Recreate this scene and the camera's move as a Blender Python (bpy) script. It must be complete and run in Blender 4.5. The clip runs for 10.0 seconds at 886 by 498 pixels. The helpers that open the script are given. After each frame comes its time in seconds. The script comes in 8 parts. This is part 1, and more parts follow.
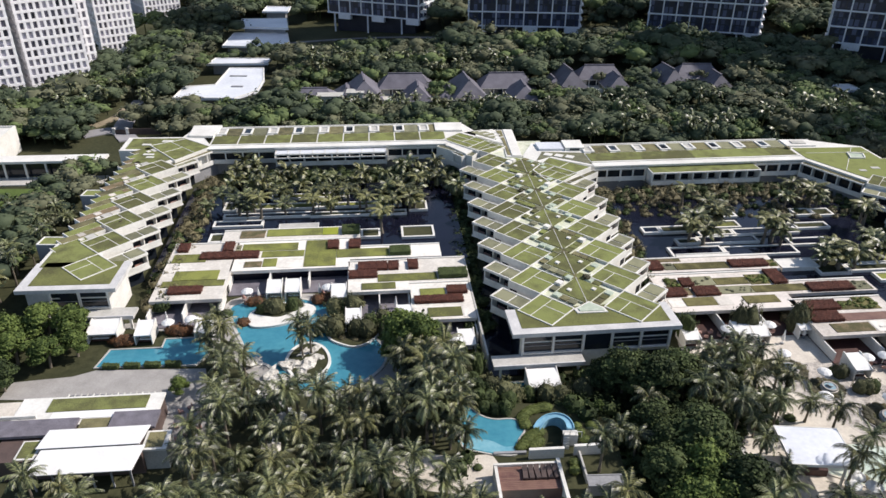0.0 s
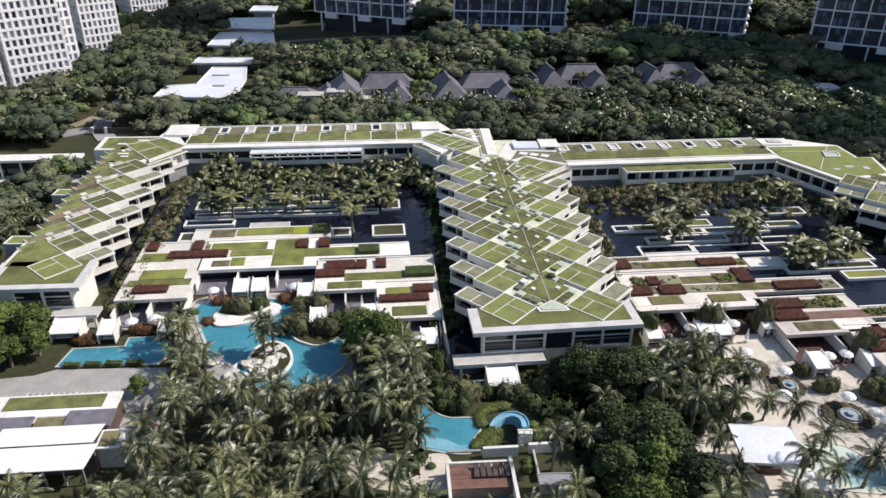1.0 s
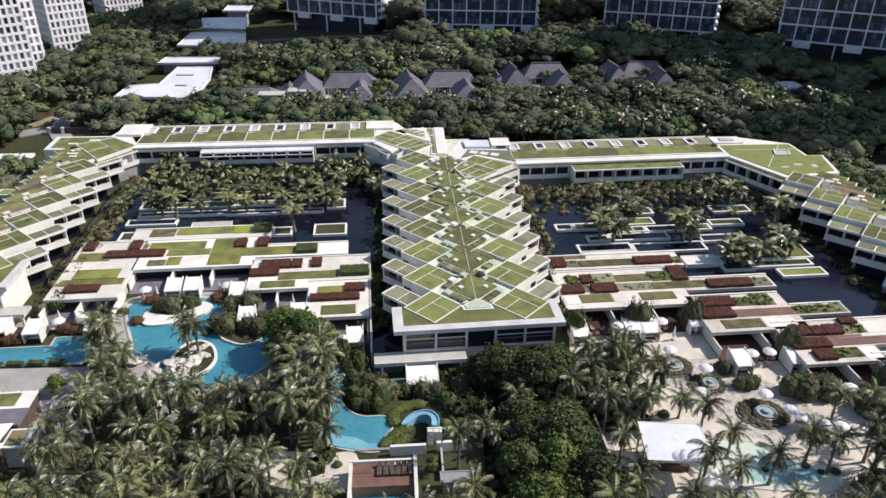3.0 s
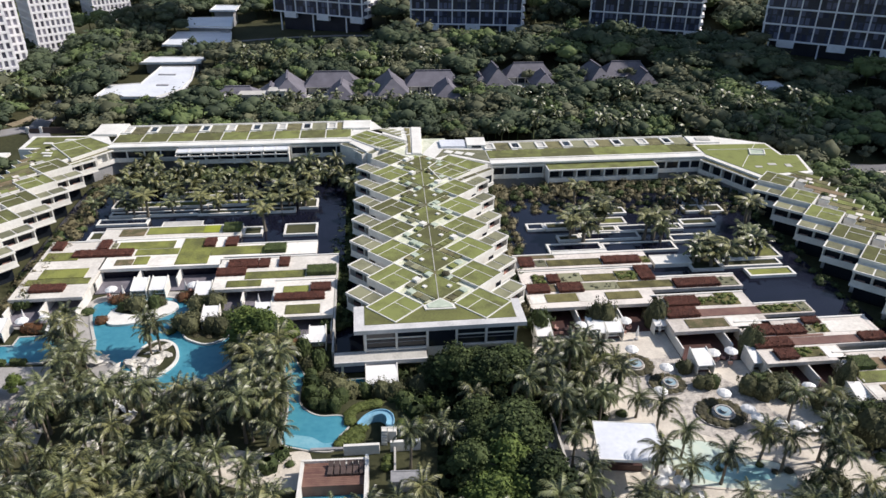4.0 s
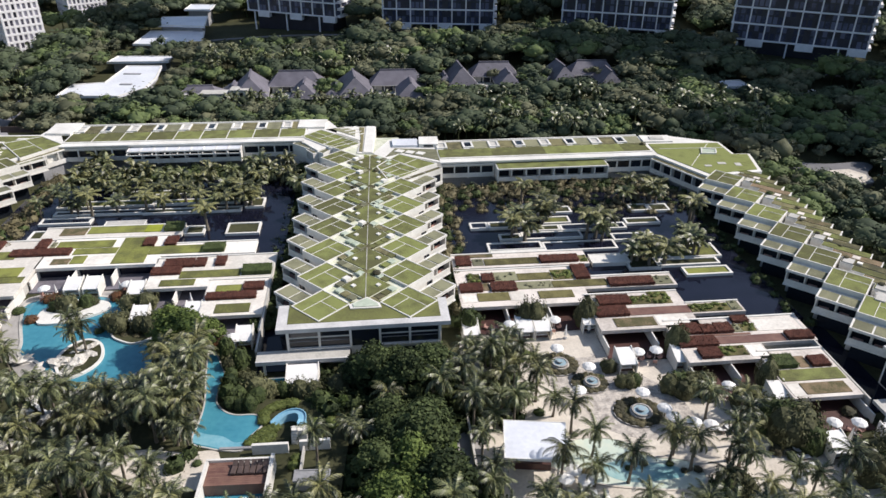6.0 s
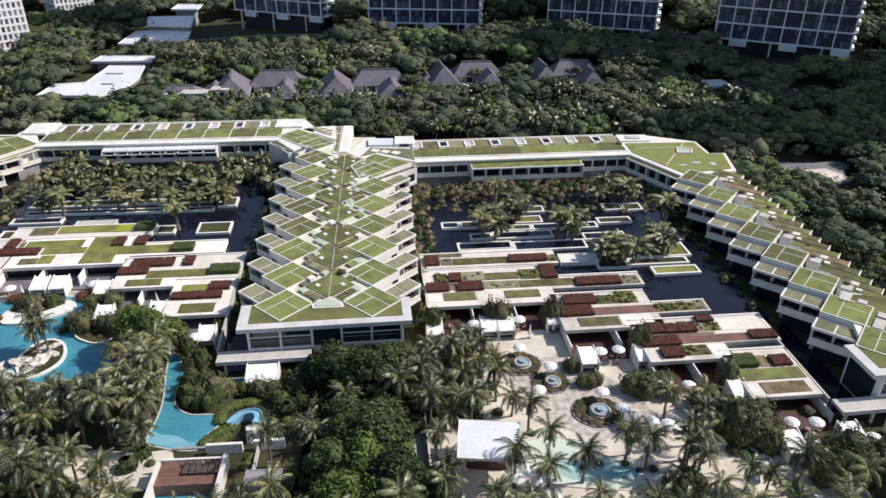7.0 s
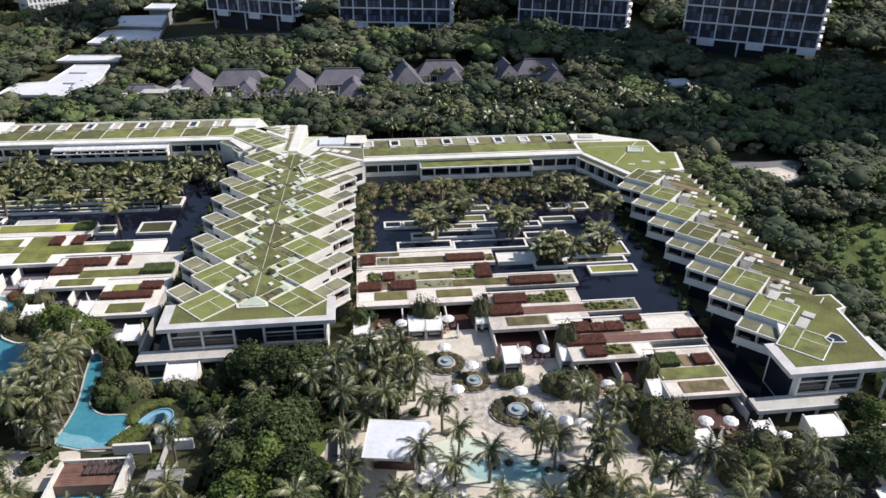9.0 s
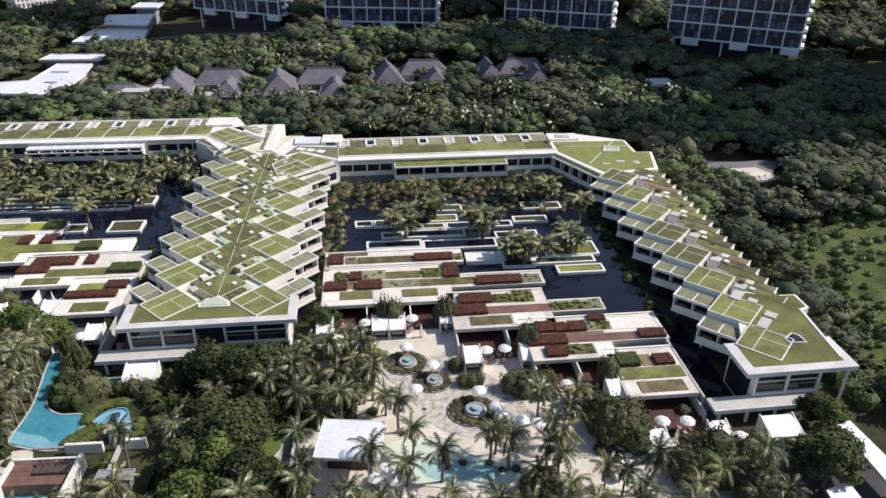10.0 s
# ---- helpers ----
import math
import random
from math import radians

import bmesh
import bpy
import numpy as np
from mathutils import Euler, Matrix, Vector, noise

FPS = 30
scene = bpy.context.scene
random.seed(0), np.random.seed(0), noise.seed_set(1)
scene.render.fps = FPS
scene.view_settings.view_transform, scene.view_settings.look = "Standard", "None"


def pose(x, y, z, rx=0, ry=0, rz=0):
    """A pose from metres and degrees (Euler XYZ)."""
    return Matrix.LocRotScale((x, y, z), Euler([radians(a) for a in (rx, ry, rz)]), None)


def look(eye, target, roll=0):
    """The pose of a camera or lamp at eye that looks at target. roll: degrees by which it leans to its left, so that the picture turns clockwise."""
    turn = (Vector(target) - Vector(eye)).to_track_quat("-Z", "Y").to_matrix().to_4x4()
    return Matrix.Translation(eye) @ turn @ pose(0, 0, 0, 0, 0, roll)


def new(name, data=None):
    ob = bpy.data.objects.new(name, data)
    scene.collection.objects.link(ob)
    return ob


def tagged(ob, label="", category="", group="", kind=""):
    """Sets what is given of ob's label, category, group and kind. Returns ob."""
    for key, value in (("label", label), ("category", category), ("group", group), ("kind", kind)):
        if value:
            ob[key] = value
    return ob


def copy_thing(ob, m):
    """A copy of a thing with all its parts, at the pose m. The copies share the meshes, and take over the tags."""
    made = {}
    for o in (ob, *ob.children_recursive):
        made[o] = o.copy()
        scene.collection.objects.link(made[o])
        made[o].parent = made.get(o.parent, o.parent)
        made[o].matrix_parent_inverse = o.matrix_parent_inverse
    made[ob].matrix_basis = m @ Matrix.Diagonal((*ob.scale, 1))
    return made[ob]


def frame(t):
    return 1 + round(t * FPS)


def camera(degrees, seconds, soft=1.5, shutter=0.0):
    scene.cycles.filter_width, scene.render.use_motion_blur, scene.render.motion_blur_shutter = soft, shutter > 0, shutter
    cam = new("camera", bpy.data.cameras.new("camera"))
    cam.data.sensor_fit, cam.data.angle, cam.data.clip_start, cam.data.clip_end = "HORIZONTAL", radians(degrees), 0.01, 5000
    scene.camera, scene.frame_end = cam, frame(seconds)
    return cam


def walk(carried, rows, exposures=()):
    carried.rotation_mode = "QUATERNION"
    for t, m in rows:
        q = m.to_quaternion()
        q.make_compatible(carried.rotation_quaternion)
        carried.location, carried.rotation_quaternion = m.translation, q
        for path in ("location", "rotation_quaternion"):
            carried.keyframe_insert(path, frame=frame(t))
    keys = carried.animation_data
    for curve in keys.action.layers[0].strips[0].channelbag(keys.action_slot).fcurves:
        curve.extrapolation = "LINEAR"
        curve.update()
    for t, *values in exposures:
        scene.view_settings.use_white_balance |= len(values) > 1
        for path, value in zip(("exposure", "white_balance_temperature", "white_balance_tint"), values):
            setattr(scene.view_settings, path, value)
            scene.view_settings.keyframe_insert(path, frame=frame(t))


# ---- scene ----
cam = camera(63.6, 10.0)
PATH = [
    (0, (0.015, 0.013, 69.955), (0.014, 1.773, 69.005), 0.6),
    (0.5, (2.979, 0.024, 69.935), (2.979, 1.783, 68.984), 0.6),
    (1, (6.029, -0.006, 69.876), (6.03, 1.754, 68.925), 0.6),
    (1.5, (9.072, -0.063, 69.861), (9.074, 1.696, 68.91), 0.6),
    (2, (12.117, -0.05, 69.827), (12.12, 1.709, 68.876), 0.6),
    (2.5, (15.149, -0.052, 69.799), (15.152, 1.707, 68.848), 0.5),
    (4, (24.273, -0.046, 69.805), (24.278, 1.713, 68.853), 0.5),
    (4.5, (27.262, -0.023, 69.788), (27.269, 1.736, 68.836), 0.5),
    (5, (30.237, 0.019, 69.746), (30.244, 1.778, 68.794), 0.5),
    (5.5, (33.239, 0.02, 69.76), (33.246, 1.779, 68.807), 0.5),
    (7, (42.168, 0.137, 69.651), (42.177, 1.895, 68.698), 0.5),
    (7.5, (45.106, 0.215, 69.599), (45.117, 1.973, 68.646), 0.5),
    (8, (48.083, 0.286, 69.596), (48.094, 2.044, 68.642), 0.5),
    (8.5, (51.011, 0.337, 69.575), (51.024, 2.094, 68.621), 0.6),
    (9, (54.028, 0.347, 69.568), (54.042, 2.104, 68.614), 0.5),
    (9.5, (56.976, 0.373, 69.561), (56.991, 2.13, 68.607), 0.6),
    (10, (60.011, 0.472, 69.49), (60.027, 2.229, 68.535), 0.6),
]
walk(cam, [(t, look(eye, target, roll)) for t, eye, target, roll in PATH])

# ---- light ----
SUN = Vector((0.98, 0.19, 0.0)).normalized()      # where the sun stands, seen from above
SUN_HEIGHT = radians(43)
world = bpy.data.worlds.new("sky")
world.use_nodes = True
scene.world = world
wn = world.node_tree.nodes
sky = wn.new("ShaderNodeTexSky")
sky.sky_type, sky.sun_disc = "NISHITA", False
sky.sun_elevation, sky.sun_rotation = SUN_HEIGHT, math.atan2(SUN.x, SUN.y)
world.node_tree.links.new(sky.outputs[0], wn["Background"].inputs[0])
wn["Background"].inputs[1].default_value = 0.115
sun_data = bpy.data.lights.new("sun", "SUN")
sun_data.energy, sun_data.angle, sun_data.color = 4.6, radians(0.6), (1.0, 0.93, 0.87)
sun = new("sun", sun_data)
sun.matrix_world = look(SUN * 100 + Vector((0, 0, 100 * math.tan(SUN_HEIGHT))), (0, 0, 0))
scene.view_settings.exposure = 0.14


# ---- materials ----
def material(name, color, rough=0.8, metal=0.0, other=None, scale=1.0, detail=0.0, bump=0.0, bump_scale=8.0, island=0.0,
             objects=0.0, spec=0.5, fine=6.0, transmission=0.0, span=(0.52, 1.08)):
    """A surface whose colour wanders between two tones at a large and a fine scale, with relief."""
    m = bpy.data.materials.new(name)
    m.use_nodes = True
    nt = m.node_tree
    bsdf = nt.nodes["Principled BSDF"]
    bsdf.inputs["Roughness"].default_value = rough
    bsdf.inputs["Metallic"].default_value = metal
    bsdf.inputs["Specular IOR Level"].default_value = spec
    bsdf.inputs["Transmission Weight"].default_value = transmission
    other = other or tuple(c * 0.75 for c in color)
    geo = nt.nodes.new("ShaderNodeNewGeometry")
    big = nt.nodes.new("ShaderNodeTexNoise")
    big.inputs["Scale"].default_value, big.inputs["Detail"].default_value = scale, 6.0
    small = nt.nodes.new("ShaderNodeTexNoise")
    small.inputs["Scale"].default_value, small.inputs["Detail"].default_value = scale * fine, 4.0
    nt.links.new(geo.outputs["Position"], big.inputs["Vector"])
    nt.links.new(geo.outputs["Position"], small.inputs["Vector"])
    add = nt.nodes.new("ShaderNodeMath")
    add.operation = "MULTIPLY_ADD"
    nt.links.new(small.outputs["Fac"], add.inputs[0])
    add.inputs[1].default_value = 0.6
    nt.links.new(big.outputs["Fac"], add.inputs[2])
    last = add.outputs[0]
    for source, weight in ((geo.outputs["Random Per Island"], island), (None, objects)):
        if weight:
            if source is None:
                source = nt.nodes.new("ShaderNodeObjectInfo").outputs["Random"]
            more = nt.nodes.new("ShaderNodeMath")
            more.operation = "MULTIPLY_ADD"
            nt.links.new(source, more.inputs[0])
            more.inputs[1].default_value = weight
            nt.links.new(last, more.inputs[2])
            shift = nt.nodes.new("ShaderNodeMath")
            shift.operation = "SUBTRACT"
            nt.links.new(more.outputs[0], shift.inputs[0])
            shift.inputs[1].default_value = weight / 2
            last = shift.outputs[0]
    ramp = nt.nodes.new("ShaderNodeValToRGB")
    ramp.color_ramp.elements[0].position, ramp.color_ramp.elements[1].position = span[0], span[1] - detail
    ramp.color_ramp.elements[0].color, ramp.color_ramp.elements[1].color = (*other, 1), (*color, 1)
    nt.links.new(last, ramp.inputs[0])
    nt.links.new(ramp.outputs[0], bsdf.inputs["Base Color"])
    if bump:
        rel = nt.nodes.new("ShaderNodeTexNoise")
        rel.inputs["Scale"].default_value, rel.inputs["Detail"].default_value = bump_scale, 5.0
        nt.links.new(geo.outputs["Position"], rel.inputs["Vector"])
        bp = nt.nodes.new("ShaderNodeBump")
        bp.inputs["Strength"].default_value, bp.inputs["Distance"].default_value = bump, 0.1
        nt.links.new(rel.outputs["Fac"], bp.inputs["Height"])
        nt.links.new(bp.outputs["Normal"], bsdf.inputs["Normal"])
    return m


WHITE = material("white_render", (0.80, 0.78, 0.73), 0.75, other=(0.60, 0.58, 0.53), scale=0.25, fine=9, bump=0.1)
PALE = material("pale_concrete", (0.55, 0.53, 0.49), 0.85, other=(0.38, 0.37, 0.34), scale=0.4, fine=8, bump=0.15)
# Board-marked fascia concrete; its greyer tone than WHITE has shade put into it.
SHADEBOARD = material("shade_toned_boarded_concrete", (0.66, 0.645, 0.63), 0.8, other=(0.46, 0.45, 0.445), scale=0.35, fine=10, bump=0.25)
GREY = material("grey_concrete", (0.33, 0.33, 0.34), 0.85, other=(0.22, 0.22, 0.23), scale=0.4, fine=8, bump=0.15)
GRASS = material("roof_grass", (0.222, 0.244, 0.087), 0.95, other=(0.110, 0.110, 0.052), scale=0.42, fine=11, objects=0.45, bump=1.0, bump_scale=5, spec=0.1, span=(0.60, 0.98))
OLDGRASS = material("worn_roof_grass", (0.182, 0.192, 0.07), 0.95, other=(0.085, 0.082, 0.042), scale=0.22, fine=14, bump=1.0, bump_scale=5, spec=0.1, span=(0.52, 1.0))
DRYGRASS = material("dry_roof_grass", (0.225, 0.205, 0.11), 0.95, other=(0.085, 0.08, 0.05), scale=0.5, fine=9, objects=0.35, bump=1.0, bump_scale=5, spec=0.1, span=(0.60, 0.98))
BROWNBED = material("brown_roof_bed", (0.25, 0.185, 0.12), 0.95, other=(0.10, 0.095, 0.05), scale=0.6, fine=7, objects=0.3, bump=1.0, bump_scale=5, spec=0.1, span=(0.62, 0.96))
CREAM = material("weathered_cream_roof", (0.84, 0.80, 0.73), 0.8, other=(0.60, 0.56, 0.50), scale=0.22, fine=8, objects=0.4, bump=0.15)
SPINEROOF = material("lichened_cream_roof", (0.70, 0.70, 0.58), 0.8, other=(0.42, 0.45, 0.30), scale=0.6, fine=5, bump=0.15, span=(0.55, 1.0))
# Darker copy of the cream roof, with shade put into the colour.
SHADETAN = material("weathered_shade_tan_roof", (0.72, 0.66, 0.60), 0.8, other=(0.44, 0.395, 0.35), scale=0.3, fine=7, objects=0.4, bump=0.15)
SLIDEBLUE = material("slide_blue", (0.32, 0.55, 0.66), 0.15, other=(0.18, 0.40, 0.55), scale=0.5, fine=6)
LAWN = material("lawn", (0.13, 0.18, 0.05), 0.95, other=(0.065, 0.095, 0.03), scale=0.15, fine=16, bump=0.8, bump_scale=4, spec=0.1)
ROOFLAWN = material("roof_lawn", (0.25, 0.265, 0.075), 0.95, other=(0.115, 0.118, 0.05), scale=0.35, fine=9, objects=0.35, bump=1.0, bump_scale=5, spec=0.1, span=(0.60, 0.98))
LIMELAWN = material("lime_lawn", (0.33, 0.36, 0.05), 0.95, other=(0.22, 0.25, 0.04), scale=0.5, fine=9, bump=0.8, bump_scale=5, spec=0.1)
COBBLE = material("cobble_paving", (0.62, 0.565, 0.50), 0.9, other=(0.29, 0.26, 0.235), scale=1.1, fine=4, bump=0.6, span=(0.60, 0.98))
GROUND = material("earth", (0.075, 0.075, 0.04), 0.95, other=(0.03, 0.034, 0.018), scale=0.05, fine=20, bump=0.6, bump_scale=1.5, spec=0.1)
MAROON = material("maroon_hedge", (0.16, 0.066, 0.048), 0.85, other=(0.07, 0.032, 0.026), scale=0.8, fine=8, island=0.7, bump=0.5, spec=0.15)
HEDGE = material("green_hedge", (0.10, 0.13, 0.045), 0.8, other=(0.045, 0.06, 0.024), scale=0.8, fine=8, island=0.7, spec=0.2)
OLIVE = material("olive_shrub_leaf", (0.165, 0.142, 0.075), 0.7, other=(0.046, 0.044, 0.025), scale=0.4, fine=6, island=0.6, objects=0.5, spec=0.3)
POND = material("pond_water", (0.010, 0.011, 0.022), 0.06, other=(0.006, 0.007, 0.014), scale=0.3, bump=0.12, bump_scale=1.2, spec=0.28)
POOL = material("pool_water", (0.078, 0.29, 0.365), 0.07, other=(0.04, 0.20, 0.285), scale=0.12, fine=9, bump=0.15, bump_scale=1.5)
SHALLOW = material("shallow_pool_water", (0.66, 0.69, 0.56), 0.12, other=(0.54, 0.63, 0.55), scale=0.12, fine=6, bump=0.12, bump_scale=1.5, span=(0.62, 0.96))
DEEPER = material("teal_pool_water", (0.36, 0.52, 0.50), 0.1, other=(0.20, 0.40, 0.42), scale=0.2, fine=6, bump=0.12, bump_scale=1.5)
SAND = material("sandy_paving", (0.70, 0.64, 0.55), 0.9, other=(0.47, 0.42, 0.36), scale=0.3, fine=12, bump=0.4)
STONE = material("stone_paving", (0.40, 0.38, 0.36), 0.9, other=(0.28, 0.265, 0.25), scale=0.4, fine=12, bump=0.3)
OLIVEBED = material("olive_roof_bed", (0.185, 0.168, 0.075), 0.95, other=(0.085, 0.078, 0.038), scale=0.6, fine=8, objects=0.4, bump=1.0, bump_scale=5, spec=0.1, span=(0.60, 0.98))
# Red-brown timber, darkened to carry the shade at the pavilion fronts.
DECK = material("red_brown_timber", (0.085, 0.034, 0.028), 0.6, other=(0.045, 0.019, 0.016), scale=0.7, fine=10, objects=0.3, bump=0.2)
SUNDECK = material("pink_brown_decking", (0.21, 0.115, 0.085), 0.65, other=(0.12, 0.055, 0.046), scale=0.7, fine=10, objects=0.3, bump=0.2)
TIMBER = material("grey_brown_timber", (0.11, 0.075, 0.065), 0.75, other=(0.06, 0.042, 0.038), scale=0.7, fine=10, objects=0.3)
CANVAS = material("white_canvas", (0.85, 0.84, 0.82), 0.8, other=(0.74, 0.73, 0.71), scale=0.6, fine=5)
ROOFWHITE = material("pale_metal_roof", (0.78, 0.80, 0.84), 0.5, other=(0.58, 0.60, 0.65), scale=0.1, fine=14)
GLASS = material("dark_glass", (0.02, 0.025, 0.035), 0.08, other=(0.012, 0.015, 0.02), scale=0.3, objects=0.4)
SKYGLASS = material("skylight_glass", (0.52, 0.57, 0.47), 0.6, other=(0.34, 0.40, 0.31), scale=0.4, spec=0.12)
TILE = material("grey_roof_tile", (0.165, 0.155, 0.185), 0.7, other=(0.095, 0.09, 0.11), scale=0.4, fine=12, objects=0.2, bump=0.3)
ASPHALT = material("asphalt", (0.19, 0.185, 0.19), 0.9, other=(0.12, 0.12, 0.125), scale=0.1, fine=20)
TARMAC = material("court_tarmac", (0.055, 0.055, 0.062), 0.85, other=(0.032, 0.032, 0.036), scale=0.3, fine=20, bump=0.2)
TOWERWHITE = material("tower_white", (0.88, 0.86, 0.87), 0.7, other=(0.78, 0.76, 0.78), scale=0.1, fine=8)
TOWERFRAME = material("tower_frame", (0.78, 0.79, 0.83), 0.7, other=(0.62, 0.63, 0.67), scale=0.1, fine=8)
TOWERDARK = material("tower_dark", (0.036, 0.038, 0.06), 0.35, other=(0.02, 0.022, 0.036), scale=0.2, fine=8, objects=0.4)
WINDOW = material("window_pane", (0.48, 0.46, 0.53), 0.2, other=(0.13, 0.125, 0.16), scale=0.5, fine=5, objects=0.3, island=1.2)
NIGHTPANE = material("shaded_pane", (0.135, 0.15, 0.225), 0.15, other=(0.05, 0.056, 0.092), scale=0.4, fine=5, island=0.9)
PALM = material("palm_leaf", (0.188, 0.203, 0.090), 0.38, other=(0.017, 0.024, 0.013), scale=0.35, fine=5, island=0.8, objects=0.5, spec=0.42, span=(0.58, 1.06))
PALMGOLD = material("golden_palm_leaf", (0.225, 0.22, 0.09), 0.42, other=(0.030, 0.036, 0.016), scale=0.35, fine=5, island=0.7, objects=0.5, spec=0.38, span=(0.58, 1.06))
LEAF = material("broad_leaf", (0.080, 0.104, 0.040), 0.7, other=(0.020, 0.030, 0.013), scale=0.3, fine=5, island=0.5, objects=0.5, spec=0.12, bump=0.8, bump_scale=3)
LEAFBRIGHT = material("bright_leaf", (0.125, 0.165, 0.046), 0.7, other=(0.04, 0.062, 0.019), scale=0.3, fine=5, island=0.5, objects=0.3, spec=0.12, bump=0.8, bump_scale=3)
# Dark tones of the woods are lifted to put distant haze into the colour.
WOODS = material("woods_leaf", (0.085, 0.106, 0.060), 0.7, other=(0.031, 0.043, 0.029), scale=0.05, fine=9, island=0.35, spec=0.12, bump=1.0, bump_scale=2.2)
WOODSOLIVE = material("olive_woods_leaf", (0.158, 0.162, 0.098), 0.7, other=(0.064, 0.070, 0.043), scale=0.05, fine=9, island=0.35, spec=0.12, bump=1.0, bump_scale=2.2)
WOODSBRIGHT = material("bright_woods_leaf", (0.138, 0.178, 0.072), 0.7, other=(0.056, 0.078, 0.034), scale=0.05, fine=9, island=0.35, spec=0.12, bump=1.0, bump_scale=2.2)
BARK = material("palm_bark", (0.20, 0.17, 0.13), 0.9, other=(0.10, 0.085, 0.065), scale=1.0, bump=0.4)
DRIVE = material("worn_pale_asphalt", (0.33, 0.32, 0.335), 0.9, other=(0.24, 0.235, 0.245), scale=0.15, fine=14, bump=0.2)
BANK = material("tan_earth", (0.36, 0.30, 0.21), 0.95, other=(0.20, 0.165, 0.11), scale=0.3, fine=8, bump=0.5)
BOULDER = material("pale_rock", (0.70, 0.67, 0.61), 0.9, other=(0.30, 0.28, 0.25), scale=1.2, fine=4, bump=0.8, bump_scale=3)
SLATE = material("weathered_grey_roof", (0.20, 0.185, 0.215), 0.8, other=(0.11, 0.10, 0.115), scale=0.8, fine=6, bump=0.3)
PALEBED = material("pale_sedum", (0.27, 0.265, 0.17), 0.95, other=(0.15, 0.15, 0.10), scale=0.5, fine=9, objects=0.6, bump=0.6, bump_scale=5, spec=0.1)
SAGE = material("sage_leaf", (0.165, 0.165, 0.082), 0.75, other=(0.052, 0.055, 0.028), scale=0.45, fine=6, island=0.6, objects=0.4, spec=0.2)
LIME = material("lime_hedge", (0.165, 0.195, 0.055), 0.7, other=(0.075, 0.095, 0.028), scale=0.6, fine=6, island=0.6, spec=0.2)
SHELF = material("pool_shelf", (0.24, 0.47, 0.54), 0.1, other=(0.13, 0.35, 0.45), scale=0.3, fine=6, bump=0.12, bump_scale=1.5)
FIELD = material("rough_field", (0.115, 0.145, 0.05), 0.95, other=(0.035, 0.055, 0.02), scale=0.2, fine=9, bump=1.0, bump_scale=2, spec=0.1, span=(0.60, 0.98))
ORANGE = material("rust_foliage", (0.17, 0.065, 0.02), 0.8, other=(0.06, 0.03, 0.012), scale=0.7, island=0.6)
PINK = material("pink_cushion", (0.50, 0.30, 0.25), 0.8)
BASINBLUE = material("basin_water", (0.34, 0.45, 0.50), 0.1, other=(0.20, 0.30, 0.36), scale=0.6, fine=5)


# ---- building blocks ----
CUBE_FACES = ((0, 3, 2, 1), (4, 5, 6, 7), (0, 1, 5, 4), (1, 2, 6, 5), (2, 3, 7, 6), (3, 0, 4, 7))


def box(bm, x0, y0, z0, x1, y1, z1, inset=0.0):
    """A block; inset draws its top in."""
    i = inset
    v = [bm.verts.new(c) for c in ((x0, y0, z0), (x1, y0, z0), (x1, y1, z0), (x0, y1, z0),
                                   (x0 + i, y0 + i, z1), (x1 - i, y0 + i, z1), (x1 - i, y1 - i, z1), (x0 + i, y1 - i, z1))]
    for f in CUBE_FACES:
        bm.faces.new([v[k] for k in f])
    return bm


def block(x0, y0, z0, x1, y1, z1, inset=0.0):
    return box(bmesh.new(), min(x0, x1), min(y0, y1), z0, max(x0, x1), max(y0, y1), z1, inset)


def prism(bm, outline, z0, z1):
    """An upright slab on a plan outline that runs anticlockwise."""
    low = [bm.verts.new((x, y, z0)) for x, y in outline]
    top = [bm.verts.new((x, y, z1)) for x, y in outline]
    bm.faces.new(top)
    bm.faces.new(low[::-1])
    n = len(outline)
    for k in range(n):
        bm.faces.new((low[k], low[(k + 1) % n], top[(k + 1) % n], top[k]))
    return bm


def slab(outline, z0, z1):
    return prism(bmesh.new(), outline, z0, z1)


def frame_ring(bm, x0, y0, x1, y1, z0, z1, w):
    """A rectangular kerb in one piece, open in the middle."""
    loops = [[bm.verts.new((x, y, z)) for x, y in ((x0 + i, y0 + i), (x1 - i, y0 + i), (x1 - i, y1 - i), (x0 + i, y1 - i))] for i in (0, w) for z in (z0, z1)]
    low, top, inlow, intop = loops
    for k in range(4):
        j = (k + 1) % 4
        bm.faces.new((low[k], low[j], top[j], top[k]))
        bm.faces.new((top[k], top[j], intop[j], intop[k]))
        bm.faces.new((intop[k], intop[j], inlow[j], inlow[k]))
        bm.faces.new((inlow[k], inlow[j], low[j], low[k]))
    return bm


def ring(x0, y0, x1, y1, z0, z1, w):
    return frame_ring(bmesh.new(), x0, y0, x1, y1, z0, z1, w)


def tube(bm, x, y, z0, z1, r0, r1, n=10):
    rings = [[bm.verts.new((x + r * math.cos(2 * math.pi * k / n), y + r * math.sin(2 * math.pi * k / n), z)) for k in range(n)] for z, r in ((z0, r0), (z1, r1))]
    for k in range(n):
        bm.faces.new((rings[0][k], rings[0][(k + 1) % n], rings[1][(k + 1) % n], rings[1][k]))
    bm.faces.new(rings[1])
    bm.faces.new(rings[0][::-1])
    return bm


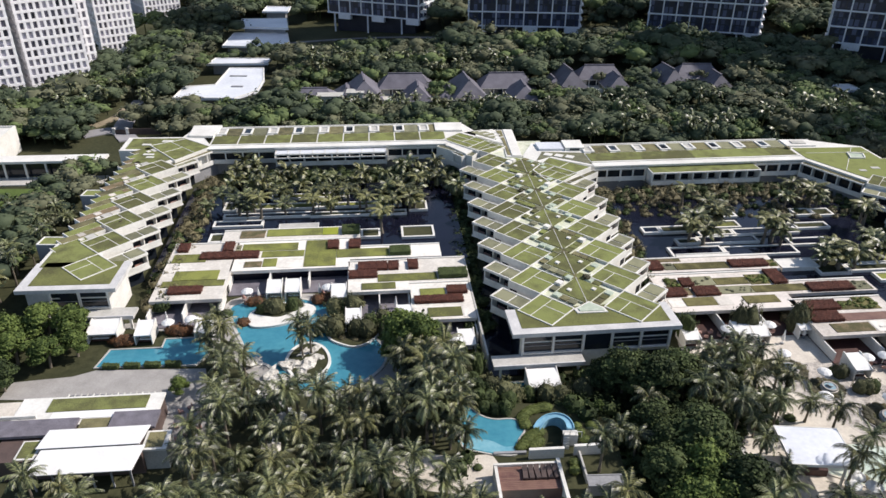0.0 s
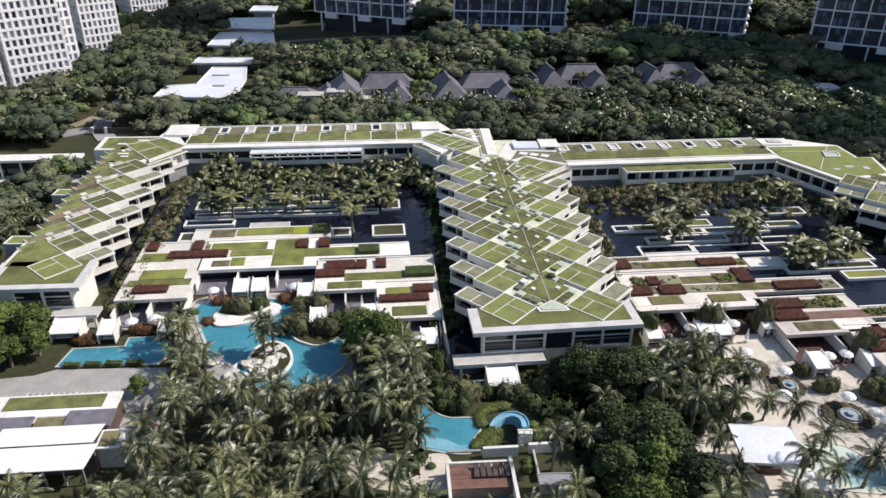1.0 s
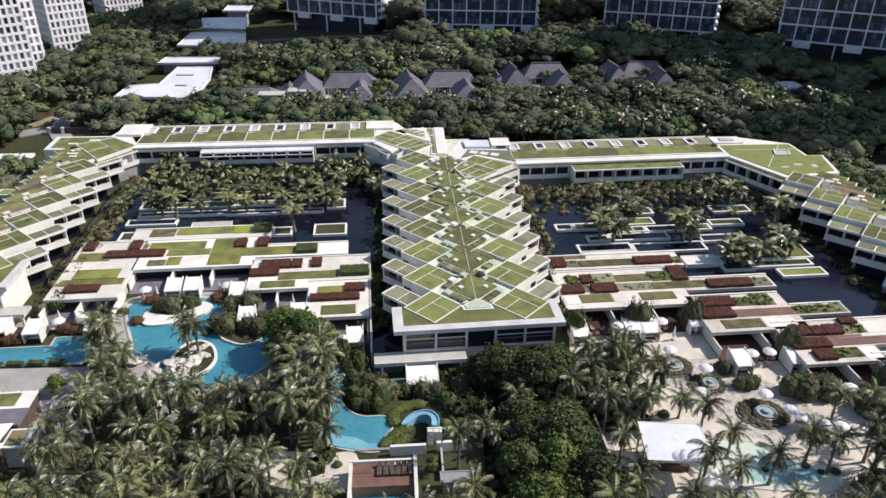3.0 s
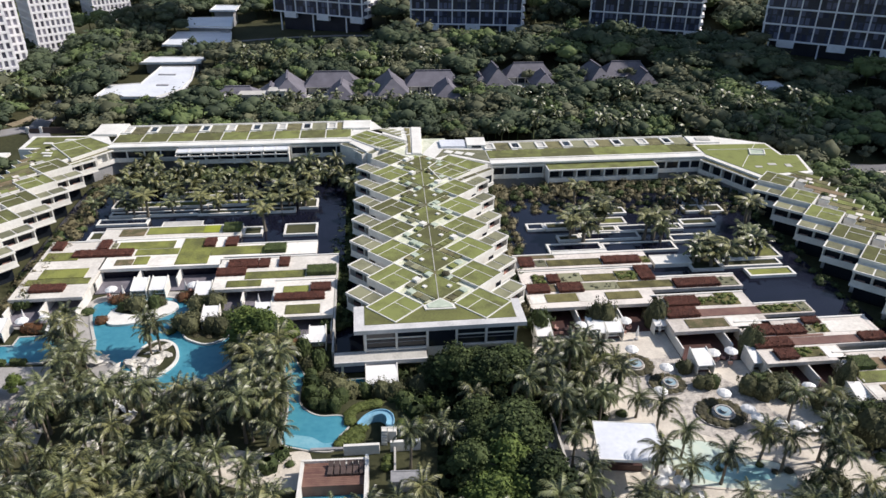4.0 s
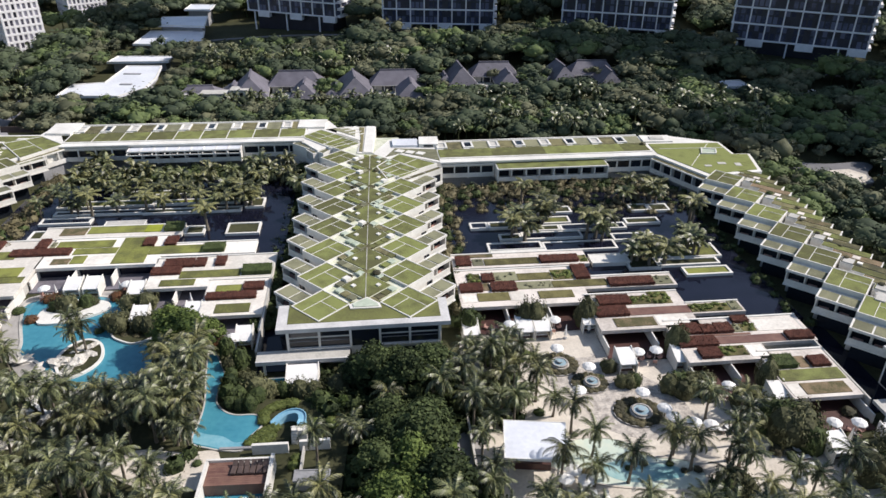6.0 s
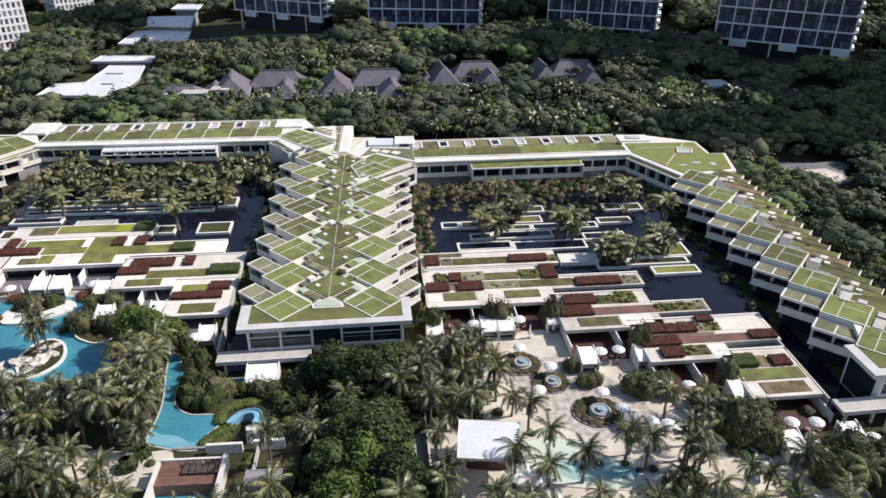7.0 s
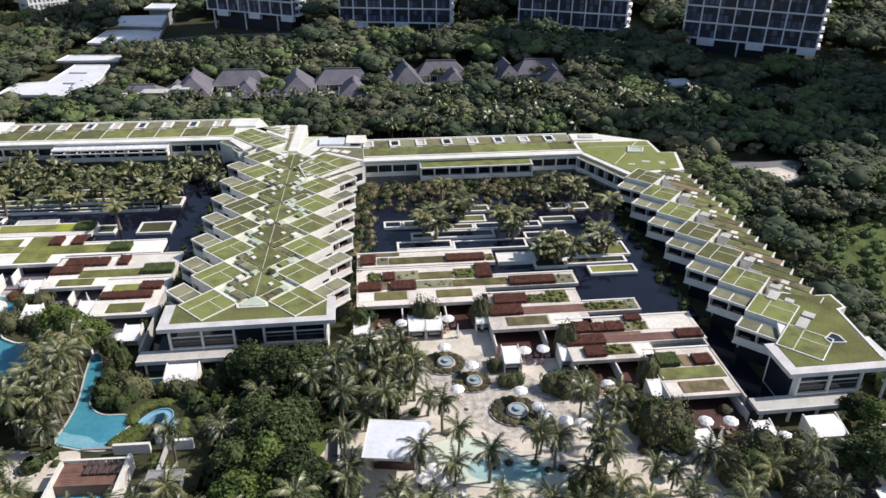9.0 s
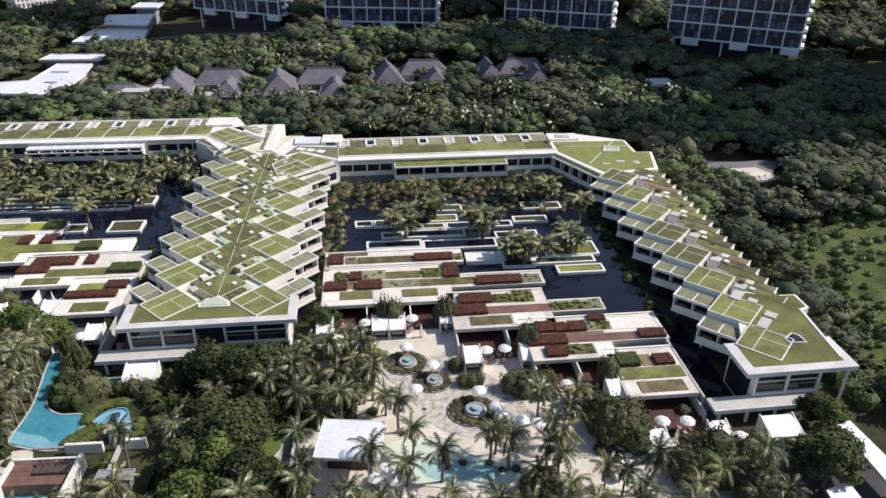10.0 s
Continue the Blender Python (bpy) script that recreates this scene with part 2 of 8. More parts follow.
def spline(points, steps=6):
    """A smooth closed outline through a few plan points."""
    out, n = [], len(points)
    for k in range(n):
        p0, p1, p2, p3 = (Vector(points[(k + d) % n]) for d in (-1, 0, 1, 2))
        for s in range(steps):
            t = s / steps
            out.append(tuple(0.5 * (2 * p1 + (p2 - p0) * t + (2 * p0 - 5 * p1 + 4 * p2 - p3) * t * t + (3 * p1 - p0 - 3 * p2 + p3) * t ** 3)))
    area = sum(a[0] * b[1] - b[0] * a[1] for a, b in zip(out, out[1:] + out[:1]))
    return out if area > 0 else out[::-1]


def oval(x, y, rx, ry, n=28, turn=0.0):
    c, s = math.cos(radians(turn)), math.sin(radians(turn))
    return [(x + rx * math.cos(a) * c - ry * math.sin(a) * s, y + rx * math.cos(a) * s + ry * math.sin(a) * c) for a in (2 * math.pi * k / n for k in range(n))]


def grown(outline, d):
    """The outline moved outwards by d."""
    n, out = len(outline), []
    for k in range(n):
        a, b, c = Vector(outline[k - 1]), Vector(outline[k]), Vector(outline[(k + 1) % n])
        e = ((b - a).normalized() + (c - b).normalized()).normalized()
        out.append((b.x + e.y * d, b.y - e.x * d))
    return out


def rim(outline, z0, z1, w):
    """A kerb that follows a closed outline."""
    bm, out, n = bmesh.new(), grown(outline, w), len(outline)
    vs = [[bm.verts.new((*p, z)) for p in line] for line in (outline, out) for z in (z0, z1)]
    for k in range(n):
        j = (k + 1) % n
        bm.faces.new((vs[1][k], vs[3][k], vs[3][j], vs[1][j]))
        bm.faces.new((vs[3][k], vs[2][k], vs[2][j], vs[3][j]))
        bm.faces.new((vs[0][k], vs[1][k], vs[1][j], vs[0][j]))
    return bm


def part(name, bm, mat, parent=None, label="", smooth=False):
    me = bpy.data.meshes.new(name)
    if isinstance(bm, bmesh.types.BMesh):
        bmesh.ops.recalc_face_normals(bm, faces=bm.faces)
        bm.to_mesh(me)
        bm.free()
    else:
        me.from_pydata(*bm)
    me.materials.append(mat)
    if smooth:
        me.polygons.foreach_set("use_smooth", [True] * len(me.polygons))
    ob = new(name, me)
    if parent:
        ob.parent = parent
    if label:
        ob["label"] = label
    return ob


def thing(name, label, category, m=None, group="", kind=""):
    ob = new(name)
    if m is not None:
        ob.matrix_world = m
    return tagged(ob, label, category, group, kind)


def solo(name, bm, mat, label, category, group="", kind="", m=None, smooth=False):
    ob = part(name, bm, mat, smooth=smooth)
    if m is not None:
        ob.matrix_world = m
    return tagged(ob, label, category, group, kind)


def flipped(bm):
    """The mirror image across x."""
    for v in bm.verts:
        v.co.x = -v.co.x
    return bm


def bumpiness(d, seed):
    p = Vector(d)
    o = Vector((seed * 1.7, seed * 0.9, 0))
    return 1 + 0.34 * noise.noise(p * 1.5 + o) + 0.24 * noise.noise(p * 3.4 + o) + 0.10 * noise.noise(p * 7.0 + o)


def lumpy_crown(seed, quads, leaf, dense=2, flat=0.35):
    """A crown of radius one: a dented body, and leaves that stand on it. Returns the body's points and triangles and the leaves' corners."""
    rnd = np.random.default_rng(seed)
    ball = bmesh.new()
    bmesh.ops.create_icosphere(ball, subdivisions=dense, radius=1.0)
    ball.verts.index_update()
    core = np.array([v.co * bumpiness(v.co, seed) * 0.84 for v in ball.verts])
    tris = np.array([[v.index for v in f.verts] for f in ball.faces])
    ball.free()
    d = rnd.normal(size=(quads, 3))
    d[:, 2] = np.abs(d[:, 2]) * (1 - flat) + d[:, 2] * flat
    d /= np.linalg.norm(d, axis=1, keepdims=True)
    p = d * np.array([[bumpiness(v, seed)] for v in d]) * (0.90 + 0.26 * rnd.random((quads, 1)) ** 1.5)
    face = d + np.array([0, 0, 0.3]) + rnd.normal(size=d.shape) * 0.5
    face /= np.linalg.norm(face, axis=1, keepdims=True)
    a = np.cross(face, rnd.normal(size=face.shape))
    a /= np.linalg.norm(a, axis=1, keepdims=True)
    b = np.cross(face, a)
    s = leaf * (0.55 + 0.9 * rnd.random((quads, 1)))
    return core, tris, np.stack([p + a * s, p + b * s * 0.6 + face * s * 0.12, p - a * s, p - b * s * 0.6], 1).reshape(-1, 3)


GRID = 6.0      # degrees by which the whole resort is turned

# ---- ground ----
def terrain(x, y):
    """Nearly level land that rises inland on one side and dips on the other."""
    back = min(max((y - 190) / 120, 0), 1.4)
    return -1.0 + back * (2.0 + 4.5 * math.tanh((x - 10) / 90))


def ground_sheet():
    bm = bmesh.new()
    xs = [-2600, -1200, -600, -350] + [-250 + 12.5 * k for k in range(49)] + [450, 700, 1300, 2600]
    ys = [-900, -300, -60, 0] + [12.5 * (k + 1) for k in range(36)] + [520, 700, 1200, 2600]
    vs = [[bm.verts.new((x, y, terrain(x, y))) for x in xs] for y in ys]
    for j in range(len(ys) - 1):
        for i in range(len(xs) - 1):
            bm.faces.new((vs[j][i], vs[j][i + 1], vs[j + 1][i + 1], vs[j + 1][i]))
    return bm


solo("ground", ground_sheet(), GROUND, "dark planted earth under trees and buildings", "ground", kind="structure", smooth=True)

# ---- the hotel wings ----
ROOF, SLAB, BASE = 6.2, 2.5, -1.0


def bay(wing, m, mirror, su=6.7, sv=6.75, u0=-6.7, v0=1.9, vd=3.3, balcony=True, lower=0.85):
    """One saw-tooth bay: a square block with a planted roof, and a balcony block that juts from its side.
    Local x runs along the courtyard wall, y away from it."""
    side = flipped if mirror else (lambda b: b)
    body = bmesh.new()
    box(body, 0, 0, BASE, su, sv, ROOF - 0.05)
    main = part("bay", side(body), WHITE, wing)
    main.matrix_local = m
    grass = bmesh.new()
    box(grass, 0.2, 0.2, ROOF - 0.05, su - 0.2, sv - 0.2, ROOF + 0.1)
    part("planted_roof", side(grass), GRASS, main, "green sedum roof")
    part("coping", side(ring(0, 0, su, sv, ROOF - 0.05, ROOF + 0.18, 0.17)), WHITE, main)
    part("divider", side(block(su * 0.36, 0.17, ROOF + 0.08, su * 0.36 + 0.1, sv - 0.17, ROOF + 0.14)), WHITE, main)
    part("divider", side(block(su * 0.36 + 0.1, sv * 0.62 - 0.1, ROOF + 0.08, su - 0.17, sv * 0.62, ROOF + 0.15)), WHITE, main)
    win = bmesh.new()
    box(win, 0.5, -0.05, 3.0, 1.9, 0.02, 4.9)
    part("window", side(win), GLASS, main)
    if not balcony:
        return main
    top = ROOF - lower
    bal = bmesh.new()
    for z in (SLAB,):
        hi = top - 0.35
        box(bal, u0, v0 + 1.3, z, 0, v0 + vd, hi)               # room
        box(bal, u0, v0, z, u0 + 0.22, v0 + 1.3, hi)            # outer fin
        box(bal, u0 * 0.5 - 0.1, v0 + 0.3, z, u0 * 0.5 + 0.1, v0 + 1.3, hi)
        box(bal, u0 + 0.22, v0, z, 0, v0 + 0.18, z + 1.0)   # parapet
    box(bal, u0 - 0.1, v0 - 0.1, SLAB - 0.3, 0, v0 + vd, SLAB)
    block_b = part("balcony", side(bal), WHITE, wing)
    block_b.matrix_local = m
    # Dark glass material here stands in for the shade under the balcony.
    part("undercroft", side(block(u0 + 0.8, v0 + 1.5, BASE, 0, v0 + vd - 0.2, SLAB - 0.3)), GLASS, block_b, "lower storey in dark glass, standing in for overhang shade")
    roof = bmesh.new()
    box(roof, u0 - 0.15, v0 - 0.15, top - 0.35, 0, v0 + vd + 0.1, top)
    part("balcony_roof", side(roof), WHITE, block_b)
    for a, b in ((u0 + 0.2, u0 * 0.52 - 0.15), (u0 * 0.52 + 0.15, -0.25)):
        g = bmesh.new()
        box(g, a, v0 + 0.25, top, b, v0 + vd - 0.3, top + 0.1)
        part("planted_roof", side(g), PALEBED, block_b, "pale dull green sedum strip")
    k2 = bmesh.new()
    frame_ring(k2, u0 - 0.15, v0 - 0.15, 0, v0 + vd + 0.1, top, top + 0.14, 0.2)
    part("coping", side(k2), WHITE, block_b)
    for a, b in ((u0 + 0.35, u0 * 0.5 - 0.25), (u0 * 0.5 + 0.25, -0.3)):
        g = bmesh.new()
        box(g, a, v0 + 1.26, SLAB + 0.05, b, v0 + 1.32, top - 0.6)
        part("glass_door", side(g), GLASS, block_b)
        s = bmesh.new()
        box(s, a + 0.3, v0 + 0.55, SLAB, a + 1.9, v0 + 1.15, SLAB + 0.42, 0.06)
        box(s, a + 0.3, v0 + 1.0, SLAB + 0.42, a + 1.9, v0 + 1.15, SLAB + 0.85, 0.04)
        part("built_in_sofa", side(s), PINK, block_b, "pink cushioned bench")
    return main


def turn_at(x, y, degrees):
    return pose(x, y, 0, 0, 0, degrees)


def wing_front(wing, m, width, depth, terrace=None, bays=None, open_from=None):
    """The seaward end: a wide white roof slab with planted top, posts, glazing and a terrace slab below. Local x across, y inwards."""
    def put(name, bm, mat, label=""):
        ob = part(name, bm, mat, wing, label)
        ob.matrix_local = m
        return ob
    # Fascia colour is darkened for the side turned away from the sun.
    put("end_roof", block(0, 0, ROOF - 0.75, width, depth, ROOF - 0.03), SHADEBOARD)
    put("planted_roof", block(1.7, 1.5, ROOF - 0.03, width - 1.4, depth, ROOF + 0.03), OLDGRASS)
    put("end_wall", block(1.4, 0.55, BASE, open_from or width - 1.4, depth, ROOF - 0.75), WHITE)
    put("side_glazing", block(1.32, 1.1, BASE + 0.3, 1.4, depth - 0.4, ROOF - 0.9), GLASS)
    x0, x1 = terrace or (-3.0, width * 0.62)
    low = 2.0
    if open_from:
        put("post", block(width - 1.2, 0.4, BASE, width - 0.9, 0.7, ROOF - 0.75), WHITE)
    else:
        put("recess", block(width * 0.42, 0.44, low + 0.2, width * 0.59, 0.55, ROOF - 0.8), GLASS, "dark glazed recess")
    for b0, b1 in bays or ((1.7, width * 0.42), (width * 0.59, width - 1.7)):
        for c0, c1 in ((b0, (b0 + b1) / 2), ((b0 + b1) / 2, b1)):
            put("window", block(c0 + 0.2, 0.45, low + 0.45, c1 - 0.2, 0.55, 4.0), GLASS)
            put("window", block(c0 + 0.2, 0.45, 4.35, c1 - 0.2, 0.55, ROOF - 0.8), GLASS)
            put("transom", block(c0 + 0.2, 0.36, 3.5, c1 - 0.2, 0.44, 3.58), GREY)
            put("post", block(c0 - 0.18, 0.1, low, c0 + 0.18, 0.54, ROOF - 0.75), WHITE)
        put("post", block(b1 - 0.18, 0.1, low, b1 + 0.18, 0.54, ROOF - 0.75), WHITE)
        put("sill", block(b0, 0.05, low + 0.15, b1, 0.5, low + 0.4), WHITE)
        put("window", block(b0, 0.45, BASE + 0.3, b1, 0.55, low - 0.6), GLASS)
    put("terrace_slab", block(x0, -2.2, low - 0.5, x1, 0.5, low), PALE)
    put("terrace_edge", block(x0, -2.45, low - 0.55, x1, -2.2, low + 0.12), SHADEBOARD)
    for k in range(4):
        put("post", block(x0 + 1 + (x1 - x0 - 2) * k / 3, -1.8, BASE, x0 + 1.35 + (x1 - x0 - 2) * k / 3, -1.45, low - 0.5), WHITE)


def spine_unit(wing, x, y, turn, n, r=4.45):
    """One piece of the roof between the two rows of bays: a planted diamond with a pale ridge, ringed by small beds, roof lights and vents."""
    m = turn_at(x, y, turn + 45)
    d = r * 1.414
    h = d / 2
    ob = part("spine_roof", block(-h, -h, ROOF - 0.3, h, h, ROOF - 0.02), SPINEROOF, wing)
    ob.matrix_local = m
    part("planted_roof", block(-h + 0.18, -h + 0.18, ROOF - 0.02, h - 0.18, h - 0.18, ROOF + 0.08), GRASS, ob)
    ridge = part("ridge_strip", block(-0.06, -r + 0.3, ROOF + 0.08, 0.06, r - 0.3, ROOF + 0.12), PALE, ob)
    ridge.matrix_local = pose(0, 0, 0, 0, 0, -45)
    cap = part("ridge_bed", block(-1.0, -1.0, ROOF - 0.3, 1.0, 1.0, ROOF + 0.045), DRYGRASS, ob)
    cap.matrix_local = pose(0, 0, 0, 0, 0, -45) @ pose(0, -PITCH / 2, 0, 0, 0, 45)
    rnd = random.Random(n)
    cell = d / 4
    for sx, sy in ((0, -1), (-1, 0), (0, 1), (1, 0)):
        for k in range(4):
            a0, a1 = -h + cell * k + 0.08, -h + cell * (k + 1) - 0.08
            b0, b1 = h + 0.12, h + 1.45
            c = (a0, -b1, a1, -b0) if sy < 0 else (a0, b0, a1, b1) if sy > 0 else (-b1, a0, -b0, a1) if sx < 0 else (b0, a0, b1, a1)
            kind = rnd.choice(("bed", "bed", "bed", "glass", "glass", "vent", "dry", "pale", "none", "none"))
            if kind in ("bed", "dry", "pale"):
                part("small_bed", block(c[0], c[1], ROOF - 0.1, c[2], c[3], ROOF + 0.06 + 0.005 * (n % 3)), GRASS if kind == "bed" else PALEBED if kind == "pale" else DRYGRASS, ob)
            elif kind == "glass":
                part("skylight", block(c[0], c[1], ROOF - 0.1, c[2], c[3], ROOF + 0.14, 0.12), SKYGLASS, ob, "milky green skylight glass")
            elif kind == "vent":
                part("roof_vent", block(c[0] + 0.1, c[1] + 0.1, ROOF - 0.1, c[2] - 0.1, c[3] - 0.1, ROOF + 0.5), WHITE, ob)
    for sx in (-1, 1):                                      # low boxes on the diamond itself
        part("roof_vent", block(sx * 1.5 - 0.35, -sx * 1.5 - 0.35, ROOF + 0.05, sx * 1.5 + 0.35, -sx * 1.5 + 0.35, ROOF + 0.3), WHITE, ob)


PITCH = 9.45

# central wing: bays on both sides of a spine
cw = thing("hotel_wing", "white hotel wing with saw-tooth bays and planted diamond roofs", "building", group="hotel wings")
A = 4.5
ax = Vector((-math.sin(radians(A)), math.cos(radians(A)), 0)) * PITCH
for k in range(9):
    p = Vector((12.1, 97.3, 0)) + ax * k
    bay(cw, turn_at(p.x, p.y, A - 45), False, balcony=k < 7)
    if k < 7:
        p = Vector((35.9, 99.4, 0)) + ax * k
        bay(cw, turn_at(p.x, p.y, A + 45), True)
for k in range(7):
    p = Vector((23.6, 103.9, 0)) + ax * k
    spine_unit(cw, p.x, p.y, A, k)
deck = part("roof_deck", block(-7.2, -4, BASE, 7.2, 78, ROOF - 0.35), SPINEROOF, cw)
deck.matrix_local = turn_at(24.0, 101.0, A)


def sloping_plot(wing, corners, z, mat, lines=(), coping=0.3):
    """A four-sided planted roof on its walls, with a white coping and dividing strips that run from edge to edge."""
    part("wall", slab(grown(corners, coping), BASE, z - 0.06), WHITE, wing)
    part("planted_roof", slab(corners, z - 0.06, z + 0.04), mat, wing)
    part("coping", rim(corners, z - 0.06, z + 0.14, coping), WHITE, wing)
    a, b, c, d = (Vector(p) for p in corners)
    for across, t, u0, u1 in lines:
        p, q = (a.lerp(b, t), d.lerp(c, t)) if across else (a.lerp(d, t), b.lerp(c, t))
        p, q = p.lerp(q, u0), p.lerp(q, u1)
        ob = part("divider", block(0, -0.06, z + 0.03, (q - p).length, 0.06, z + 0.10), WHITE, wing)
        ob.matrix_local = pose(p.x, p.y, 0, 0, 0, math.degrees(math.atan2(q.y - p.y, q.x - p.x)))


sloping_plot(cw, [(24.2, 150.4), (35.0, 160.2), (25.8, 166.0), (21.2, 157.9)], ROOF, GRASS, ((True, 0.62, 0, 1), (False, 0.5, 0.62, 1)))
sloping_plot(cw, [(26.2, 148.5), (36.4, 158.2), (35.6, 159.2), (25.2, 149.4)], ROOF - 0.45, DRYGRASS, ((True, 0.33, 0, 1), (True, 0.66, 0, 1)), 0.2)
room_side = pose(26.6, 148.2, 0, 0, 0, 43.5)
for k in range(3):
    ob = part("window", block(1.2 + 4.4 * k, -0.12, SLAB + 0.5, 4.2 + 4.4 * k, -0.02, ROOF - 1.4), GLASS, cw)
    ob.matrix_local = room_side
    ob = part("parapet", block(0.4 + 4.4 * k, -0.5, SLAB - 0.2, 4.6 + 4.4 * k, -0.1, SLAB + 0.5), WHITE, cw)
    ob.matrix_local = room_side
sloping_plot(cw, [(8.5, 170.3), (15.0, 175.0), (3.9, 183.8), (-0.2, 178.5)], ROOF, GRASS, ((True, 0.3, 0, 1), (False, 0.3, 0, 1), (False, 0.62, 0.3, 1), (True, 0.66, 0.3, 1)))
sloping_plot(cw, [(6.9, 167.6), (8.2, 170.0), (-0.3, 177.4), (-1.8, 174.4)], ROOF - 0.5, PALEBED, ((False, 0.5, 0, 1),), 0.2)
part("wall", slab([(15.4, 167.0), (19.4, 167.0), (18.4, 187.2), (10.0, 187.0), (5.0, 184.6), (15.2, 176.4)], BASE, ROOF - 0.1), WHITE, cw)
part("planted_roof", slab([(15.8, 168.0), (16.6, 168.0), (15.4, 186.4), (13.9, 186.4), (15.2, 178.0)], ROOF - 0.1, ROOF + 0.02), DRYGRASS, cw)
part("planted_roof", slab([(13.6, 179.2), (13.2, 184.0), (9.6, 186.2), (7.0, 184.6)], ROOF - 0.1, ROOF + 0.02), PALEBED, cw)
part("coping", slab([(16.9, 167.2), (19.2, 167.2), (18.2, 187.0), (15.8, 187.0)], ROOF - 0.1, ROOF + 0.12), WHITE, cw)
for k in range(4):
    ob = part("roof_strip", block(0, 0, ROOF - 0.1, 4.6 - 0.5 * k, 0.5, ROOF + 0.06), WHITE, cw)
    ob.matrix_local = pose(9.2 + 1.3 * k, 184.6 - 1.7 * k, 0, 0, 0, 28)
wing_front(cw, turn_at(10.9, 90.6, 6.5), 27.2, 7.0, (-3.2, 11.2))
sk = part("skylight_base", slab([(21.8, 96.6), (26.8, 97.1), (26.4, 98.4), (24.2, 100.2), (21.4, 97.8)], ROOF - 0.05, ROOF + 0.18), WHITE, cw)
part("skylight", slab([(22.3, 97.0), (26.3, 97.4), (26.0, 98.2), (24.2, 99.7), (22.0, 97.9)], ROOF + 0.18, ROOF + 0.3), SKYGLASS, sk, "milky green skylight glass")


def outer_steps(wing, x, y, a, n, mirror, length=5.6):
    """The stepped outer edge of a side wing: narrow planted strips set like saw teeth."""
    for j in range(n):
        p = Vector((x, y, 0)) + Vector((-math.sin(radians(a)), math.cos(radians(a)), 0)) * 3.15 * j
        side = flipped if mirror else (lambda b: b)
        body = part("strip_roof", side(block(-3, 0, BASE, length, 2.23, ROOF - 0.12)), WHITE, wing)
        body.matrix_local = turn_at(p.x, p.y, a + (45 if mirror else -45))
        part("planted_roof", side(block(-2.9, 0.14, ROOF - 0.12, length - 0.16, 2.1, ROOF - 0.02)), (GRASS, DRYGRASS, DRYGRASS, BROWNBED, GRASS)[(j * 7) % 5], body)
        part("coping", side(block(length - 0.16, 0, ROOF - 0.12, length, 2.23, ROOF + 0.04)), WHITE, body)
        if j % 3 == 0:
            part("roof_pad", side(block(-2.7, 0.1, ROOF - 0.1, -0.9, 2.1, ROOF + 0.06)), PALE, body, "weathered pale roof pad")
            part("roof_vent", side(block(-0.4, 0.7, ROOF - 0.1, 0.5, 1.5, ROOF + 0.22)), CREAM, body)
        elif j % 3 == 1:
            part("roof_pad", side(block(0.6, 0.4, ROOF - 0.1, 1.9, 1.7, ROOF + 0.05)), SHADETAN, body, "weathered tan roof pad")
            part("planted_roof", side(block(-2.6, 0.5, ROOF - 0.1, -1.2, 1.8, ROOF + 0.03)), BROWNBED, body)


def outer_box(wing, x0, y0, x1, y1):
    """A small flat-roofed box that stands out of a wing's outer side."""
    ob = part("outer_box", block(x0, y0, BASE, x1, y1, ROOF - 0.5), GREY, wing)
    part("planted_roof", block(x0 + 0.3, y0 + 0.3, ROOF - 0.5, x1 - 0.3, y1 - 0.3, ROOF - 0.4), GRASS, ob)
    part("coping", ring(x0, y0, x1, y1, ROOF - 0.5, ROOF - 0.3, 0.3), WHITE, ob)


# eastern wing
rw = thing("hotel_wing", "white hotel wing with saw-tooth balconies beside a green field", "building", group="hotel wings")
A = 7.0
ax = Vector((-math.sin(radians(A)), math.cos(radians(A)), 0)) * 9.25
for k in range(8):
    p = Vector((104.7, 87.5, 0)) + ax * k
    bay(rw, turn_at(p.x, p.y, A - 45), False, u0=-6.5, v0=2.7, balcony=k < 7)
outer_steps(rw, 112.6, 102.5, A - 1.0, 18, False)
for bx, by, bw, bd in ((109.6, 92.2, 1.6, 3.2), (112.0, 95.2, 1.8, 1.6), (108.4, 100.4, 1.6, 3.0), (111.0, 99.4, 1.4, 1.2)):
    vb = part("roof_vent", block(0, 0, ROOF, bw, bd, ROOF + 0.3), PALE, rw)
    vb.matrix_local = turn_at(bx, by, -38)
part("coping", slab([(119.0, 84.5), (119.3, 84.5), (119.0, 97.3), (118.6, 97.3)], ROOF - 0.05, ROOF + 0.12), WHITE, rw)
wing_front(rw, turn_at(104.0, 80.4, 7.0), 17.0, 7.4, (-5.2, 9.6), [(1.7, 11.4)], 11.6)
part("end_roof", slab([(106, 88), (119.4, 89.2), (119.2, 97.2), (120.6, 97.9), (120.1, 101.9), (116.2, 101.6), (110, 103)], SLAB, ROOF - 0.06), WHITE, rw)
part("planted_roof", slab([(107.0, 85.6), (118.5, 87.0), (118.6, 97.4), (120.1, 98.1), (119.6, 101.5), (116.0, 101.2), (110.5, 102.4)], ROOF - 0.06, ROOF + 0.036), OLDGRASS, rw)
sk = part("skylight_kerb", rim([(112.9, 88.9), (113.1, 88.0), (115.5, 88.0), (115.2, 89.6), (114.4, 90.2)], ROOF, ROOF + 0.25, 0.22), WHITE, rw)
part("skylight", slab([(112.9, 88.9), (113.1, 88.0), (115.5, 88.0), (115.2, 89.6), (114.4, 90.2)], ROOF, ROOF + 0.12), GLASS, sk)

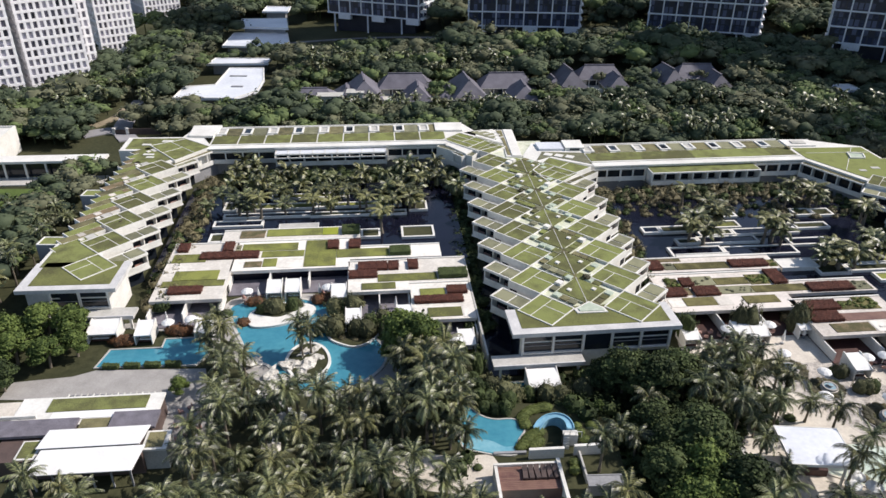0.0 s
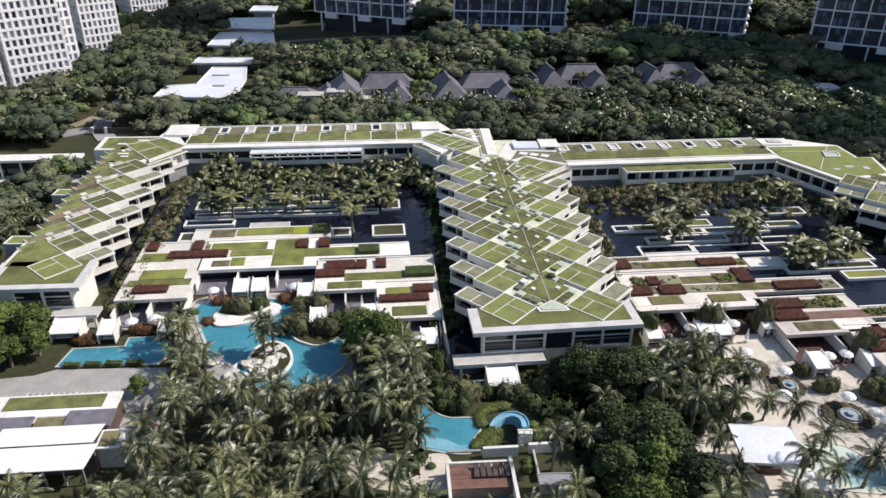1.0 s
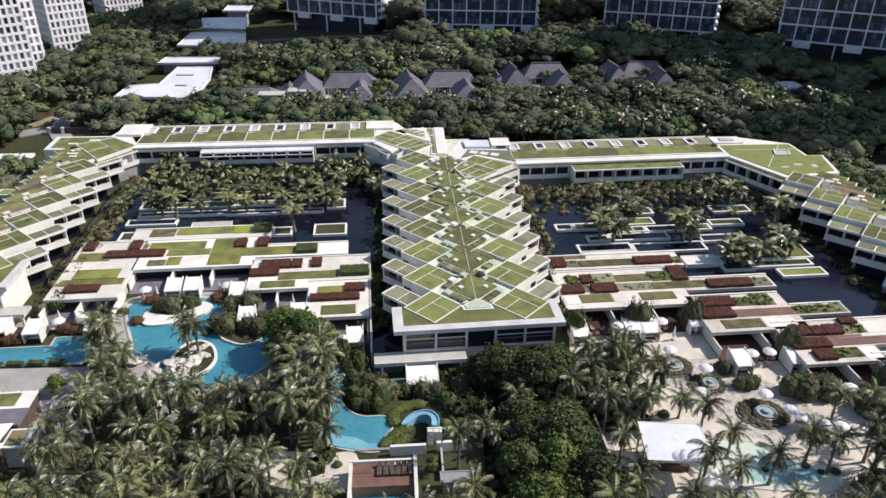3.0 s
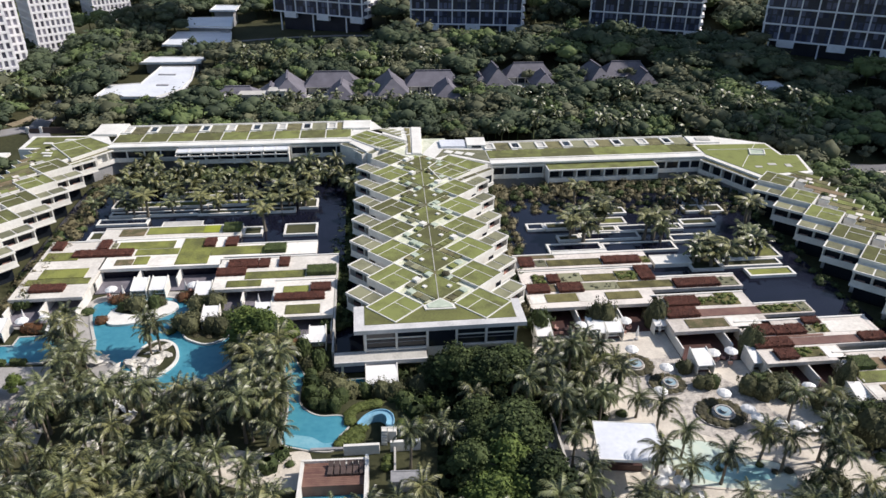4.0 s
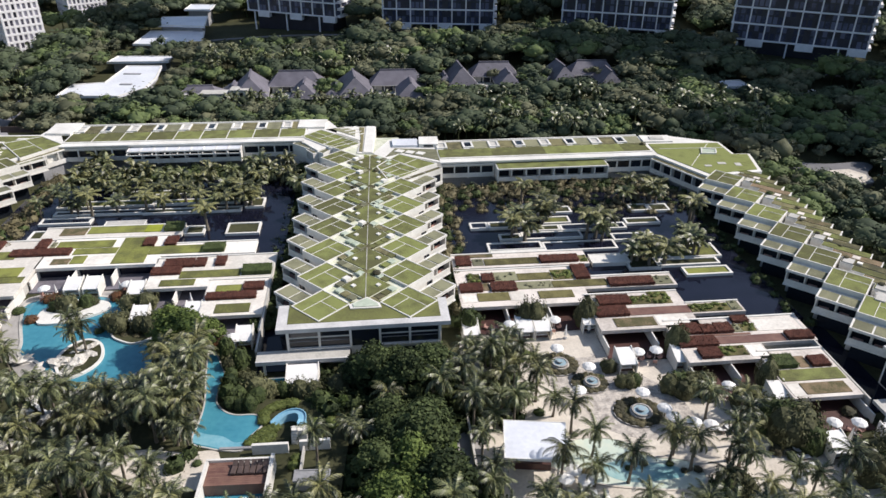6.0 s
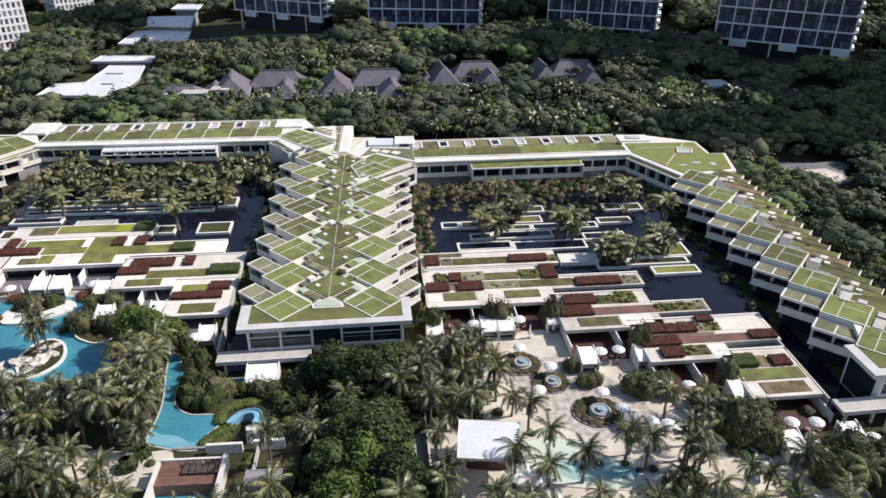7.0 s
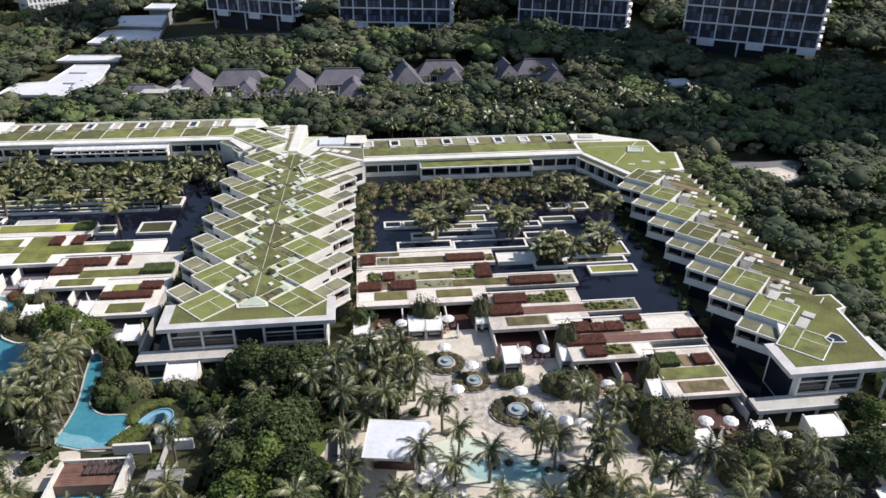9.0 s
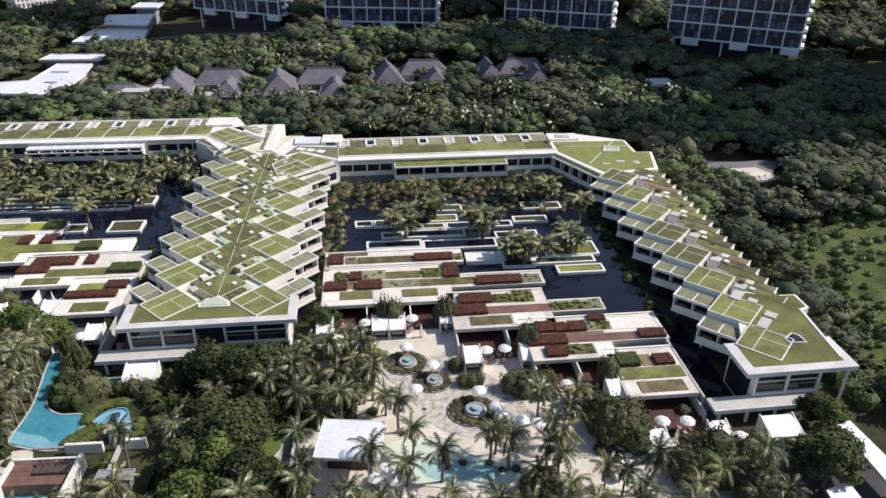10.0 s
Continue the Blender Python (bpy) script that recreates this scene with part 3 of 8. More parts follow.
# western wing
lw = thing("hotel_wing", "white hotel wing with saw-tooth balconies and planted roofs beside palms", "building", group="hotel wings")
A = 6.0
ax = Vector((-math.sin(radians(A)), math.cos(radians(A)), 0)) * 9.45
for k in range(6):
    p = Vector((-58.1, 110.4, 0)) + ax * k
    bay(lw, turn_at(p.x, p.y, A + 45), True, balcony=k < 6)
outer_steps(lw, -68.0, 119.5, A - 0.5, 17, True)
wing_front(lw, turn_at(-72.0, 101.6, 4.5), 16.6, 9.5, (5.0, 19.5), [(5.4, 15.0)])
part("end_roof", slab([(-72.4, 110), (-60, 110), (-66.0, 121.0), (-72.9, 118.8)], BASE, ROOF - 0.06), WHITE, lw)
part("planted_roof", slab([(-71.6, 109.6), (-61, 110), (-66.4, 120.2), (-72.2, 118.2)], ROOF - 0.06, ROOF + 0.03), GRASS, lw)


outer_box(lw, -78.8, 141.2, -73.6, 144.4)
outer_box(lw, -77.0, 118.7, -72.0, 122.0)


def bar(name, label, x, y, a, length, depth, jut, spans, canopy=False, gap=0.25):
    """A straight back wing: deep planted roof with roof lights along the rear, a room front, and a jutting balcony front."""
    wing = thing(name, label, "building", turn_at(x, y, a), group="hotel wings")
    part("wall", block(0, 0.6, SLAB - 0.35, length, depth, ROOF - 0.4), WHITE, wing)
    # Grey instead of white: the shade below the balconies is put into the colour.
    part("lower_wall", block(0.2, 1.2, BASE, length - 0.2, depth - 0.2, SLAB - 0.35), GREY, wing, "lower storey in grey, with shade put into the colour")
    part("roof", block(-0.2, 0, ROOF - 0.4, length + 0.2, depth, ROOF), WHITE, wing)
    n = round(length / 6.7)
    for k in range(n):
        x0, x1 = length * k / n + gap, length * (k + 1) / n - gap * 0.4
        part("planted_roof", block(x0, 2.9, ROOF, x1, depth * 0.58, ROOF + 0.1), GRASS, wing)
        part("planted_roof", block(x0 + 1.6, depth * 0.6, ROOF, x1, depth - 0.8, ROOF + 0.08), PALEBED if k % 2 else DRYGRASS, wing)
        part("roof_light", ring(x0 - 0.1, depth * 0.62, x0 + 2.6, depth - 1.4, ROOF, ROOF + 0.35, 0.5), WHITE, wing)
        part("roof_light_glass", block(x0 + 0.4, depth * 0.62 + 0.5, ROOF, x0 + 2.1, depth - 1.9, ROOF + 0.12), GLASS if k % 2 else PALE, wing)
    part("coping", block(-0.2, depth - 0.4, ROOF, length + 0.2, depth, ROOF + 0.25), WHITE, wing)
    part("coping", block(-0.2, 2.3, ROOF, length + 0.2, 2.75, ROOF + 0.2), WHITE, wing)
    for x0, x1, j in spans:
        lo = ROOF - 0.9 if j else ROOF - 0.62
        part("balcony_roof", block(x0, -j, lo - 0.3, x1, 2.2, lo), WHITE, wing)
        if j and canopy:
            part("canopy_sheet", block(x0 + 0.3, -j + 0.4, lo, x1 - 0.3, 2.0, lo + 0.06), ROOFWHITE, wing, "pale metal canopy")
            part("canopy_beam", block(x0, -j - 0.9, lo - 0.9, x1, -j - 0.65, lo - 0.65), WHITE, wing)
            for k in range(10):
                xx = x0 + (x1 - x0 - 0.2) * k / 9
                part("canopy_rib", block(xx, -j + 0.1, lo + 0.06, xx + 0.2, 2.1, lo + 0.16), WHITE, wing)
                part("canopy_rib", block(xx, -j - 0.9, lo - 0.62, xx + 0.2, -j, lo - 0.45), WHITE, wing)
        else:
            part("planted_roof", block(x0 + 0.3, -j + 0.4, lo, x1 - 0.3, 2.0, lo + 0.08), GRASS, wing)
        part("balcony_slab", block(x0, -j, SLAB - 0.35, x1, 0.6, SLAB), WHITE, wing)
        part("parapet", block(x0, -j, SLAB, x1, -j + 0.18, SLAB + 0.75), WHITE, wing)
        rooms = max(1, round((x1 - x0) / 6.7))
        for k in range(rooms):
            a0, a1 = x0 + (x1 - x0) * k / rooms, x0 + (x1 - x0) * (k + 1) / rooms
            part("fin", block(a0, -j - 0.05, SLAB - 0.6, a0 + 0.3, 0.6, lo - 0.3), WHITE, wing)
            mid = (a0 + a1) / 2
            part("fin", block(mid - 0.12, -j, SLAB, mid + 0.12, 0.6, lo - 0.3), WHITE, wing)
            for g0, g1 in ((a0 + 0.3, mid - 0.12), (mid + 0.12, a1)):
                part("glass_door", block(g0, -j * 0.4 + 0.5, SLAB, g1, -j * 0.4 + 0.6, lo - 0.3), GLASS, wing)
                part("lintel", block(g0, -j * 0.4 + 0.4, lo - 0.75, g1, -j * 0.4 + 0.5, lo - 0.3), WHITE, wing)
        part("fin", block(x1 - 0.3, -j - 0.05, SLAB - 0.6, x1, 0.6, lo - 0.3), WHITE, wing)
    return wing


rb = bar("hotel_wing", "straight white hotel wing with a planted roof behind ponds", 36.3, 160.8, 6.6, 53.4, 14.6, 3.5,
         [(0, 13.0, 0.0), (13.2, 40.6, 3.4), (40.8, 53.4, 0.0)], False, 0.02)
lb = bar("hotel_wing", "straight white hotel wing with a planted roof behind palms", -59.5, 169.6, 5.6, 60.5, 16.2, 3.0,
         [(0, 16.6, 0.0), (16.8, 44.8, 2.6), (45.0, 60.5, 0.0)], True)


def room_front(wing, m, length):
    """A facade of rooms with balconies, set before a plain wall."""
    def put(name, bm, mat):
        ob = part(name, bm, mat, wing)
        ob.matrix_local = m
    lo = ROOF - 0.62
    put("balcony_roof", block(0, -1.4, lo - 0.3, length, 0.2, lo), WHITE)
    put("planted_roof", block(0.3, -1.1, lo, length - 0.3, 0, lo + 0.08), DRYGRASS)
    put("balcony_slab", block(0, -1.4, SLAB - 0.35, length, 0, SLAB), WHITE)
    put("parapet", block(0, -1.4, SLAB, length, -1.22, SLAB + 0.75), WHITE)
    # Lower wall in grey, a colour that carries the shade under the slab.
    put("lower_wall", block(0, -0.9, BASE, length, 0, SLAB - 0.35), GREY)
    n = round(length / 3.3)
    for k in range(n):
        a0, a1 = length * k / n, length * (k + 1) / n
        put("fin", block(a0, -1.38, SLAB, a0 + 0.25, 0, lo - 0.3), WHITE)
        put("glass_door", block(a0 + 0.25, -0.1, SLAB, a1, -0.02, lo - 0.3), GLASS)
    put("fin", block(length - 0.25, -1.38, SLAB, length, 0, lo - 0.3), WHITE)


# the corner links
link = thing("hotel_wing", "white hotel corner link with a planted roof and roof box", "building", group="hotel wings")
part("wall", slab([(89.2, 167.0), (98.2, 153.4), (112, 157), (113.4, 168.6), (109.4, 168.4), (108.5, 176.8), (96.4, 181.4), (88.2, 180.8)], BASE, ROOF - 0.05), WHITE, link)
part("planted_roof", slab([(90.2, 168.0), (99.0, 155.0), (111.2, 158), (112.6, 168.0), (108.6, 168.0), (107.8, 176.0), (97.6, 175.4), (89.6, 174.8)], ROOF - 0.05, ROOF + 0.06), GRASS, link)
part("roof_box", slab([(88.6, 175.8), (96.4, 176.4), (96.2, 181.0), (88.4, 180.6)], ROOF - 0.05, ROOF + 0.3), WHITE, link)
part("roof_box", block(90.6, 177.4, ROOF + 0.3, 94.2, 179.4, ROOF + 0.5), PALE, link)
part("skylight_kerb", rim([(101.2, 167.8), (104.6, 168.0), (105.4, 170.6), (102.2, 171.4)], ROOF, ROOF + 0.4, 0.35), WHITE, link)
part("skylight", slab([(101.2, 167.8), (104.6, 168.0), (105.4, 170.6), (102.2, 171.4)], ROOF, ROOF + 0.22), SKYGLASS, link, "milky skylight glass")
for bx, by, bw, bd in ((103.0, 161.0, 2.0, 1.2), (99.4, 159.4, 1.6, 1.0), (107.0, 160.0, 1.4, 1.8)):
    part("roof_pad", block(bx, by, ROOF, bx + bw, by + bd, ROOF + 0.14), PALE, link)
for xa, ya, xb, yb in ((91.5, 171.2, 107.8, 172.4), (96.2, 159.8, 105, 175.4)):
    dv = Vector((xb - xa, yb - ya, 0))
    ln = part("divider", block(0, -0.07, ROOF + 0.05, dv.length, 0.07, ROOF + 0.13), WHITE, link)
    ln.matrix_local = pose(xa, ya, 0, 0, 0, math.degrees(math.atan2(dv.y, dv.x)))
room_front(link, turn_at(89.3, 166.9, -56.8), 16.0)
link = thing("hotel_wing", "white hotel corner link with a planted roof near the road", "building", group="hotel wings")
part("wall", slab([(-58.9, 171.3), (-67.6, 186.0), (-68.6, 178.4), (-82.3, 177.6), (-81.2, 168.0), (-76.6, 168.2), (-75.6, 158.8), (-67.2, 158.8)], BASE, ROOF - 0.05), WHITE, link)
part("planted_roof", slab([(-60.8, 170.9), (-67.6, 177.4), (-80.8, 176.6), (-80.0, 169.2), (-75.8, 169.2), (-74.8, 159.6), (-68.2, 159.6)], ROOF - 0.05, ROOF + 0.05), GRASS, link)
room_front(link, turn_at(-67.2, 158.8, 56.4), 15.0)
sloping_plot(link, [(-64.9, 161.4), (-59.2, 170.8), (-67.0, 176.4), (-74.2, 171.2)], ROOF + 0.12, GRASS, ((True, 0.55, 0, 1), (False, 0.5, 0, 0.55)))
for bx, by, bw, bd in ((-74.0, 164.8, 2.6, 0.9), (-72.6, 163.0, 1.8, 0.8), (-76.8, 171.6, 2.2, 1.0), (-72.6, 174.2, 2.6, 1.2)):
    part("roof_pad", block(bx, by, ROOF, bx + bw, by + bd, ROOF + 0.16), WHITE, link)
part("roof_box", slab([(-60.5, 178.0), (-60.5, 186.8), (-68.0, 186.2), (-67.0, 178.2)], ROOF - 0.05, ROOF + 0.5), WHITE, link)
link = thing("hotel_wing", "white flat link between two wings of the hotel", "building", group="hotel wings")
part("facade_wall", slab([(-3.6, 180.4), (5.4, 168.6), (8, 172), (8.4, 185.6), (4.0, 187)], BASE, ROOF - 0.1), WHITE, link)
room_front(link, turn_at(-3.4, 180.2, -52.7), 14.6)
part("wall", slab([(0.5, 174.4), (8, 172), (8.4, 185.6), (5.0, 192.0), (0.0, 192.0)], BASE, ROOF - 0.12), WHITE, link)
part("roof_box", slab([(-2.5, 184.9), (4.8, 185.4), (4.6, 191.8), (-3.0, 191.2)], ROOF - 0.05, ROOF + 0.4), WHITE, link)
part("wall", slab([(19.6, 160.0), (26.4, 166.2), (36.5, 161.2), (35.4, 177.6), (22.5, 176.6), (19.6, 168.0)], BASE, ROOF - 0.12), WHITE, link)
part("planted_roof", slab([(26.8, 167.4), (36.0, 162.4), (35.2, 170.0), (24.6, 170.4), (22.6, 164.4)], ROOF - 0.12, ROOF - 0.02), PALEBED, link, "thin pale sedum with white walks")
for k in range(3):
    part("roof_pad", slab([(24.6 + 2.6 * k, 168.0 - 0.7 * k), (26.4 + 2.6 * k, 167.2 - 0.7 * k), (27.2 + 2.6 * k, 168.8 - 0.7 * k), (25.4 + 2.6 * k, 169.6 - 0.7 * k)], ROOF - 0.02, ROOF + 0.1), WHITE, link)
part("roof_box", slab([(24.0, 171.2), (30.2, 171.5), (29.9, 176.4), (23.4, 176.0)], ROOF - 0.12, ROOF + 0.45), ROOFWHITE, link)
part("roof_box", slab([(30.6, 171.4), (35.4, 171.6), (35.2, 177.4), (30.3, 177.0)], ROOF - 0.12, ROOF + 0.75), WHITE, link)
part("window", block(31.8, 171.3, ROOF + 0.1, 34.2, 171.55, ROOF + 0.55), GLASS, link)

# ---- towers ----
def grid_tower(label, x, y, a, width, depth, height, base, cell_w, cell_h, skin, pane, thick, group, stilts=False):
    """A tall block whose facades are a lattice of floors and uprights with panes set back."""
    tower = thing("apartment_tower", label, "building", pose(x, y, base, 0, 0, a), group=group)
    foot = 0 if stilts else -8
    part("core", block(0.5, 0.5, foot, width - 0.5, depth - 0.5, height), pane, tower)
    n, m, f = round(width / cell_w), round(depth / cell_w), round(height / cell_h)
    first = None
    spots = [(width * k / n, yy) for k in range(n + 1) for yy in (0, depth)] + [(xx, depth * k / m) for k in range(1, m) for xx in (0, width)]
    for xx, yy in spots:
        if first is None:
            first = part("upright", block(-thick, -thick, foot, thick, thick, height), skin, tower)
            ob = first
        else:
            ob = new("upright", first.data)
            ob.parent = tower
        ob.location = (xx, yy, 0)
    first = None
    for k in range(f + 1):
        if first is None:
            first = part("floor_band", ring(-0.5, -0.5, width + 0.5, depth + 0.5, -thick, thick, 1.0), skin, tower)
            ob = first
        else:
            ob = new("floor_band", first.data)
            ob.parent = tower
        ob.location = (0, 0, height * k / f)
    if stilts:                                                  # set-back entrance storey on posts, and bays that hang a little lower
        part("entrance_storey", block(3, 3, -9, width - 3, depth - 2, 0), pane, tower)
        for k in range(0, n, 3):
            part("post", block(width * k / n + 2.6, 0.4, -9, width * k / n + 3.2, 1.0, 0), skin, tower)
        for k in range(1, n, 3):
            part("hanging_bay", ring(width * k / n - 0.2, -0.7, width * (k + 1) / n + 0.2, 1.4, -2.2, -0.2, 0.25), skin, tower)
            part("bay_floor", block(width * k / n - 0.2, -0.7, -2.5, width * (k + 1) / n + 0.2, 1.4, -2.2), skin, tower)
    return tower


def glazing(tower, width, depth, height, cell_w, cell_h, mat, share, seed, gap=0.5):
    """Panes of many brightnesses behind the lattice, on the two sides that can be seen."""
    rnd = random.Random(seed)
    f = round(height / cell_h)
    bm = bmesh.new()
    for length, along in ((width, True), (depth, False)):
        n = round(length / cell_w)
        for k in range(n):
            for j in range(f):
                if rnd.random() < share:
                    a0, a1 = length * k / n + gap, length * (k + 1) / n - gap
                    z0, z1 = height * j / f + gap * rnd.uniform(0.8, 1.6), height * (j + 1) / f - gap
                    if along:
                        box(bm, a0, 0.3, z0, a1, 0.5, z1)
                    else:
                        box(bm, width - 0.5, a0, z0, width - 0.3, a1, z1)
    part("window_panes", bm, mat, tower)["kind"] = "stuff"


def side_balconies(tower, width, depth, height, floors):
    """Bright rounded balcony slabs stacked on the sunny end."""
    first = None
    for k in range(floors):
        if first is None:
            first = part("balcony", block(width, 2, -0.5, width + 1.5, depth * 0.55, 0.6, 0.1), TOWERWHITE, tower)
            ob = first
        else:
            ob = new("balcony", first.data)
            ob.parent = tower
        ob.location = (0, 0, height * k / floors)


# The last two, never in view, are added and sized to shade the eastern woods.
for x, y, a, w, base in ((-56, 354, -22, 47, 7), (10, 328, -3, 49, 6.5), (89, 325, -17, 46, 7), (150, 288, -26, 48, 9.5), (230, 262, -38, 62, 9), (218, 217, -50, 26, 7)):
    tall = 84 if x < 200 else 112
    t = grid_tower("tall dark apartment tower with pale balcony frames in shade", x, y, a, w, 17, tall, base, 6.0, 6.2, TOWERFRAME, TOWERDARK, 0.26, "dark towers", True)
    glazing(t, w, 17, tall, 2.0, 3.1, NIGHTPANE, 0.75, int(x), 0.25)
    side_balconies(t, w, 17, tall, 27)
for x, y, a, w, d, base in ((-155.8, 226.3, 44, 18, 14, -3), (-142.1, 243.3, 44, 19, 14, -2), (-139, 258.5, 44, 12.5, 14, -2), (-141, 297, 44, 14.2, 15, -3), (-153.6, 378, 44, 18.5, 16, -5), (-190, 300, 44, 22, 16, -5)):
    t = grid_tower("tall white apartment tower with a grid of small windows", x, y, a, w, d, 64, base, 2.15, 3.0, TOWERWHITE, TOWERDARK, 0.42, "white towers")
    glazing(t, w, d, 64, 2.15, 3.0, WINDOW, 0.93, int(x), 0.35)

# ---- ponds of the two courtyards ----
GM = pose(0, 0, 0, 0, 0, GRID)
PAV, WATER, RIM = 1.8, 0.8, 1.35


def on_site(name, bm, mat, label, category, group="", kind=""):
    return solo(name, bm, mat, label, category, group, kind, GM)


on_site("water", block(-43, 121, BASE, 18, 163, WATER), POND, "still dark water of the western courtyard pond", "pond", kind="structure")
on_site("water", slab([(50, 118.3), (74, 118.3), (74, 97), (88, 97), (88, 92.3), (109.5, 92.3), (107, 152), (50, 152)], BASE, WATER),
        POND, "still dark water of the eastern courtyard pond", "pond", kind="structure")
on_site("moat", block(16.9, 88, BASE, 22, 122, BASE + 0.12), POND, "dark water channel beside the central wing", "pond", kind="structure")
on_site("moat", block(106.8, 70, BASE, 113, 92, BASE + 0.12), POND, "dark water channel beside the eastern wing", "pond", kind="structure")


def planter(p0, q0, p1, q1, fill, top=RIM):
    """A white kerbed basin standing in the pond, with grass, dark soil or water in it."""
    ob = thing("pond_planter", {"grass": "white kerbed basin with mown grass standing in the pond",
                                "soil": "white kerbed basin with dark planting standing in the pond",
                                "water": "white kerbed basin of dark water standing in the pond"}[fill], "planter", GM, group="pond planters")
    part("kerb", ring(p0, q0, p1, q1, WATER - 0.5, top, 0.45), WHITE, ob)
    part("filling", block(p0 + 0.45, q0 + 0.45, WATER - 0.4, p1 - 0.45, q1 - 0.45, top - 0.18), {"grass": ROOFLAWN, "soil": GROUND, "water": POND}[fill], ob)
    return ob


for args in ((5.2, 132.4, 12.2, 137.6, "soil"), (7.5, 145.6, 11.7, 150.4, "soil"), (3.7, 155.2, 8.3, 159.3, "grass"), (-34.0, 148.3, -30.9, 152.8, "soil"),
             (-34.8, 140.2, -24.2, 143.1, "water"), (-33.3, 144.4, -14.0, 146.6, "water"), (-14.4, 144.0, 6.9, 146.2, "soil"), (-3.3, 133.1, 0.8, 136.9, "soil"),
             (-34.5, 133.2, -28.9, 137.1, "soil"), (7.9, 123.4, 12.4, 127.3, "soil"), (-30, 148.4, -13, 151.5, "grass"), (-12.8, 148.6, 6, 151.0, "grass"), (-24, 154, -6, 156.5, "grass")):
    planter(*args)
for args in ((56.5, 130.1, 60.4, 133.0, "water"), (60.5, 130.0, 69.5, 133.0, "soil"), (61.9, 124.6, 66.6, 127.2, "soil"), (66.7, 124.4, 79.4, 127.6, "water"),
             (58.8, 119.3, 70.0, 123.4, "water"), (70.1, 119.0, 85.2, 122.9, "water"), (72.5, 131.3, 78.7, 134.6, "grass"), (68.0, 128.0, 75.6, 130.6, "soil"),
             (75.7, 127.8, 90.0, 130.6, "water"), (68.2, 136.4, 80.3, 139.6, "soil"), (93.7, 135.9, 98.1, 139.4, "soil"), (98.2, 135.5, 102.7, 139.1, "soil"),
             (90.5, 129.6, 98.1, 132.4, "soil"), (85.4, 122.4, 94.4, 125.5, "water"), (93.9, 114.1, 104.8, 119.7, "grass"), (84.7, 110.6, 91.0, 116.2, "soil"),
             (91.1, 111.2, 103.2, 113.9, "soil"), (94.7, 107.3, 103.9, 110.4, "grass")):
    planter(*args)

# ---- garden pavilions ----
def clipped_hedge(p0, q0, p1, q1, top, mat, label, seed, parent_m=GM, base=PAV):
    """A clipped box of foliage: a core with hundreds of short leaves standing out of it."""
    rnd = random.Random(seed)
    verts, faces = [], []

    def quad(c, n, size):
        n = (n + Vector((rnd.uniform(-0.7, 0.7), rnd.uniform(-0.7, 0.7), rnd.uniform(-0.4, 0.7)))).normalized()
        a = n.orthogonal().normalized()
        a.rotate(Matrix.Rotation(rnd.uniform(0, 6.3), 3, n))
        b = n.cross(a)
        k = len(verts)
        verts.extend([tuple(c + a * size), tuple(c + b * size * 0.7), tuple(c - a * size), tuple(c - b * size * 0.7)])
        faces.append((k, k + 1, k + 2, k + 3))

    core = bmesh.new()
    box(core, p0 + 0.1, q0 + 0.1, base - 0.02, p1 - 0.1, q1 - 0.1, top - 0.08)
    w, d, h = p1 - p0, q1 - q0, top - base
    for _ in range(int(min(1500, w * d * 46))):
        quad(Vector((rnd.uniform(p0, p1), rnd.uniform(q0, q1), top - rnd.uniform(0, 0.09))), Vector((0, 0, 1)), 0.115)
    for _ in range(int(min(500, w * h * 40))):
        quad(Vector((rnd.uniform(p0, p1), q0 + rnd.uniform(-0.05, 0.1), rnd.uniform(base, top))), Vector((0, -1, 0.2)), 0.11)
    for _ in range(int(min(260, d * h * 26))):
        quad(Vector((rnd.choice((p0, p1)), rnd.uniform(q0, q1), rnd.uniform(base, top))), Vector((0, 0, 1)), 0.11)
    ob = thing("clipped_hedge", label, "hedge", parent_m, group="roof hedges")
    part("hedge_core", core, mat, ob)
    part("leaves", (verts, [], faces), mat, ob)["kind"] = "stuff"
    return ob


def tufts(name, p0, q0, p1, q1, per_m2, size, mat, parent, label):
    """Low bushes of unlike size crowded on a bed."""
    rnd = np.random.default_rng(abs(int(p0 * 13 + q0 * 7)))
    verts, faces, n = [], [], 0
    for k in range(max(3, int((p1 - p0) * (q1 - q0) * per_m2))):
        core, tris, leaves = lumpy_crown(abs(int(p0 * 3)) + k % 5, 46, 0.2, 1, 0.5)
        r = size * rnd.uniform(0.5, 1.25)
        body = np.concatenate([core, leaves]) * np.array([r, r, r * 0.8]) + np.array([rnd.uniform(p0 + 0.3, p1 - 0.3), rnd.uniform(q0 + 0.3, q1 - 0.3), PAV + 0.1 + 0.3 * r])
        verts.append(body)
        faces += (tris + n).tolist() + (np.arange(len(leaves)).reshape(-1, 4) + n + len(core)).tolist()
        n += len(body)
    part(name, (np.concatenate(verts).tolist(), [], faces), mat, parent, label)["kind"] = "stuff"


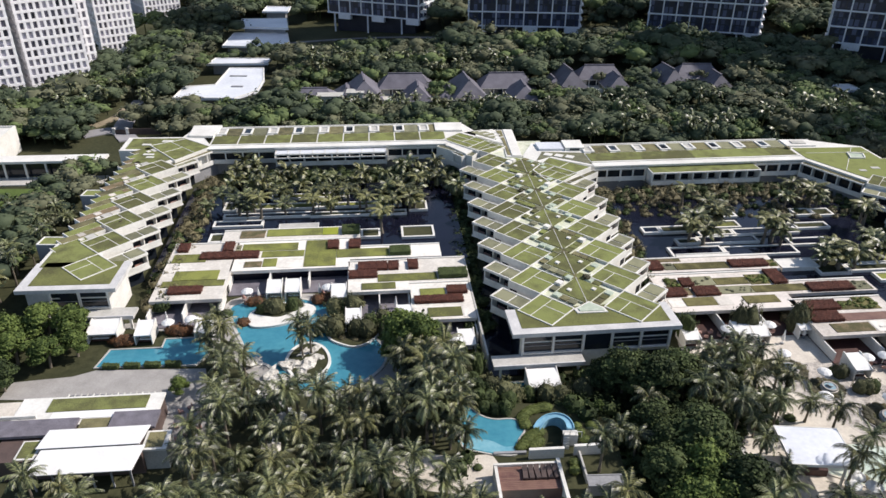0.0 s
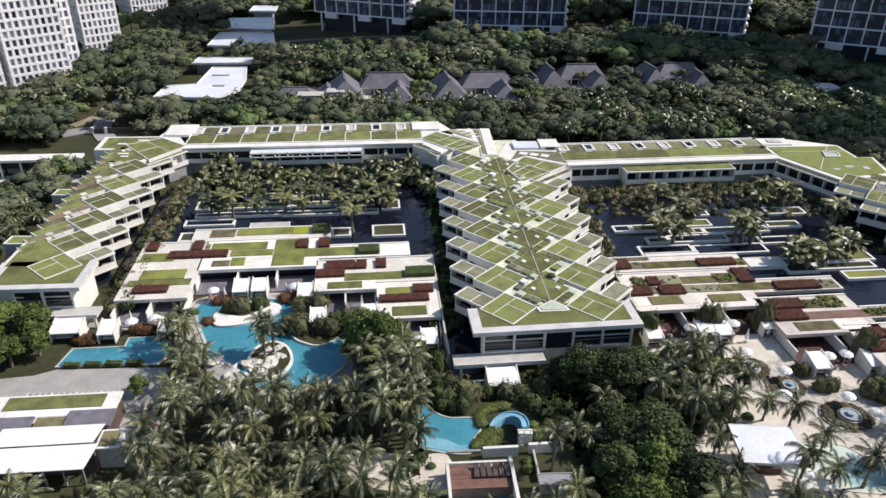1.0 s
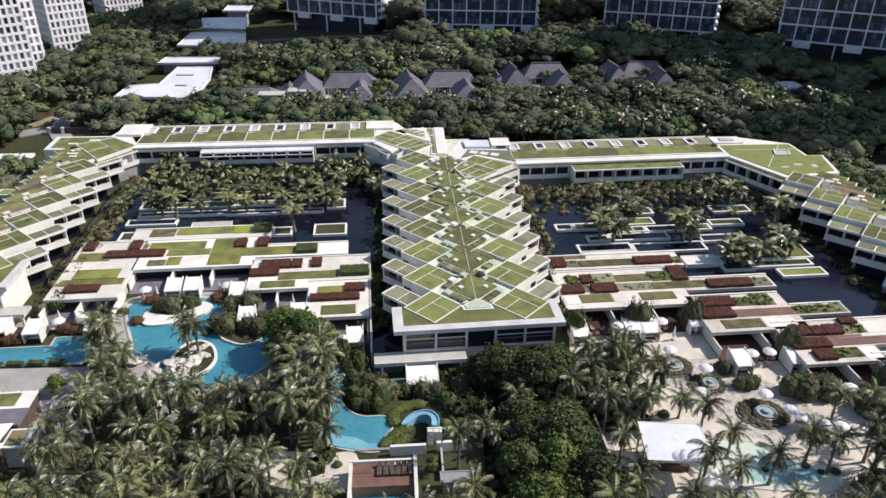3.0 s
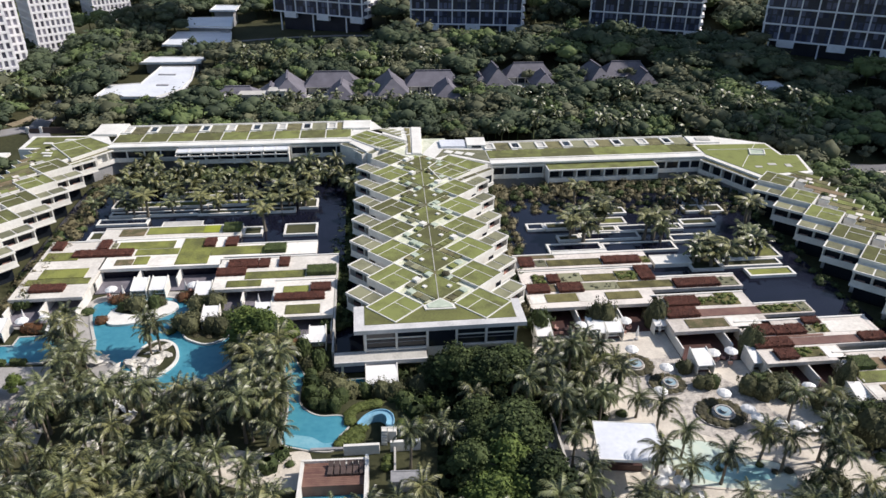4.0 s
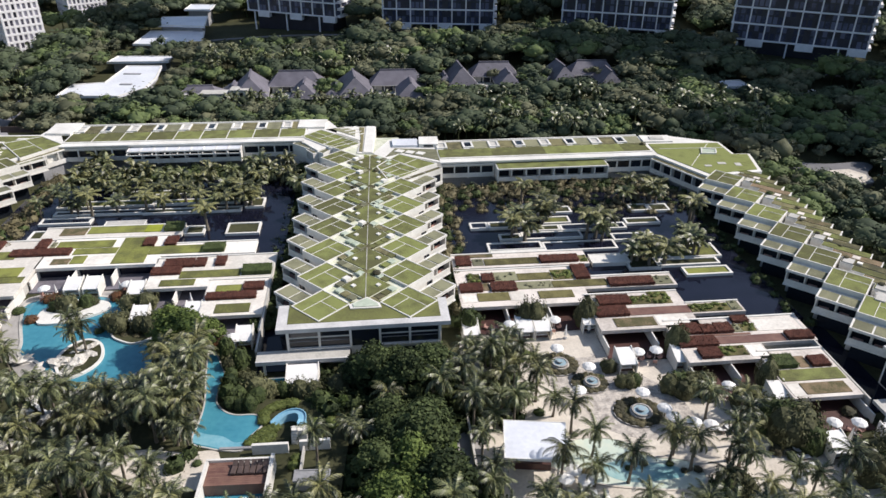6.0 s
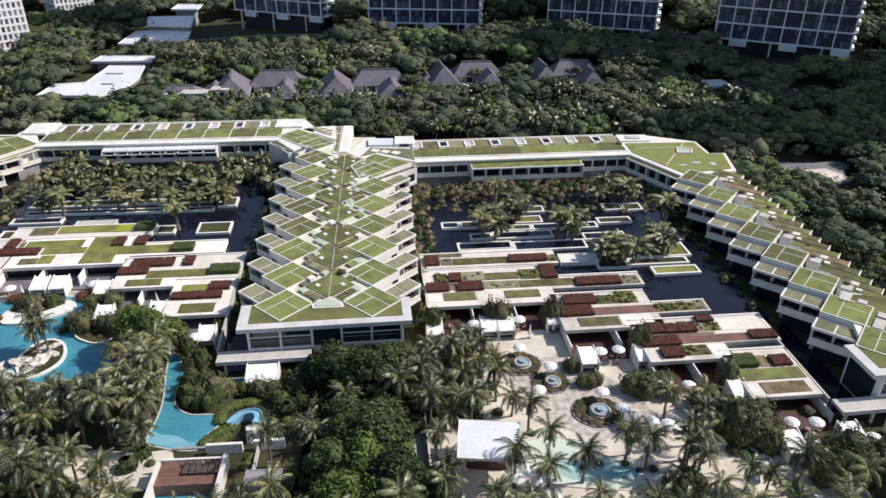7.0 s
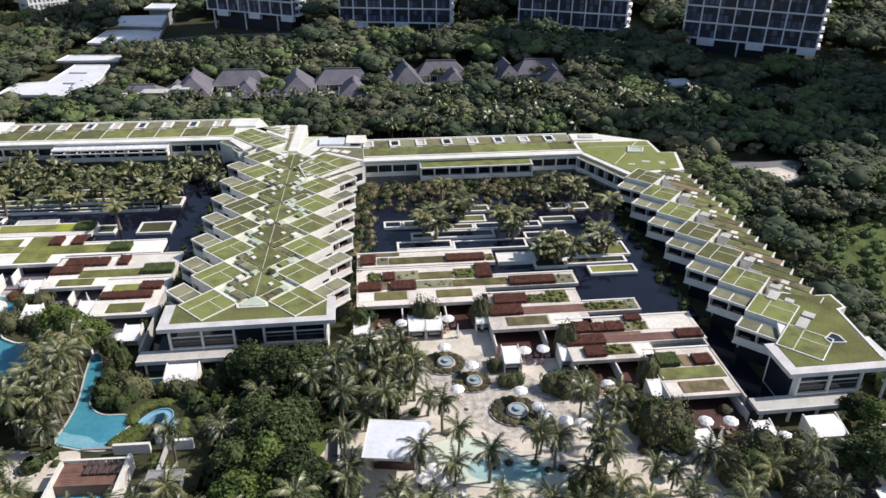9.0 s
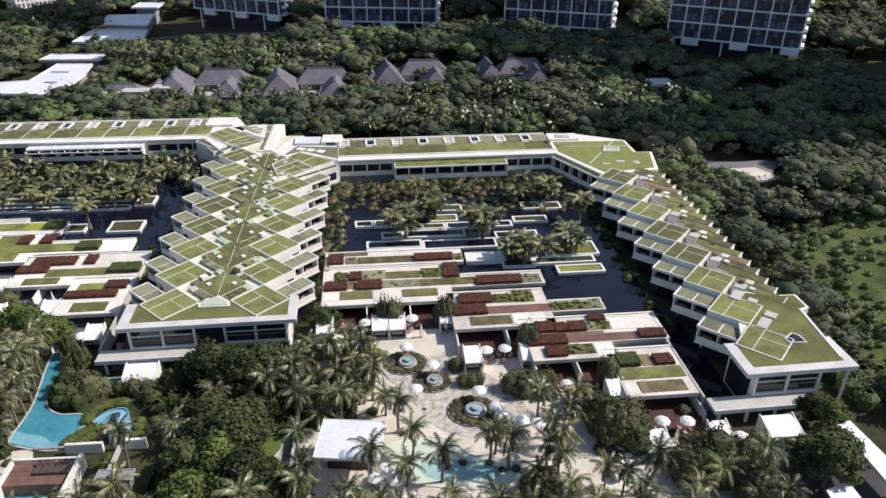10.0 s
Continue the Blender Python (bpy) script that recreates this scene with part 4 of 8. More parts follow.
def pavilion(slabs, grass=(), dry=(), maroon=(), green=(), pads=(), pale=(), loose=(), terrace=None, label="low white garden pavilion with a planted roof terrace"):
    """A low flat-roofed building: thick white roof slabs on walls, lawns and clipped hedges on top, a shaded lounge front below."""
    ob = thing("garden_pavilion", label, "building", GM, group="garden pavilions")
    for n, (p0, q0, p1, q1) in enumerate(slabs):
        # Eastern slabs take the shade-toned copy, western ones the brighter cream.
        part("roof_slab", block(p0, q0, PAV - 0.65, p1, q1, PAV - 0.004 * n), SHADETAN if p0 > 40 else CREAM, ob)
        front = 4.2 if n == 0 and terrace else 0.4
        part("wall", block(p0 + 0.4, q0 + front, BASE, p1 - 0.4, q1 - 0.2, PAV - 0.65), PALE, ob)
        part("parapet", block(p0, q1 - 0.35, PAV - 0.004 * n, p1, q1, PAV + 0.18), WHITE, ob)
    for p0, q0, p1, q1 in grass:
        part("roof_lawn", block(p0, q0, PAV - 0.05, p1, q1, PAV + 0.12), ROOFLAWN if p0 < 40 else OLIVEBED if q0 > 78 else GRASS, ob, "mown roof lawn" if p0 < 40 else "dry olive roof lawn")
    for p0, q0, p1, q1 in dry:
        part("roof_bed", block(p0, q0, PAV - 0.05, p1, q1, PAV + 0.1), SUNDECK if p0 > 78 and p1 - p0 > 8 else BROWNBED, ob, "dry brown roof bed")
    for p0, q0, p1, q1 in pads:
        part("paving_pad", block(p0, q0, PAV - 0.05, p1, q1, PAV + 0.06), CREAM, ob, "pale paving pad")
    for p0, q0, p1, q1 in pale:
        part("roof_bed", block(p0, q0, PAV - 0.05, p1, q1, PAV + 0.11), PALEBED, ob, "pale mixed roof bed")
        tufts("ground_cover", p0, q0, p1, q1, 0.55, 0.3, PALEBED, ob, "sparse pale grasses")
    for p0, q0, p1, q1 in loose:
        part("roof_bed", block(p0, q0, PAV - 0.05, p1, q1, PAV + 0.1), OLIVEBED, ob, "planted roof bed")
        tufts("ground_cover", p0, q0, p1, q1, 1.6, 0.42, LIME, ob, "loose fresh green bushes")
    if terrace:
        p0, q0, p1, q1 = slabs[0]
        part("glass_front", block(p0 + 0.5, q0 + 4.08, BASE + 0.2, p1 - 0.5, q0 + 4.2, PAV - 0.7), GLASS, ob)
        # Dark deck tones stand in for shade under the roof's front edge.
        part("timber_deck", block(p0 + 0.2, q0 - terrace, BASE, p1 - 0.2, q0 + 4.1, BASE + 0.22), DECK if p0 > 40 else SLATE, ob, "red-brown timber deck" if p0 > 40 else "grey stone deck, shade put into its dark tone")
        n = max(1, round((p1 - p0) / 7.5))
        for k in range(n + 1):
            x = p0 + 0.2 + (p1 - p0 - 0.6) * k / n
            part("fin_wall", block(x, q0 - terrace * 0.75, BASE, x + 0.22, q0 + 4.1, PAV - 0.65 if k % n else PAV - 0.9), WHITE, ob)
    for n, (p0, q0, p1, q1) in enumerate(maroon):
        clipped_hedge(p0, q0, p1, q1, PAV + 0.62, MAROON, "dense dark red clipped hedge on a white roof terrace", int(p0 * 7 + q0))
    for n, (p0, q0, p1, q1) in enumerate(green):
        clipped_hedge(p0, q0, p1, q1, PAV + 0.9, HEDGE, "dense green clipped hedge on a white roof terrace", int(p0 * 7 + q0))
    return ob


pavilion([(-40.3, 110.4, -27.7, 131.8)], terrace=4.5,
         grass=[(-39.4, 114.9, -28.2, 117.0), (-37.8, 117.2, -29.7, 120.6), (-39.5, 124.0, -33.1, 127.2)],
         maroon=[(-37.6, 112.2, -31.6, 114.6), (-34.3, 124.7, -23.1, 127.3), (-39.3, 128.1, -37.1, 131.4), (-30.5, 127.6, -28.4, 131.5)])
pavilion([(-28.0, 120.0, -5.4, 132.0), (-5.4, 122.9, 12.6, 128.2), (-31.5, 132.0, -3.4, 137.2)], terrace=4.5,
         grass=[(-22.6, 124.9, -14.4, 127.3), (-14.2, 120.6, -8.1, 131.3), (-8.0, 123.7, 2.3, 127.0), (-26.7, 127.6, -15.8, 130.6), (-22.0, 121.2, -19.4, 124.3),
                (-22.6, 133.8, -11.3, 136.9), ],
         dry=[(-25.5, 121.2, -22.2, 123.4), (-28.0, 133.4, -23.0, 136.6)],
         maroon=[(-9.9, 127.1, -7.6, 130.6), (-5.7, 127.1, -3.3, 130.6)], green=[(2.4, 123.6, 6.6, 126.6), (-7.2, 133.5, -3.5, 136.8)], pale=[(-28.0, 127.9, -27.0, 130.4)],
         pads=[(-19.2, 120.6, -14.4, 124.2), (-18.0, 127.7, -15.9, 130.4)])
pavilion([(-5.6, 110.6, 5.7, 122.0), (5.7, 113.0, 17.0, 122.2)], terrace=4.0,
         grass=[(-0.1, 113.8, 10.9, 116.4), (-3.1, 111.2, 3.1, 113.4)],
         maroon=[(-5.5, 115.2, -0.1, 117.8), (-3.8, 117.9, 1.8, 120.9), (1.9, 117.9, 4.0, 120.9), (5.7, 117.9, 7.7, 121.2)], green=[(11.2, 114.0, 16.7, 117.0)])
pavilion([(5.7, 100.6, 16.5, 113.0)], terrace=4.5,
         grass=[(7.4, 107.9, 11.9, 110.6), (8.3, 101.4, 14.2, 104.2)], maroon=[(6.1, 105.6, 14.9, 107.8), (12.2, 108.4, 15.9, 111.0)], pads=[(5.9, 101.0, 8.1, 104.6), (14.4, 101.0, 16.2, 105.2)])
pavilion([(50.8, 112.6, 77.3, 118.2)],
         grass=[(57.0, 113.4, 67.6, 115.8)], dry=[(52, 116.6, 59, 117.8)], maroon=[(51.4, 113.4, 54.4, 116.8), (67.8, 113.3, 75.4, 115.9)], pale=[(54.7, 113.5, 56.8, 116.0)], loose=[(75.6, 113.3, 77.2, 115.8)])
pavilion([(50.7, 99.2, 73.8, 112.0), (73.8, 103.4, 91.2, 107.9)], terrace=4.5,
         grass=[(53.9, 100.9, 59.6, 103.5), (64.9, 100.9, 71.2, 103.3), (62.3, 107.4, 68.6, 109.8), (68.2, 104.3, 78.4, 106.6)], dry=[(55.3, 104.4, 56.6, 106.9)],
         maroon=[(51.0, 103.9, 55.2, 106.6), (56.7, 103.8, 61.4, 106.7), (78.5, 103.6, 87.0, 106.4), (72.9, 106.8, 75.8, 111.8), (55.5, 107.1, 57.8, 109.9)],
         pale=[(57.9, 107.4, 62.2, 110.6), (61.5, 104.3, 68.1, 106.8), (87.2, 103.8, 90.6, 106.6)], loose=[(52.8, 107.1, 55.3, 110.3), (68.8, 107.1, 72.7, 110.6)],
         pads=[(51.1, 100.7, 53.7, 103.5), (59.8, 100.7, 62.5, 103.6)])
pavilion([(72.8, 90.2, 90.0, 101.6), (90.0, 93.8, 99.6, 97.4)], terrace=4.5,
         dry=[(79.1, 94.2, 90.0, 96.4), (75.7, 91.0, 82.7, 93.5)], maroon=[(74.6, 97.5, 80.4, 100.4), (73.2, 94.0, 79.0, 96.9)],
         loose=[(80.5, 97.5, 84.2, 100.2), (84.3, 97.4, 87.9, 101.4), (90.1, 94.2, 97.2, 96.6)], pale=[(97.4, 94.2, 99.2, 97.0)], pads=[(83.0, 90.8, 88.5, 93.8)])
pavilion([(83.9, 80.6, 97.5, 92.2), (97.5, 84.6, 107.3, 92.2)], terrace=4.5,
         dry=[(90.6, 84.8, 102.2, 86.8), (84.4, 87.0, 97.0, 87.5)],
         maroon=[(86.0, 87.7, 89.0, 90.6), (89.1, 87.6, 91.4, 90.0), (91.5, 87.6, 94.5, 90.2), (83.9, 84.3, 90.4, 86.8), (102.4, 84.8, 106.9, 87.0), (86.2, 81.2, 89.6, 83.8), (95.4, 90.2, 98.3, 92.0)],
         loose=[(89.7, 81.7, 94.2, 84.2), (96.2, 87.9, 98.6, 90.0)], pale=[(94.6, 87.8, 96.1, 90.0)],
         pads=[(98.8, 87.8, 105.6, 91.0), (94.4, 81.2, 97.2, 84.2)])
pavilion([(95.6, 71.0, 106.3, 82.6)], terrace=4.5,
         grass=[(95.9, 74.8, 106.0, 77.4)], dry=[(98.0, 71.7, 105.0, 74.2), (100.4, 77.8, 102.2, 80.6)], maroon=[(102.3, 77.7, 105.4, 80.2)], green=[(96.6, 77.7, 100.0, 80.6)], pads=[(95.9, 71.4, 97.8, 74.2)])
on_site("garden_wall", block(16.6, 90, BASE, 16.9, 121, PAV), PALE, "long pale garden wall beside the dark channel", "wall", kind="structure")
on_site("garden_wall", block(106.5, 70, BASE, 106.8, 92, PAV), PALE, "long pale garden wall beside the dark channel", "wall", kind="structure")
on_site("roof_pool", slab([(75.6, 107.9), (91.5, 107.9), (91.5, 104.5), (99, 104.5), (99, 97.4), (90.0, 97.4), (90.0, 103.2), (87.2, 103.2), (87.2, 107.4), (75.6, 107.4)][::-1], WATER, WATER + 0.06), POND, "dark reflecting pool between white roofs", "pond", kind="structure")
wp = thing("white_roof_box", "plain white low roof box beside the pond", "roof", GM)
part("box_roof", block(78.0, 112.8, WATER, 85.4, 116.2, 1.62), WHITE, wp)
part("box_edge", ring(77.9, 112.7, 85.5, 116.3, 1.62, 1.72, 0.2), WHITE, wp)
lb_ = thing("lime_bed", "bright lime green mown bed on a white terrace", "planter", GM)
part("bed", block(-11.2, 133.7, PAV - 0.05, -8.0, 137.0, PAV + 0.16), LIMELAWN, lb_)
wp = thing("white_roof_box", "grey-white low roof box beside the pond planters", "roof", GM)
part("box_roof", block(-20.5, 137.4, WATER - 0.5, -12.3, 139.8, 1.62), PALE, wp)
part("box_edge", ring(-20.6, 137.3, -12.2, 139.9, 1.62, 1.72, 0.2), WHITE, wp)
wp = thing("white_roof_box", "long white low roof box behind the planted terrace", "roof", GM)
part("box_roof", block(58.9, 118.2, WATER, 70.0, 119.2, 1.9), WHITE, wp)
part("box_edge", block(58.9, 119.0, 1.9, 70.0, 119.2, 2.1), WHITE, wp)

# ---- cabanas, umbrellas ----
def barrel(bm, x0, x1, y0, y1, z, rise, n=8):
    """A thin curved canvas from front to back."""
    rows = []
    for k in range(n + 1):
        t = k / n
        y = y0 + (y1 - y0) * t
        h = z + rise * (1 - (1 - t) ** 2.2) if t < 1 else z + rise
        rows.append([bm.verts.new((x, y, h + d)) for x in (x0, x1) for d in (0, 0.06)])
    for a, b in zip(rows, rows[1:]):
        for i, j in ((1, 3), (3, 2), (2, 0), (0, 1)):
            bm.faces.new((a[i], a[j], b[j], b[i]))
    bm.faces.new((rows[0][0], rows[0][2], rows[0][3], rows[0][1]))
    bm.faces.new((rows[-1][1], rows[-1][3], rows[-1][2], rows[-1][0]))
    return bm


def cabana(width):
    """Two slanting white side walls, a curved white canvas, a back wall and a daybed."""
    ob = thing("cabana", "white walled beach cabana with a curved canvas roof", "cabana", group="cabanas")
    w = width / 2
    for x in (-w - 0.16, w):
        bm = bmesh.new()
        pts = [(-1.7, 0), (2.1, 0), (2.1, 2.75), (1.7, 2.75), (-1.7, 1.95)]
        a = [bm.verts.new((x, y, z)) for y, z in pts]
        b = [bm.verts.new((x + 0.16, y, z)) for y, z in pts]
        bm.faces.new(a)
        bm.faces.new(b[::-1])
        for k in range(5):
            bm.faces.new((a[k], a[(k + 1) % 5], b[(k + 1) % 5], b[k]))
        part("side_wall", bm, WHITE, ob)
    part("canvas", barrel(bmesh.new(), -w, w, -1.5, 1.9, 1.75, 0.75), CANVAS, ob, "taut white canvas")
    part("back_wall", block(-w, 1.9, 0, w, 2.0, 2.4), CANVAS, ob)
    bed = part("daybed", block(-w + 0.2, -0.9, 0, w - 0.2, 1.4, 0.4, 0.05), DECK, ob)
    part("mattress", block(-w + 0.28, -0.85, 0.4, w - 0.28, 1.3, 0.56, 0.06), CANVAS, bed)
    part("fascia", block(-w, -1.62, 1.6, w, -1.5, 1.82), CANVAS, ob)
    return ob


single, double = cabana(2.5), cabana(4.6)
placed = [(-30.9, 111.9), (-27.6, 112.3), (-18.9, 110.7), (-15.3, 102.5), (-6.6, 103.8), (4.0, 96.6), (-49.6, 98.2), (-40.0, 99.2),
          (41.4, 98.7), (50.5, 99.7), (53.4, 100.0), (61.8, 102.0), (65.7, 91.1), (74.7, 91.9), (86.7, 83.0), (90.1, 72.3), (99.0, 74.0)]
for k, (x, y) in enumerate(placed):
    m = pose(x, y, BASE + 0.2, 0, 0, GRID)
    single.matrix_world = m if k == 0 else single.matrix_world
    if k:
        copy_thing(single, m)
placed2 = [(-56.5, 98.4), (15.4, 86.2), (107.8, 75.2)]
for k, (x, y) in enumerate(placed2):
    m = pose(x, y, BASE + 0.2, 0, 0, GRID)
    double.matrix_world = m if k == 0 else double.matrix_world
    if k:
        copy_thing(double, m)


def umbrella():
    """A white garden parasol with an eight-sided canopy, a pole and a base, over a small table."""
    ob = thing("parasol", "open white garden parasol on a pole beside chairs", "parasol", group="parasols")
    bm = bmesh.new()
    n, r = 8, 1.1
    low = [bm.verts.new((r * math.cos(6.2832 * k / n), r * math.sin(6.2832 * k / n), 2.1)) for k in range(n)]
    mid = [bm.verts.new((0.62 * r * math.cos(6.2832 * k / n), 0.62 * r * math.sin(6.2832 * k / n), 2.4)) for k in range(n)]
    top = bm.verts.new((0, 0, 2.62))
    hem = [bm.verts.new((r * math.cos(6.2832 * k / n), r * math.sin(6.2832 * k / n), 1.95)) for k in range(n)]
    for k in range(n):
        j = (k + 1) % n
        bm.faces.new((low[k], low[j], mid[j], mid[k]))
        bm.faces.new((mid[k], mid[j], top))
        bm.faces.new((hem[k], hem[j], low[j], low[k]))
    part("canopy", bm, CANVAS, ob)
    part("pole", tube(bmesh.new(), 0, 0, 0.05, 2.7, 0.04, 0.04, 8), WHITE, ob)
    part("base", tube(bmesh.new(), 0, 0, 0, 0.09, 0.35, 0.3, 12), GREY, ob)
    return ob


um = umbrella()
for k, (x, y) in enumerate([(-35.5, 110.3), (-21.2, 112.1), (-46.4, 100.1), (2.3, 95.7), (-42.9, 101.2), (48.0, 100.0), (55.8, 101.4), (67.9, 92.5), (70.9, 93.0), (79.5, 84.2),
                            (91.5, 76.3), (95.0, 76.3), (101.4, 73.3), (55.1, 93.6), (59.4, 88.9), (66.3, 82.9), (57.0, 83.2), (72.0, 76.5), (74.2, 76.0), (69.4, 77.6), (68.6, 79.4), (53.6, 67.4), (54.9, 65.6), (52.4, 65.9), (82, 66)]):
    m = pose(x, y, BASE + 0.22 if y > 94 or k in (7, 8, 9, 10, 11, 12) else BASE, 0, 0, 17 * k)
    um.matrix_world = m if k == 0 else um.matrix_world
    if k:
        copy_thing(um, m)


def lounge_chair():
    ob = thing("lounge_chair", "low cream cushioned lounge chair on a timber deck", "chair", group="terrace chairs")
    part("seat", block(-0.32, -0.35, 0.3, 0.32, 0.3, 0.46, 0.04), PINK, ob, "orange-pink cushion")
    part("backrest", block(-0.32, 0.22, 0.46, 0.32, 0.36, 0.88, 0.03), PINK, ob)
    for x in (-0.3, 0.24):
        for y in (-0.33, 0.24):
            part("leg", block(x, y, 0, x + 0.06, y + 0.06, 0.3), TIMBER, ob)
    return ob


ch = lounge_chair()
k = 0
for x, y in [(48.0, 100.0), (55.8, 101.4), (67.9, 92.5), (70.9, 93.0), (79.5, 84.2), (91.5, 76.3), (95.0, 76.3), (101.4, 73.3), (-35.5, 110.3), (-21.2, 112.1), (2.3, 95.7), (83.4, 85.4), (45, 101)]:
    for a in (20, 150, 260):
        m = pose(x + 0.95 * math.cos(radians(a)), y + 0.95 * math.sin(radians(a)), BASE + 0.22, 0, 0, a - 90)
        ch.matrix_world = m if k == 0 else ch.matrix_world
        if k:
            copy_thing(ch, m)
        k += 1


def folded_parasol():
    """A closed parasol: a slim tapering canvas with folds on a pole."""
    ob = thing("folded_parasol", "tall folded white parasol on a lounge terrace", "parasol", group="folded parasols")
    bm = bmesh.new()
    rings = []
    for z, rad in ((0.7, 0.34), (1.2, 0.28), (2.0, 0.16), (2.9, 0.04)):
        rings.append([bm.verts.new((rad * (1.0 if k % 2 else 0.72) * math.cos(6.2832 * k / 12), rad * (1.0 if k % 2 else 0.72) * math.sin(6.2832 * k / 12), z)) for k in range(12)])
    for p, q in zip(rings, rings[1:]):
        for k in range(12):
            bm.faces.new((p[k], p[(k + 1) % 12], q[(k + 1) % 12], q[k]))
    bm.faces.new(rings[-1])
    bm.faces.new(rings[0][::-1])
    part("canopy", bm, CANVAS, ob)
    part("pole", tube(bmesh.new(), 0, 0, 0.05, 0.75, 0.04, 0.04, 8), WHITE, ob)
    part("base", tube(bmesh.new(), 0, 0, 0, 0.09, 0.35, 0.3, 12), GREY, ob)
    return ob


fp = folded_parasol()
for k, (x, y) in enumerate([(-33.6, 110.6), (-22.8, 112.6), (-8.4, 108.4), (61.6, 100.6), (83.0, 82.2), (-47.6, 102.6), (57.4, 99.0), (93.2, 74.6)]):
    m = pose(x, y, BASE + 0.22, 0, 0, 40 * k) @ Matrix.Diagonal((1.0, 1.0, 0.95, 1))
    if k:
        copy_thing(fp, m)
    else:
        fp.matrix_basis = m

# ---- pools and paving in the gardens ----
def pool(points, mat, label, kerb=0.35, z=BASE + 0.10, kerb_mat=None):
    out = spline(points)
    ob = thing("pool", label, "pool", group="pools")
    part("water_surface", slab(out, BASE - 0.3, z), mat, ob)
    part("coping", rim(out, BASE - 0.2, z + 0.08, kerb), kerb_mat or PALE, ob)
    return ob


def sheet(name, outline, z, mat, label, category):
    return solo(name, slab(outline, BASE - 0.4, z), mat, label, category, kind="structure")


sheet("paving", spline([(-37, 112), (-20, 113), (-3, 108), (4, 99), (-4, 94), (-9, 86), (-18, 84.0), (-26, 86), (-31, 90), (-36, 96), (-42, 100), (-57, 102), (-42, 106)], 4), BASE + 0.03, STONE, "pale stone paving round the lagoon pool", "paving")
pool([(-37.5, 109), (-36.6, 104), (-33, 97), (-31.5, 93.5), (-27.5, 91.5), (-24.5, 87.5), (-19.5, 85.2), (-14.0, 86.4), (-9.6, 91.8), (-10.2, 97.2), (-14, 101.5), (-19.0, 106), (-21.2, 109.4), (-28, 111.2)], POOL, "turquoise free-form lagoon pool", 0.5)
lap = thing("pool", "straight-edged turquoise lap pool beside cabanas", "pool", group="pools")
out = [(-54.9, 90.4), (-39.4, 91.5), (-37.6, 95.2), (-39.2, 99.0), (-46.4, 98.2), (-46.2, 95.8), (-54.4, 95.0)]
part("water_surface", slab(out, BASE - 0.3, BASE + 0.10), POOL, lap)
part("coping", rim(out, BASE - 0.2, BASE + 0.2, 0.35), PALE, lap)
LEVEL = 0.6          # the river garden lies on a terrace above the lagoon
TERRACE = [(-6.5, 62.0), (24, 62.0), (24, 81.0), (5.6, 81.4), (4.4, 89.5), (2.6, 91.6), (-2.4, 91.6), (-2.6, 80), (-6.5, 77)]
RIVER = [(-0.2, 91.6), (0.9, 91.4), (2.0, 89.4), (3.7, 86.0), (3.5, 83.2), (3.8, 80.6), (5.3, 78.6), (7.4, 77.6), (10.4, 77.6), (11.5, 75.7), (10.4, 73.4), (10.0, 71.0), (7.4, 70.9), (5.4, 71.3), (3.4, 71.9),
         (2.8, 73.2), (2.8, 76.0), (2.6, 79.0), (2.1, 81.6), (1.3, 84.6), (0.4, 88.0)]
solo("garden_terrace", slab(TERRACE, BASE - 0.4, LEVEL), GROUND, "planted raised terrace round the river pool", "ground", kind="structure")
pool(RIVER, POOL, "winding turquoise river pool", 0.22, LEVEL + 0.1)
pool([(8.9, 87.2), (13.6, 87.8), (13.9, 84.9), (9.3, 84.4)], POOL, "small turquoise plunge pool under the wing", 0.3)
solo("pool_shelf", slab(spline([(3.2, 72.2), (5.6, 71.5), (7.6, 71.1), (9.6, 71.2), (9.9, 72.4), (8.6, 72.3), (6.8, 73.4), (4.6, 73.8), (2.4, 74.4), (2.3, 73.2)]), LEVEL - 0.1, LEVEL + 0.115), SHELF, "pale shallow shelf of the river pool", "pool")
solo("garden_wall", slab([(-2.9, 92.5), (-0.7, 92.1), (-0.6, 92.5), (-2.8, 92.9)], BASE, 2.0), WHITE, "white wall at the head of the river pool", "wall", kind="structure")
isle = thing("pool_island", "rocky planted island with a white curved kerb in the lagoon", "planter", group="pool islands")
out = spline([(-24.6, 91.4), (-24.4, 95.2), (-22.4, 97.2), (-19.8, 96.0), (-18.3, 92.6), (-19.0, 89.6), (-21.6, 87.6)])
part("soil", slab(out, BASE, BASE + 0.3), GROUND, isle)
part("kerb", rim(out, BASE, BASE + 0.42, 0.45), WHITE, isle)


ob = thing("pool_island", "planted island with a broad white curved deck in the lagoon", "planter", group="pool islands")
part("deck", slab(spline([(-34.0, 103.6), (-32.4, 101.7), (-28.2, 102.4), (-24.0, 105.1), (-22.7, 107.3), (-23.8, 108.9), (-27, 109.6), (-31, 109.2), (-33.8, 106.6)]), BASE, BASE + 0.5), WHITE, ob, "smooth white rendered deck")
part("soil", slab(spline([(-33.3, 105.7), (-31, 105.0), (-28.6, 104.9), (-26.3, 106.8), (-25.2, 108.3), (-27, 109.0), (-31, 108.6), (-33.0, 106.8)]), BASE, BASE + 0.62), GROUND, ob)
ob = thing("pool_island", "densely planted island with a thin white kerb in the lagoon", "planter", group="pool islands")
